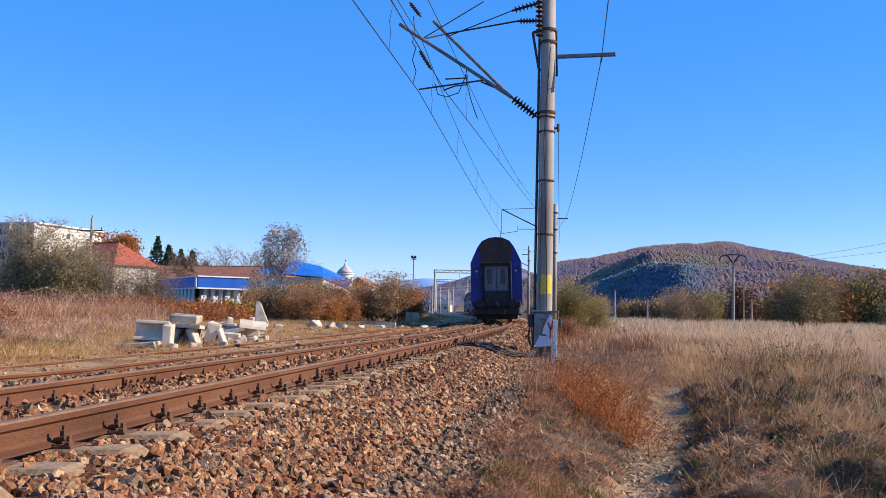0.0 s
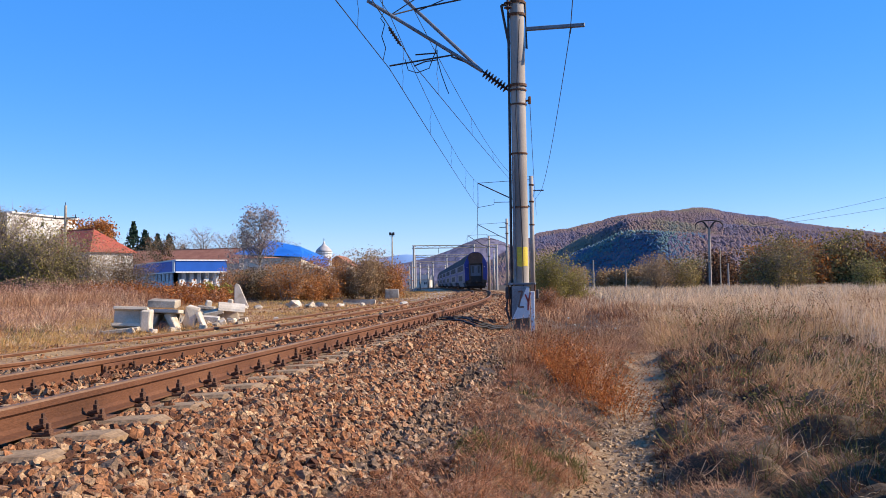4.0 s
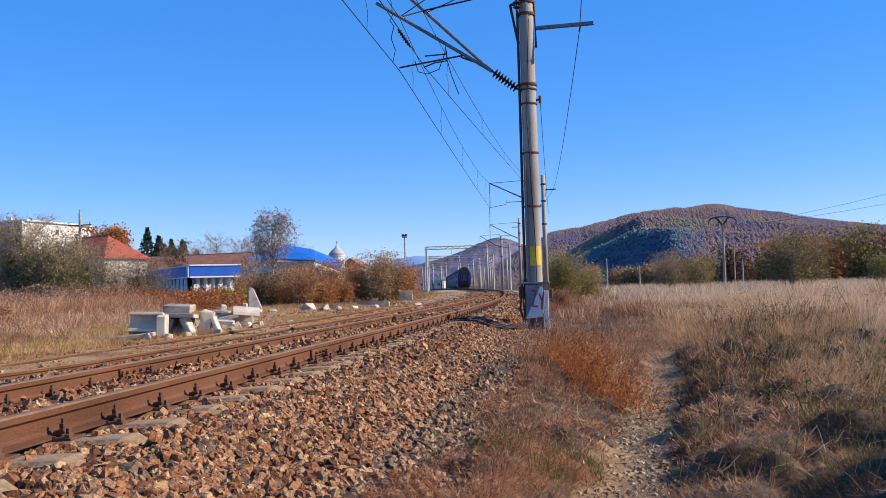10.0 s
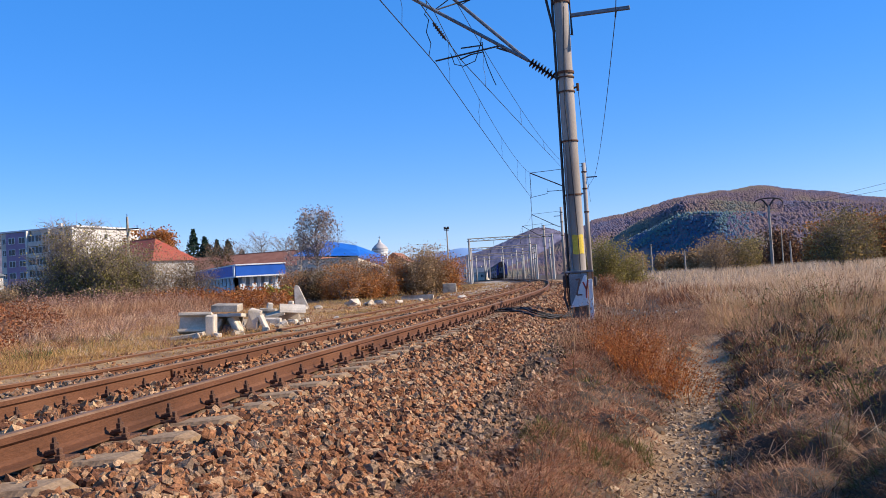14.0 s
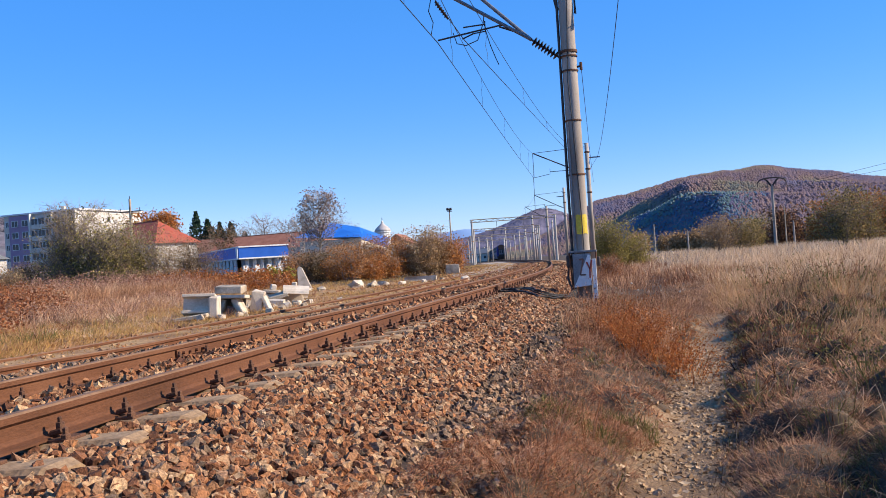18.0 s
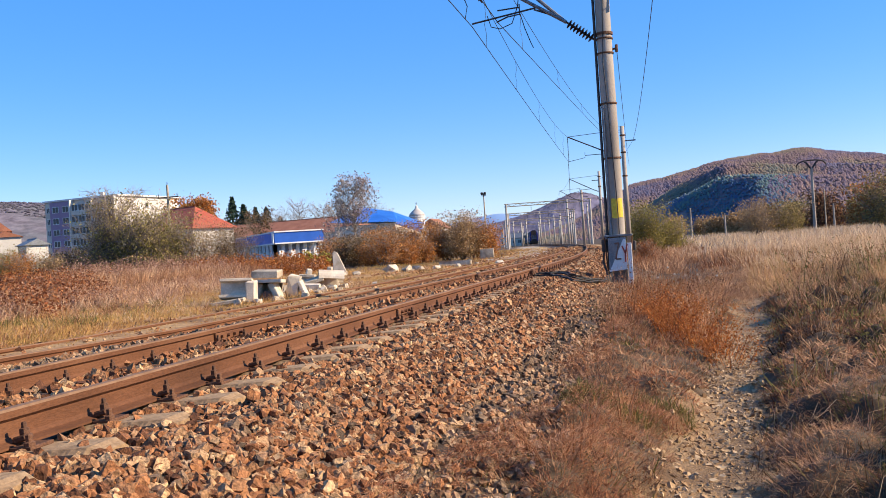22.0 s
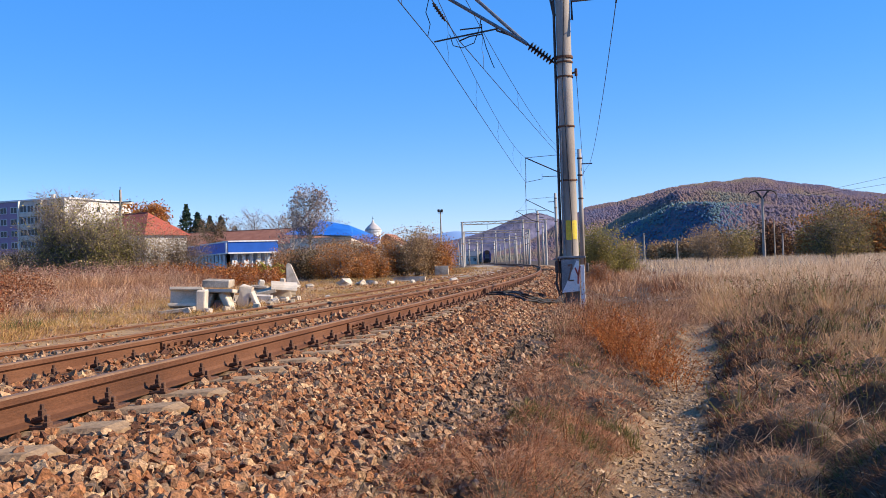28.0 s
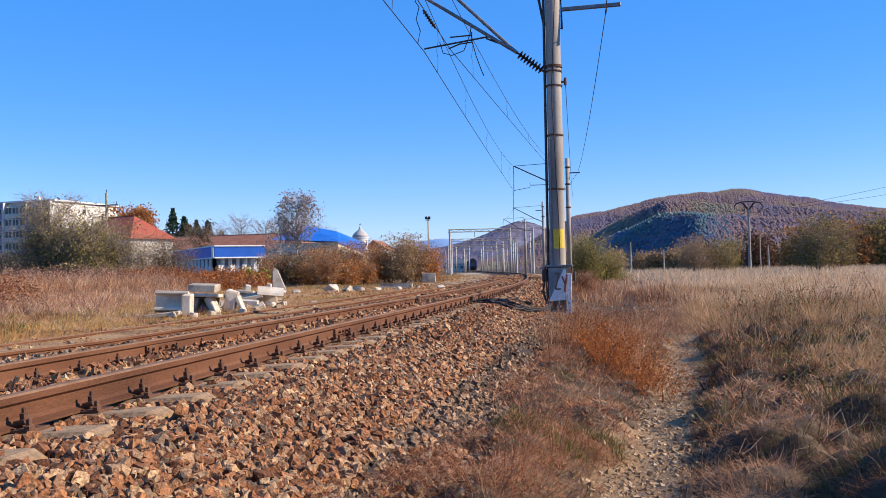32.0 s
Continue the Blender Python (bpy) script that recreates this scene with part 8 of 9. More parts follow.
part("fascia", shift(prism(grown(1.06), 2.75, 3.95), off), M["blue_fascia"], pav, "royal-blue fascia")
part("roof_edge", shift(prism(grown(1.07), 3.95, 4.1), off), M["white_paint"], pav, "white roof edge")
part("soffit", shift(prism(grown(1.065), 2.6, 2.75), off), M["white_paint"], pav)
part("wall", shift(prism(grown(0.90), 0.5, 2.6), off), M["glass_hazy"], pav, "blue-grey glazed wall")
part("sill_wall", shift(prism(grown(0.93), 0.5, 1.75), off), M["white_paint"], pav, "low white wall under the glazing")
for a, b2, n in ((PC, PR, 6), (PL, PC, 11)):
    for i in range(n + 1):
        p = Vector(a).lerp(Vector(b2), i / n)
        p = (Vector((p.x, p.y, 0)) - cc) * 0.97 + cc
        part("column", shift(box_bm((0.34, 0.34, 2.2), (p.x, p.y, 1.55)), off), M["white_paint"], pav, "white column")
part("corner_strip", shift(box_bm((0.2, 0.2, 1.3), (PC[0] + 0.02, PC[1] - 0.62, 3.35)), off), M["white_paint"], pav)
for i in range(4):
    p = Vector(PC).lerp(Vector(PR), (i + 0.5) / 4)
    part("panel", shift(box_bm((0.55, 0.1, 1.3), (p.x, p.y, 1.2), rz=38), off), M["white_paint"], pav)

# blue roofed hall
hall = thing("sports_hall", (-41, 150, float(ground_z(-41, 150))), label="hall with a bright blue sheet metal roof", category="building")
b = bmesh.new()
hg = -hall.location.z
pts = [(-6.8, -8, 6.0 + hg), (5.2, -10, 5.3 + hg), (5.0, 10, 5.3 + hg), (-5.5, 12, 6.0 + hg), (-4.3, 2, 8.7 + hg), (1.8, 0, 7.4 + hg)]
v = [b.verts.new(p) for p in pts]
for fc in ((0, 1, 4), (1, 2, 5, 4), (2, 3, 5), (3, 0, 4, 5), (3, 2, 1, 0)):
    b.faces.new([v[i] for i in fc])
part("roof", b, M["roof_blue"], hall, "bright blue metal roof")
part("wall", prism([(-6.2, -7.3), (4.6, -9.2), (4.4, 9.2), (-5.0, 11.0)], 0, 5.28 + hg), M["plaster_beige"], hall)
b = bmesh.new()
pts = [(5.25, -10, 6.3), (9.8, -12, 4.3), (10.4, -16, 3.4), (6.0, -14, 5.0)]
lo = [b.verts.new((x, y, z + hg - 0.15)) for x, y, z in pts]
hi = [b.verts.new((x, y, z + hg)) for x, y, z in pts]
b.faces.new(lo)
b.faces.new(hi[::-1])
for i in range(4):
    j = (i + 1) % 4
    b.faces.new((lo[j], lo[i], hi[i], hi[j]))
part("lean_to_roof", b, M["roof_blue"], hall, "sloping blue roof of the lower wing")
part("lean_to_wall", prism([(5.3, -10.2), (9.5, -12.2), (10.0, -15.6), (6.1, -13.7)], 0, 3.2 + hg), M["plaster_beige"], hall)
for i in range(4):
    window(hall, -4.6 + 2.6 * i, 2.2, 1.4, 1.4, -7.6 - 0.45 * i)

# church tower
M["cap_grey"] = mat("cap_grey", [(0.36, 0.31, 0.28), (0.52, 0.49, 0.47)], 0.6, rough=0.6, fine=0.2)
ch = thing("church", (-70.8, 291, -0.7), label="white church tower with a bulbous grey and brown cap", category="church")
part("tower", lathe_bm([(2.45, -2), (2.45, 12.0), (2.75, 12.1), (2.75, 12.5)], seg=16), M["white_paint"], ch)
part("dome", lathe_bm([(2.75, 12.5), (2.45, 13.2), (1.7, 14.0), (0.8, 14.7), (0.4, 15.2)], seg=16), M["cap_grey"], ch, smooth=True)
part("lantern", lathe_bm([(0.45, 15.1), (0.4, 15.6), (0.1, 16.1)], seg=8), M["plaster_white"], ch)
part("cross", box_bm((0.7, 0.1, 0.1), (0, 0, 16.5), bm=box_bm((0.1, 0.1, 1.4), (0, 0, 16.4))), M["dark_steel"], ch)
for a in (0, 45, -45, 90):
    b = box_bm((0.6, 0.1, 1.5), (0, -2.42, 10.2))
    bmesh.ops.transform(b, matrix=pose(0, 0, 0, 0, 0, a + 22.5), verts=b.verts)
    part("louvre", b, M["board_dark"], ch)
part("nave", box_bm((9, 14, 10), (3.5, 10, 3)), M["plaster_white"], ch)
b = bmesh.new()
pts = [(-1.6, 2.6, 8), (8.6, 2.6, 8), (8.6, 17.4, 8), (-1.6, 17.4, 8), (3.5, 3, 11.5), (3.5, 17, 11.5)]
v = [b.verts.new(p) for p in pts]
for fc in ((0, 1, 4), (1, 2, 5, 4), (2, 3, 5), (3, 0, 4, 5), (3, 2, 1, 0)):
    b.faces.new([v[i] for i in fc])
part("nave_roof", b, M["roof_brown"], ch)

# poles
pole = thing("power_pole", (-42.8, 82.0, float(ground_z(-42.8, 82))), label="grey concrete power pole with a cross arm", category="pole")
part("shaft", lathe_bm([(0.17, -0.1), (0.11, 8.8)], seg=10), M["weathered_concrete"], pole)
part("cross_arm", box_bm((2.3, 0.1, 0.12), (0, 0, 7.6)), M["dark_steel"], pole)
for x in (-1.0, 0.0, 1.0):
    part("insulator", insulator_bm((x, 0, 7.66 if x else 8.8), (x, 0, 7.95 if x else 9.1), 0.05, 3), M["insulator"], pole)

lampm = thing("yard_light_mast", (-23.2, 147.9, float(ground_z(-23.2, 147.9))), label="tall slim yard light mast with a cluster of floodlights", category="lamp mast")
part("shaft", lathe_bm([(0.16, 0), (0.09, 9.4)], seg=10), M["weathered_concrete"], lampm)
part("platform", box_bm((0.75, 0.6, 0.08), (0, 0, 9.0)), M["dark_steel"], lampm)
for x in (-0.25, 0.25):
    part("floodlight", box_bm((0.36, 0.3, 0.40), (x, -0.2, 9.35), rx=25, bevel=0.03), M["dark_steel"], lampm)

post = thing("line_pole", (22.0, 117, float(ground_z(22, 117))), label="pale concrete line pole with a curved two-arm bracket", category="pole")
pz = -post.location.z + 1.2
part("shaft", lathe_bm([(0.20, 0), (0.14, 6.1 + pz)], seg=10), M["mast_concrete"], post)
part("bracket", tube_bm([(0, 0, 5.9 + pz), (-0.55, 0, 6.7 + pz), (-0.8, 0, 6.9 + pz)], 0.11, bm=tube_bm([(0, 0, 5.9 + pz), (0.55, 0, 6.7 + pz), (0.8, 0, 6.9 + pz)], 0.11)), M["dark_steel"], post)
part("arm", tube_bm([(-1.65, 0, 6.45 + pz), (-1.4, 0, 6.78 + pz), (-0.8, 0, 6.95 + pz), (0, 0, 7.0 + pz), (0.8, 0, 6.95 + pz), (1.4, 0, 6.78 + pz), (1.65, 0, 6.45 + pz)], 0.08), M["dark_steel"], post)
for x in (-1.65, 1.65, -0.45, 0.45):
    part("insulator", insulator_bm((x, 0, 6.45 + pz), (x, 0, 6.0 + pz), 0.1, 4), M["insulator"], post)
small = thing("line_pole", (23.6, 119, float(ground_z(23.6, 119))), label="thin grey stay pole beside a line pole", category="pole")
part("shaft", lathe_bm([(0.09, 0), (0.06, 5.0)], seg=8), M["weathered_concrete"], small)
for x, y, top in ((8.4, 132.3, 3.9), (7.0, 128, 2.3), (25.6, 124.8, 3.0), (13.5, 140, 3.0), (17.2, 125, 2.4)):
    z = float(ground_z(x, y))
    t = thing("line_pole", (x, y, z), label="slim concrete pole in the far field", category="pole", group="field poles")
    part("shaft", lathe_bm([(0.14, -0.05), (0.10, top - z)], seg=8), M["mast_concrete"], t)
    part("cap", box_bm((0.5, 0.1, 0.08), (0, 0, top - z - 0.15)), M["dark_steel"], t)
for dz, end in ((0.0, 15.9), (-0.25, 13.5)):
    wire("power_line", sag((23.65, 117, 7.2 + dz), (30.5, 134.1, 8.5 + dz), 0.1) + sag((30.5, 134.1, 8.5 + dz), (64.4, 137.9, end), 0.5) + sag((64.4, 137.9, end), (120, 141, end + 9), 1.0), 0.02, "power line rising over the field")


# ---- hills ----
def hill(name, prof, y0, depth, material, label, lean=0.0, steps=60, rows=16, rough=0.03):
    """A ridge whose skyline is given by (x, height) pairs."""
    xs = np.linspace(prof[0][0], prof[-1][0], steps * 2)
    hs = np.interp(xs, [p[0] for p in prof], [p[1] for p in prof])
    ker = np.hanning(9)
    hs = np.convolve(np.pad(hs, 4, mode="edge"), ker / ker.sum(), mode="valid")
    V = []
    for j in range(rows * 2 + 1):
        f = (j - rows) / rows
        y = y0 + f * depth
        bump_ = np.cos(f * np.pi / 2) ** 1.15
        V.append(np.stack([xs, y + 0 * xs + lean * xs, hs * bump_ * (1 + rough * wob(xs, y + 0 * xs, 0.02, 9) * (1 - bump_)) + 13 * wob(xs, y + 0 * xs, 0.017, 8) * bump_ * (1 - bump_) * 4 - 4], -1))
    V = np.concatenate(V)
    n = steps * 2
    i, j = np.meshgrid(np.arange(n - 1), np.arange(rows * 2))
    a = (j * n + i).ravel()
    ob = new(name, np_mesh(name, V, np.stack([a, a + 1, a + n + 1, a + n], -1), M[material], smooth=True))
    tagged(ob, label, "hill", kind="structure")
    return V.reshape(rows * 2 + 1, n, 3)


def forest(name, grid, n, material, label, seed, size, keep=None, squash=1.0):
    rng = np.random.default_rng(seed)
    R, C, _ = grid.shape
    i, j = rng.uniform(0, R * 0.62, n), rng.uniform(0, C - 1.001, n)
    i = np.clip(i, 0, R - 1.001)
    i0, j0 = i.astype(int), j.astype(int)
    fi, fj = (i - i0)[:, None], (j - j0)[:, None]
    P = (grid[i0, j0] * (1 - fi) + grid[i0 + 1, j0] * fi) * (1 - fj) + (grid[i0, j0 + 1] * (1 - fi) + grid[i0 + 1, j0 + 1] * fi) * fj
    if keep is not None:
        P = P[keep(P)]
    s = size * rng.uniform(0.6, 1.35, len(P))
    P = P + np.stack([0 * s, 0 * s, s * 0.12 * squash], -1)
    V = np.stack(CROWNS)[rng.integers(0, len(CROWNS), len(P))] * s[:, None, None] * np.array([1.2, 1.2, 0.42 * squash]) + P[:, None, :]
    F = (CROWN_F[None] + (np.arange(len(P)) * V.shape[1])[:, None, None]).reshape(-1, 3)
    return tagged(new(name, np_mesh(name, V.reshape(-1, 3), F, M[material], smooth=True)), label, "woods", kind="stuff")


def skyline(x):
    z = np.interp(x, [-260, -160, -100, -60, -20, 10, 45, 95, 130, 160, 185, 204, 218, 232, 252, 275, 300, 330, 385, 436, 520, 640, 760],
                  [0, 10, 28, 52, 74, 79, 85, 97, 100, 102.5, 104.5, 106.5, 106, 102, 99, 96, 93, 87, 79, 72, 60, 40, 15])
    return z + 1.3 * wob(x, 0 * x, 0.16, 12) + 0.8 * wob(x, 0 * x, 0.45, 13)


def ridge(x, y, ys, xs, zs, left, right):
    """A spur whose crest climbs along y, with its own steepness to either side."""
    xc, zc = np.interp(y, ys, xs), np.interp(y, ys, zs)
    zc = zc - 0.55 * np.maximum(ys[0] - y, 0) - 0.5 * np.maximum(y - ys[-1], 0)
    return zc - left * np.maximum(xc - x, 0) - right * np.maximum(x - xc, 0)


SPUR = ([875, 890, 910, 930, 955, 980], [100, 85, 70, 56, 38, 19], [50, 53, 54, 48, 40, 32])
GULLY = ([1025, 1040, 1060, 1085, 1110], [84, 67, 49, 28, 8], [73, 69, 62, 52, 42])


def wooded(x, y):
    """Height of the wooded hill, and which of its three forms lies on top."""
    f = (y - 1320 - 0.12 * x) / np.where(y < 1320 + 0.12 * x, 240, 420)
    main = skyline(x) * np.clip(np.cos(np.clip(f, -1, 1) * np.pi / 2), 0, 1) ** 1.15
    z = np.stack([main, ridge(x, y, *SPUR, 0.62, 0.10), ridge(x, y, *GULLY, 0.62, 0.08)])
    return z.max(0) + 2.0 * wob(x, y, 0.05, 8) - 4, z.argmax(0)


hx, hy = np.meshgrid(np.linspace(-260, 760, 230), np.linspace(800, 1740, 107))
hz, _ = wooded(hx, hy)
hi_, hj = np.meshgrid(np.arange(229), np.arange(106))
q0 = (hj * 230 + hi_).ravel()
tagged(new("backdrop_hill", np_mesh("backdrop_hill", np.stack([hx, hy, np.maximum(hz, -4)], -1).reshape(-1, 3), np.stack([q0, q0 + 1, q0 + 231, q0 + 230], -1), M["hill_soil_haze"], smooth=True)), "broad wooded hill in autumn colours tinted with haze", "hill", kind="structure")


def crowns(name, n, material, label, seed, size, tall, keep):
    """Single tree crowns over the hill where keep says so."""
    r = np.random.default_rng(seed)
    x, y = r.uniform(-140, 500, n), r.uniform(810, 1350, n)
    z, top = wooded(x, y)
    m = keep(x, y, z, top) & (z > -2)
    P = np.stack([x, y, z], -1)[m]
    k = size * r.uniform(0.6, 1.35, len(P))
    P[:, 2] += k * 0.25 * tall
    V = np.stack(CROWNS)[r.integers(0, len(CROWNS), len(P))] * k[:, None, None] * np.array([1.0, 1.0, 0.75 * tall]) + P[:, None, :]
    F = (CROWN_F[None] + (np.arange(len(P)) * V.shape[1])[:, None, None]).reshape(-1, 3)
    return tagged(new(name, np_mesh(name, V.reshape(-1, 3), F, M[material], smooth=True)), label, "woods", kind="stuff")


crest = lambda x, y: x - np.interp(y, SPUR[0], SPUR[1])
crowns("hill_woods", 110000, "wood_hill_haze", "autumn crowns of the hill's beech woods, tinted with haze", 407, 1.55, 1.7, lambda x, y, z, top: (top != 1) | (crest(x, y) > 25 + 30 * wob(x, y, 0.05, 21)))
crowns("hill_woods", 80000, "wood_green_haze", "conifers of the lower spur tinted blue for haze and shade", 404, 1.35, 2.0, lambda x, y, z, top: (top == 1) & (crest(x, y) < 45 + 30 * wob(x, y, 0.05, 21)))
crowns("hill_woods", 30000, "wood_crest_sunlit", "yellow-green trees along the spur's crest, paled as if sunlit", 408, 1.6, 1.5, lambda x, y, z, top: (top == 1) & (crest(x, y) > -3) & (crest(x, y) < 5) & (y > 895))
far = hill("backdrop_hill", [(-900, 20), (-600, 40), (-420, 38), (-289, 49), (-234, 62), (-200, 74), (-160, 92), (-132, 101), (-110, 95), (-91, 86), (-26, 62), (60, 40), (160, 20)], 1850, 380, "hill_far_haze", "bare hill beyond the station, paled with haze blue")
forest("hill_woods", far[12:20], 2500, "wood_far_haze", "thin haze-tinted woods on the far hill's crest", 405, 2.0)
west = hill("backdrop_hill", [(-1300, 60), (-900, 90), (-700, 84), (-610, 80), (-566, 72), (-480, 55), (-380, 30), (-300, 8)], 820, 260, "meadow_slope_haze", "hillside above the village in a haze-blue tint", 0.0)
forest("hill_woods", west[11:20], 6000, "wood_slope_haze", "thin autumn woods on the hillside, tinted with haze", 406, 1.5, squash=1.4)
hill("backdrop_mountain", [(-1500, 10), (-900, 40), (-650, 85), (-480, 110), (-380, 95), (-200, 60), (0, 30)], 3000, 150, "mountain", "far mountain ridge coloured in haze blue")
for i in range(14):
    x, y = -470 - 9 * i + RNG.uniform(-5, 5), 640 + RNG.uniform(-30, 40)
    gabled("house", x, y, RNG.uniform(-30, 30), 10, 8, 4, 3, "plaster_white", ["roof_red", "roof_brown"][i % 2], "small white village house on the hillside", False, 2)


# ---- train ----
SEC = [(-1.38, 0.95), (-1.41, 1.2), (-1.41, 3.30), (-1.28, 3.62), (-1.0, 4.20), (-0.76, 4.52), (-0.38, 4.70), (0, 4.74)]
SEC = SEC + [(-a, b) for a, b in SEC[-2::-1]]
LCAR = 26.4


def loft(sec, y0, y1, bm=None, caps=True):
    b = bmesh.new()
    lo = [b.verts.new((x, y0, z)) for x, z in sec]
    hi = [b.verts.new((x, y1, z)) for x, z in sec]
    n = len(sec)
    for i in range(n):
        j = (i + 1) % n
        b.faces.new((lo[i], hi[i], hi[j], lo[j]))
    if caps:
        b.faces.new(lo)
        b.faces.new(hi[::-1])
    return merge(bm, b)


def coach(last):
    c = thing("railway_coach", label="double-deck railway coach with blue ends and grey sides", category="railway coach", group="train coaches")
    low = [p for p in SEC if p[1] <= 3.35]
    part("body", loft([(-1.38, 0.95), (-1.41, 1.2), (-1.41, 3.30), (1.41, 3.30), (1.41, 1.2), (1.38, 0.95)], 0.32, LCAR - 0.3), M["train_grey"], c, "grey coach sides")
    part("roof", loft([p for p in SEC if p[1] >= 3.29], 0.30, LCAR - 0.3), M["train_roof"], c, "grimy dark roof")
    part("skirt", loft([(-1.25, 0.42), (-1.38, 0.97), (1.38, 0.97), (1.25, 0.42)], 6.2, LCAR - 6.2), M["train_grey"], c, "grey well between the bogies")
    for e, s in ((0.0, 1), (LCAR, -1)):
        w = 0.78
        for side in (-1, 1):
            b = loft([(side * w, 0.95), (side * 1.38, 0.95), (side * 1.41, 1.2), (side * 1.41, 3.30), (side * w, 3.30)][:: side], e + 0.02 * s if s > 0 else e - 0.33, e + 0.33 if s > 0 else e - 0.02)
            part("end_wall", b, M["train_blue"], c, "dark blue end wall")
        part("end_cap", loft([p for p in SEC if p[1] >= 3.29], min(e + 0.0, e + 0.32 * s), max(e, e + 0.32 * s)), M["train_blue"], c, "dark blue upper end wall")
        part("upper_panel", loft([(-0.80, 3.36), (0.80, 3.36), (0.94, 4.10), (0.72, 4.48), (0.36, 4.66), (-0.36, 4.66), (-0.72, 4.48), (-0.94, 4.10)][::-1], min(e - 0.03 * s, e + 0.02 * s), max(e - 0.03 * s, e + 0.02 * s)), M["train_panel"], c, "grimy brown upper end panel")
        part("end_apron", box_bm((2.3, 0.22, 0.62), (0, e + 0.75 * s, 0.50), bevel=0.03), M["train_black"], c, "black apron behind the buffers")
        for side in (-1, 1):
            b = box_bm((0.46, 0.04, 0.30), (side * 1.12, e - 0.0 * s, 3.16))
            bmesh.ops.bevel(b, geom=b.edges[:], offset=0.01, segments=1, affect="EDGES")
            part("gusset", b, M["train_blue"], c)
            part("buffer_beam", box_bm((0.62, 0.34, 0.36), (side * 1.02, e + 0.10 * s, 1.02), bevel=0.05), M["train_black"], c, "black buffer housing")
            bf = part("buffer", lathe_bm([(0.09, 0), (0.09, 0.32), (0.23, 0.36), (0.23, 0.40)], m=Matrix.Translation((side * 0.88, e, 1.05)) @ pose(0, 0, 0, 90 * s, 0, 0), seg=14), M["train_black"], c, "round black buffer")
            part("gangway_post", box_bm((0.11, 0.30, 2.05), (side * 0.80, e - 0.06 * s, 2.25), bevel=0.03), M["train_black"], c, "black rubber gangway post")
            d = part("gangway_door", box_bm((0.66, 0.05, 1.38), (side * 0.34, e + 0.10 * s, 2.42), bevel=0.01), M["door_grey"], c, "pale grey gangway door leaf")
            part("door_window", box_bm((0.24, 0.02, 0.85), (side * 0.36, e + 0.065 * s, 2.55), bevel=0.005), M["glass_dark"], d)
            part("tail_mark", box_bm((0.09, 0.02, 0.09), (side * 1.08, e + 0.005 * s, 2.85), rz=0, ry=45), M["sign_grey"], c)
        part("underframe", box_bm((2.5, 2.4, 0.55), (0, e + 1.25 * s, 0.70), bevel=0.05), M["train_black"], c, "black underframe")
        part("step", box_bm((2.7, 0.5, 0.10), (0, e + 0.9 * s, 0.42)), M["train_black"], c)
        part("gangway_top", box_bm((1.7, 0.30, 0.11), (0, e - 0.06 * s, 3.29), bevel=0.03), M["train_black"], c)
        part("gangway_plate", box_bm((1.5, 0.14, 0.85), (0, e - 0.04 * s, 1.32), bevel=0.03), M["train_black"], c, "black folded gangway bridge")
        part("coupler", box_bm((0.18, 0.5, 0.22), (0, e - 0.15 * s, 1.0), bevel=0.03), M["train_black"], c)
        for side in (-0.45, 0.45):
            part("hose", tube_bm([(side, e, 0.95), (side, e - 0.15 * s, 0.7), (side * 0.8, e - 0.1 * s, 0.45)], 0.035), M["train_black"], c)
    part("tail_lamp", lathe_bm([(0.06, 0), (0.055, 0.03)], m=Matrix.Translation((0.04, -0.06, 0.98)) @ pose(0, 0, 0, 90, 0, 0), seg=12), M["lamp_white"], c, "small pale end lamp")
    for side in (-1, 1):
        for row, n in ((1.55, 9), (2.85, 11)):
            y0, y1 = (7.0, LCAR - 7.0) if row < 2 else (4.2, LCAR - 4.2)
            for i in range(n):
                y = y0 + (y1 - y0) * (i + 0.5) / n
                part("window", box_bm((0.05, 1.25, 0.72), (side * 1.40, y, row), bevel=0.015), M["coach_glass"], c)
        for y in (2.6, LCAR - 2.6):
            part("side_door", box_bm((0.05, 1.3, 1.95), (side * 1.40, y, 2.05), bevel=0.015), M["train_blue"], c, "blue entrance door")
        part("stripe", box_bm((0.03, LCAR - 1.0, 0.22), (side * 1.405, LCAR / 2, 2.22)), M["train_blue"], c, "blue side stripe")
    for y in (3.4, LCAR - 3.4):
        bg_ = part("bogie", box_bm((2.1, 3.2, 0.34), (0, y, 0.62), bevel=0.06), M["train_black"], c, "black bogie frame")
        for dy in (-1.25, 1.25):
            for side in (-0.7525, 0.7525):
                part("wheel", lathe_bm([(0.2, -0.07), (0.46, -0.07), (0.46, 0.055), (0.49, 0.07), (0.2, 0.07)], m=Matrix.Translation((side, y + dy, 0.46)) @ pose(0, 0, 0, 0, -90 if side > 0 else 90, 0), seg=20), M["dark_iron"], bg_)
            part("axle", rod_bm((-0.75, y + dy, 0.46), (0.75, y + dy, 0.46), 0.08), M["dark_iron"], bg_)
            for side in (-1.0, 1.0):
                part("axle_box", box_bm((0.22, 0.3, 0.32), (side, y + dy, 0.5), bevel=0.04), M["train_black"], bg_)
    return c


first = coach(True)
COACHES = [first] + [copy_thing(first, Matrix()) for _ in range(5)]

RUN_T = [0, 1, 2, 3, 4.5, 6, 9, 13, 19, 25, 32]
RUN_S = [51.0, 68.0, 83.5, 99.0, 123, 147, 191, 240, 287, 322, 350]


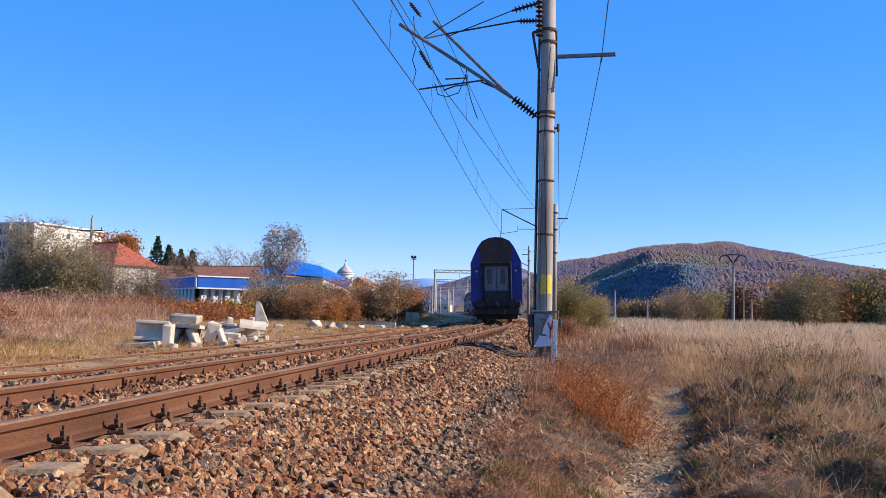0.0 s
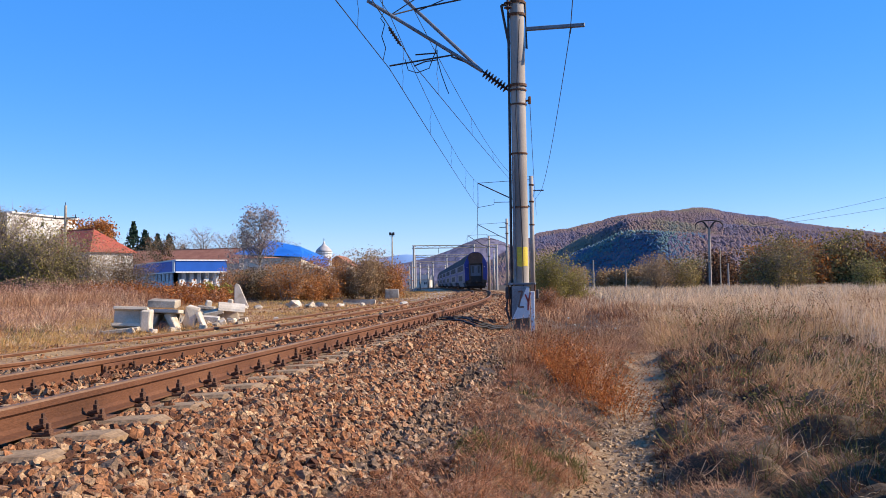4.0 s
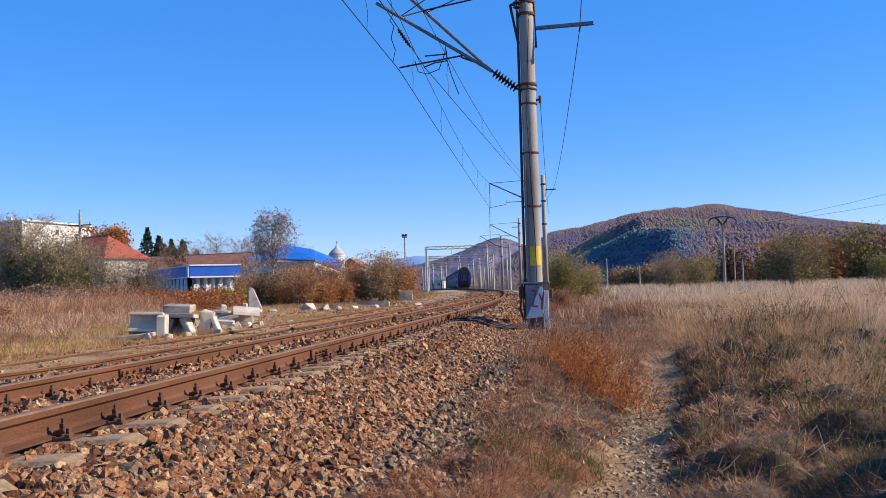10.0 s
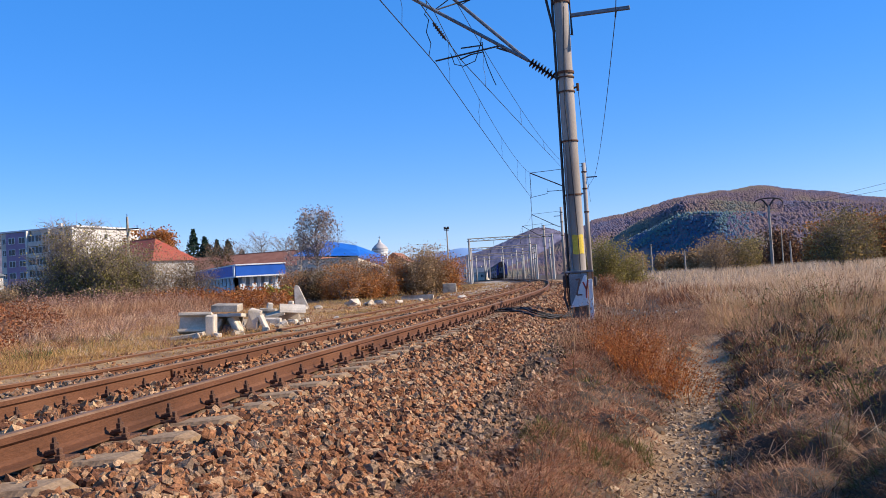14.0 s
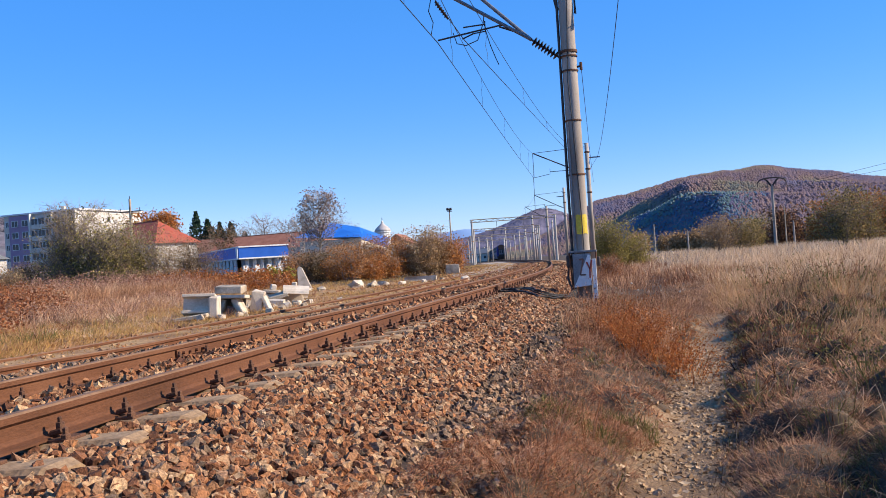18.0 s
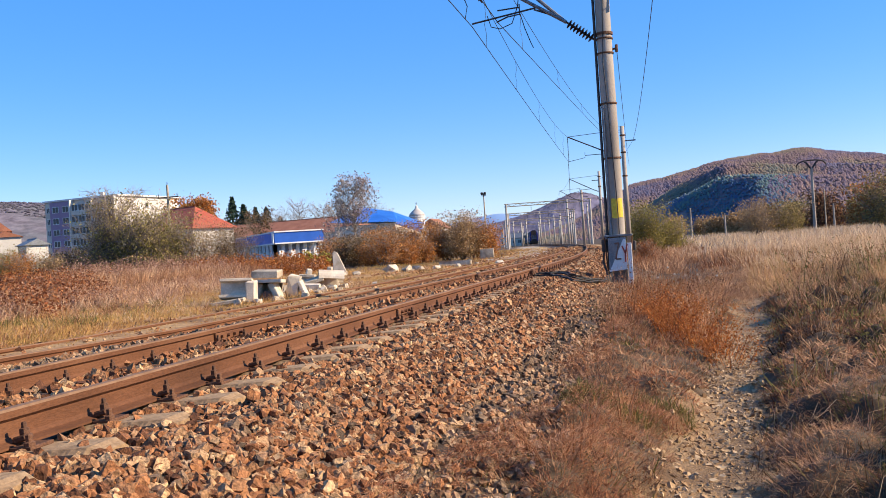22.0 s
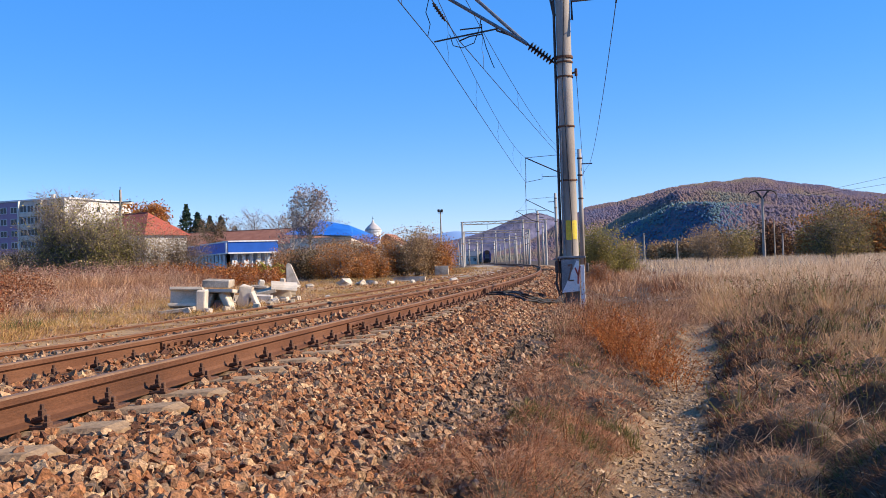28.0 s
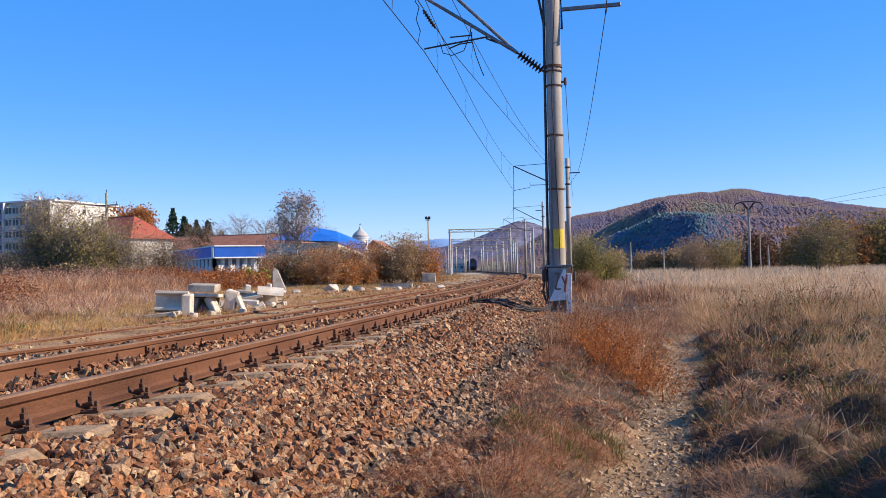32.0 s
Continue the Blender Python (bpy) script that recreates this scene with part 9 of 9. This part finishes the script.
def motions():
    """The train runs away along the curve and slows down."""
    def gone(t):
        return float(np.interp(t, FINE, DIST))

    FINE = np.linspace(0, 32, 321)
    raw = np.interp(FINE, RUN_T, RUN_S)
    v = np.gradient(raw, FINE)
    ker = np.hanning(31)
    v = np.convolve(np.pad(v, 15, mode="edge"), ker / ker.sum(), mode="valid")
    DIST = RUN_S[0] + np.concatenate([[0], np.cumsum((v[1:] + v[:-1]) / 2 * 0.1)])
    times = [0.5 * i for i in range(29)] + [15.0 + i for i in range(18)]
    for n, c in enumerate(COACHES):
        rows = []
        for t in times:
            s = gone(t) + n * (LCAR + 0.75)
            a, b = Vector(on_track(s + 3.4, 0, 0)), Vector(on_track(s + LCAR - 3.4, 0, 0))
            d = (b - a).normalized()
            lean = math.atan(CANT / GAUGE * float(np.interp(s, [0, 90, 150], [1, 1, 0])))
            h = math.degrees(math.atan2(-d.x, d.y))
            m = Matrix.Translation(a - d * 3.4) @ pose(0, 0, 0, 0, 0, h) @ pose(0, 0, 0, 0, -math.degrees(lean), 0)
            rows.append((t, m))
        walk(c, rows)


# ---- single stones of the ballast, nearest the path ----
STONE_ME = [mesh_of("stone", v, f.tolist(), M["stone_piece"]) for v, f in zip(ROCKS, ROCK_F)]
r = np.random.default_rng(77)
for i in range(300):
    y = r.uniform(2.6, 6.4)
    x = float(centre_x(y)) + r.uniform(1.3, 2.6)
    k = r.uniform(0.022, 0.043)
    o = attach("stone", STONE_ME[i % len(STONE_ME)], bed)
    o.matrix_local = Matrix.LocRotScale((x, y, float(ground_z(x, y)) + 0.022), Euler(tuple(r.uniform(0, 6.28, 3))), (k, k, k))


motions()
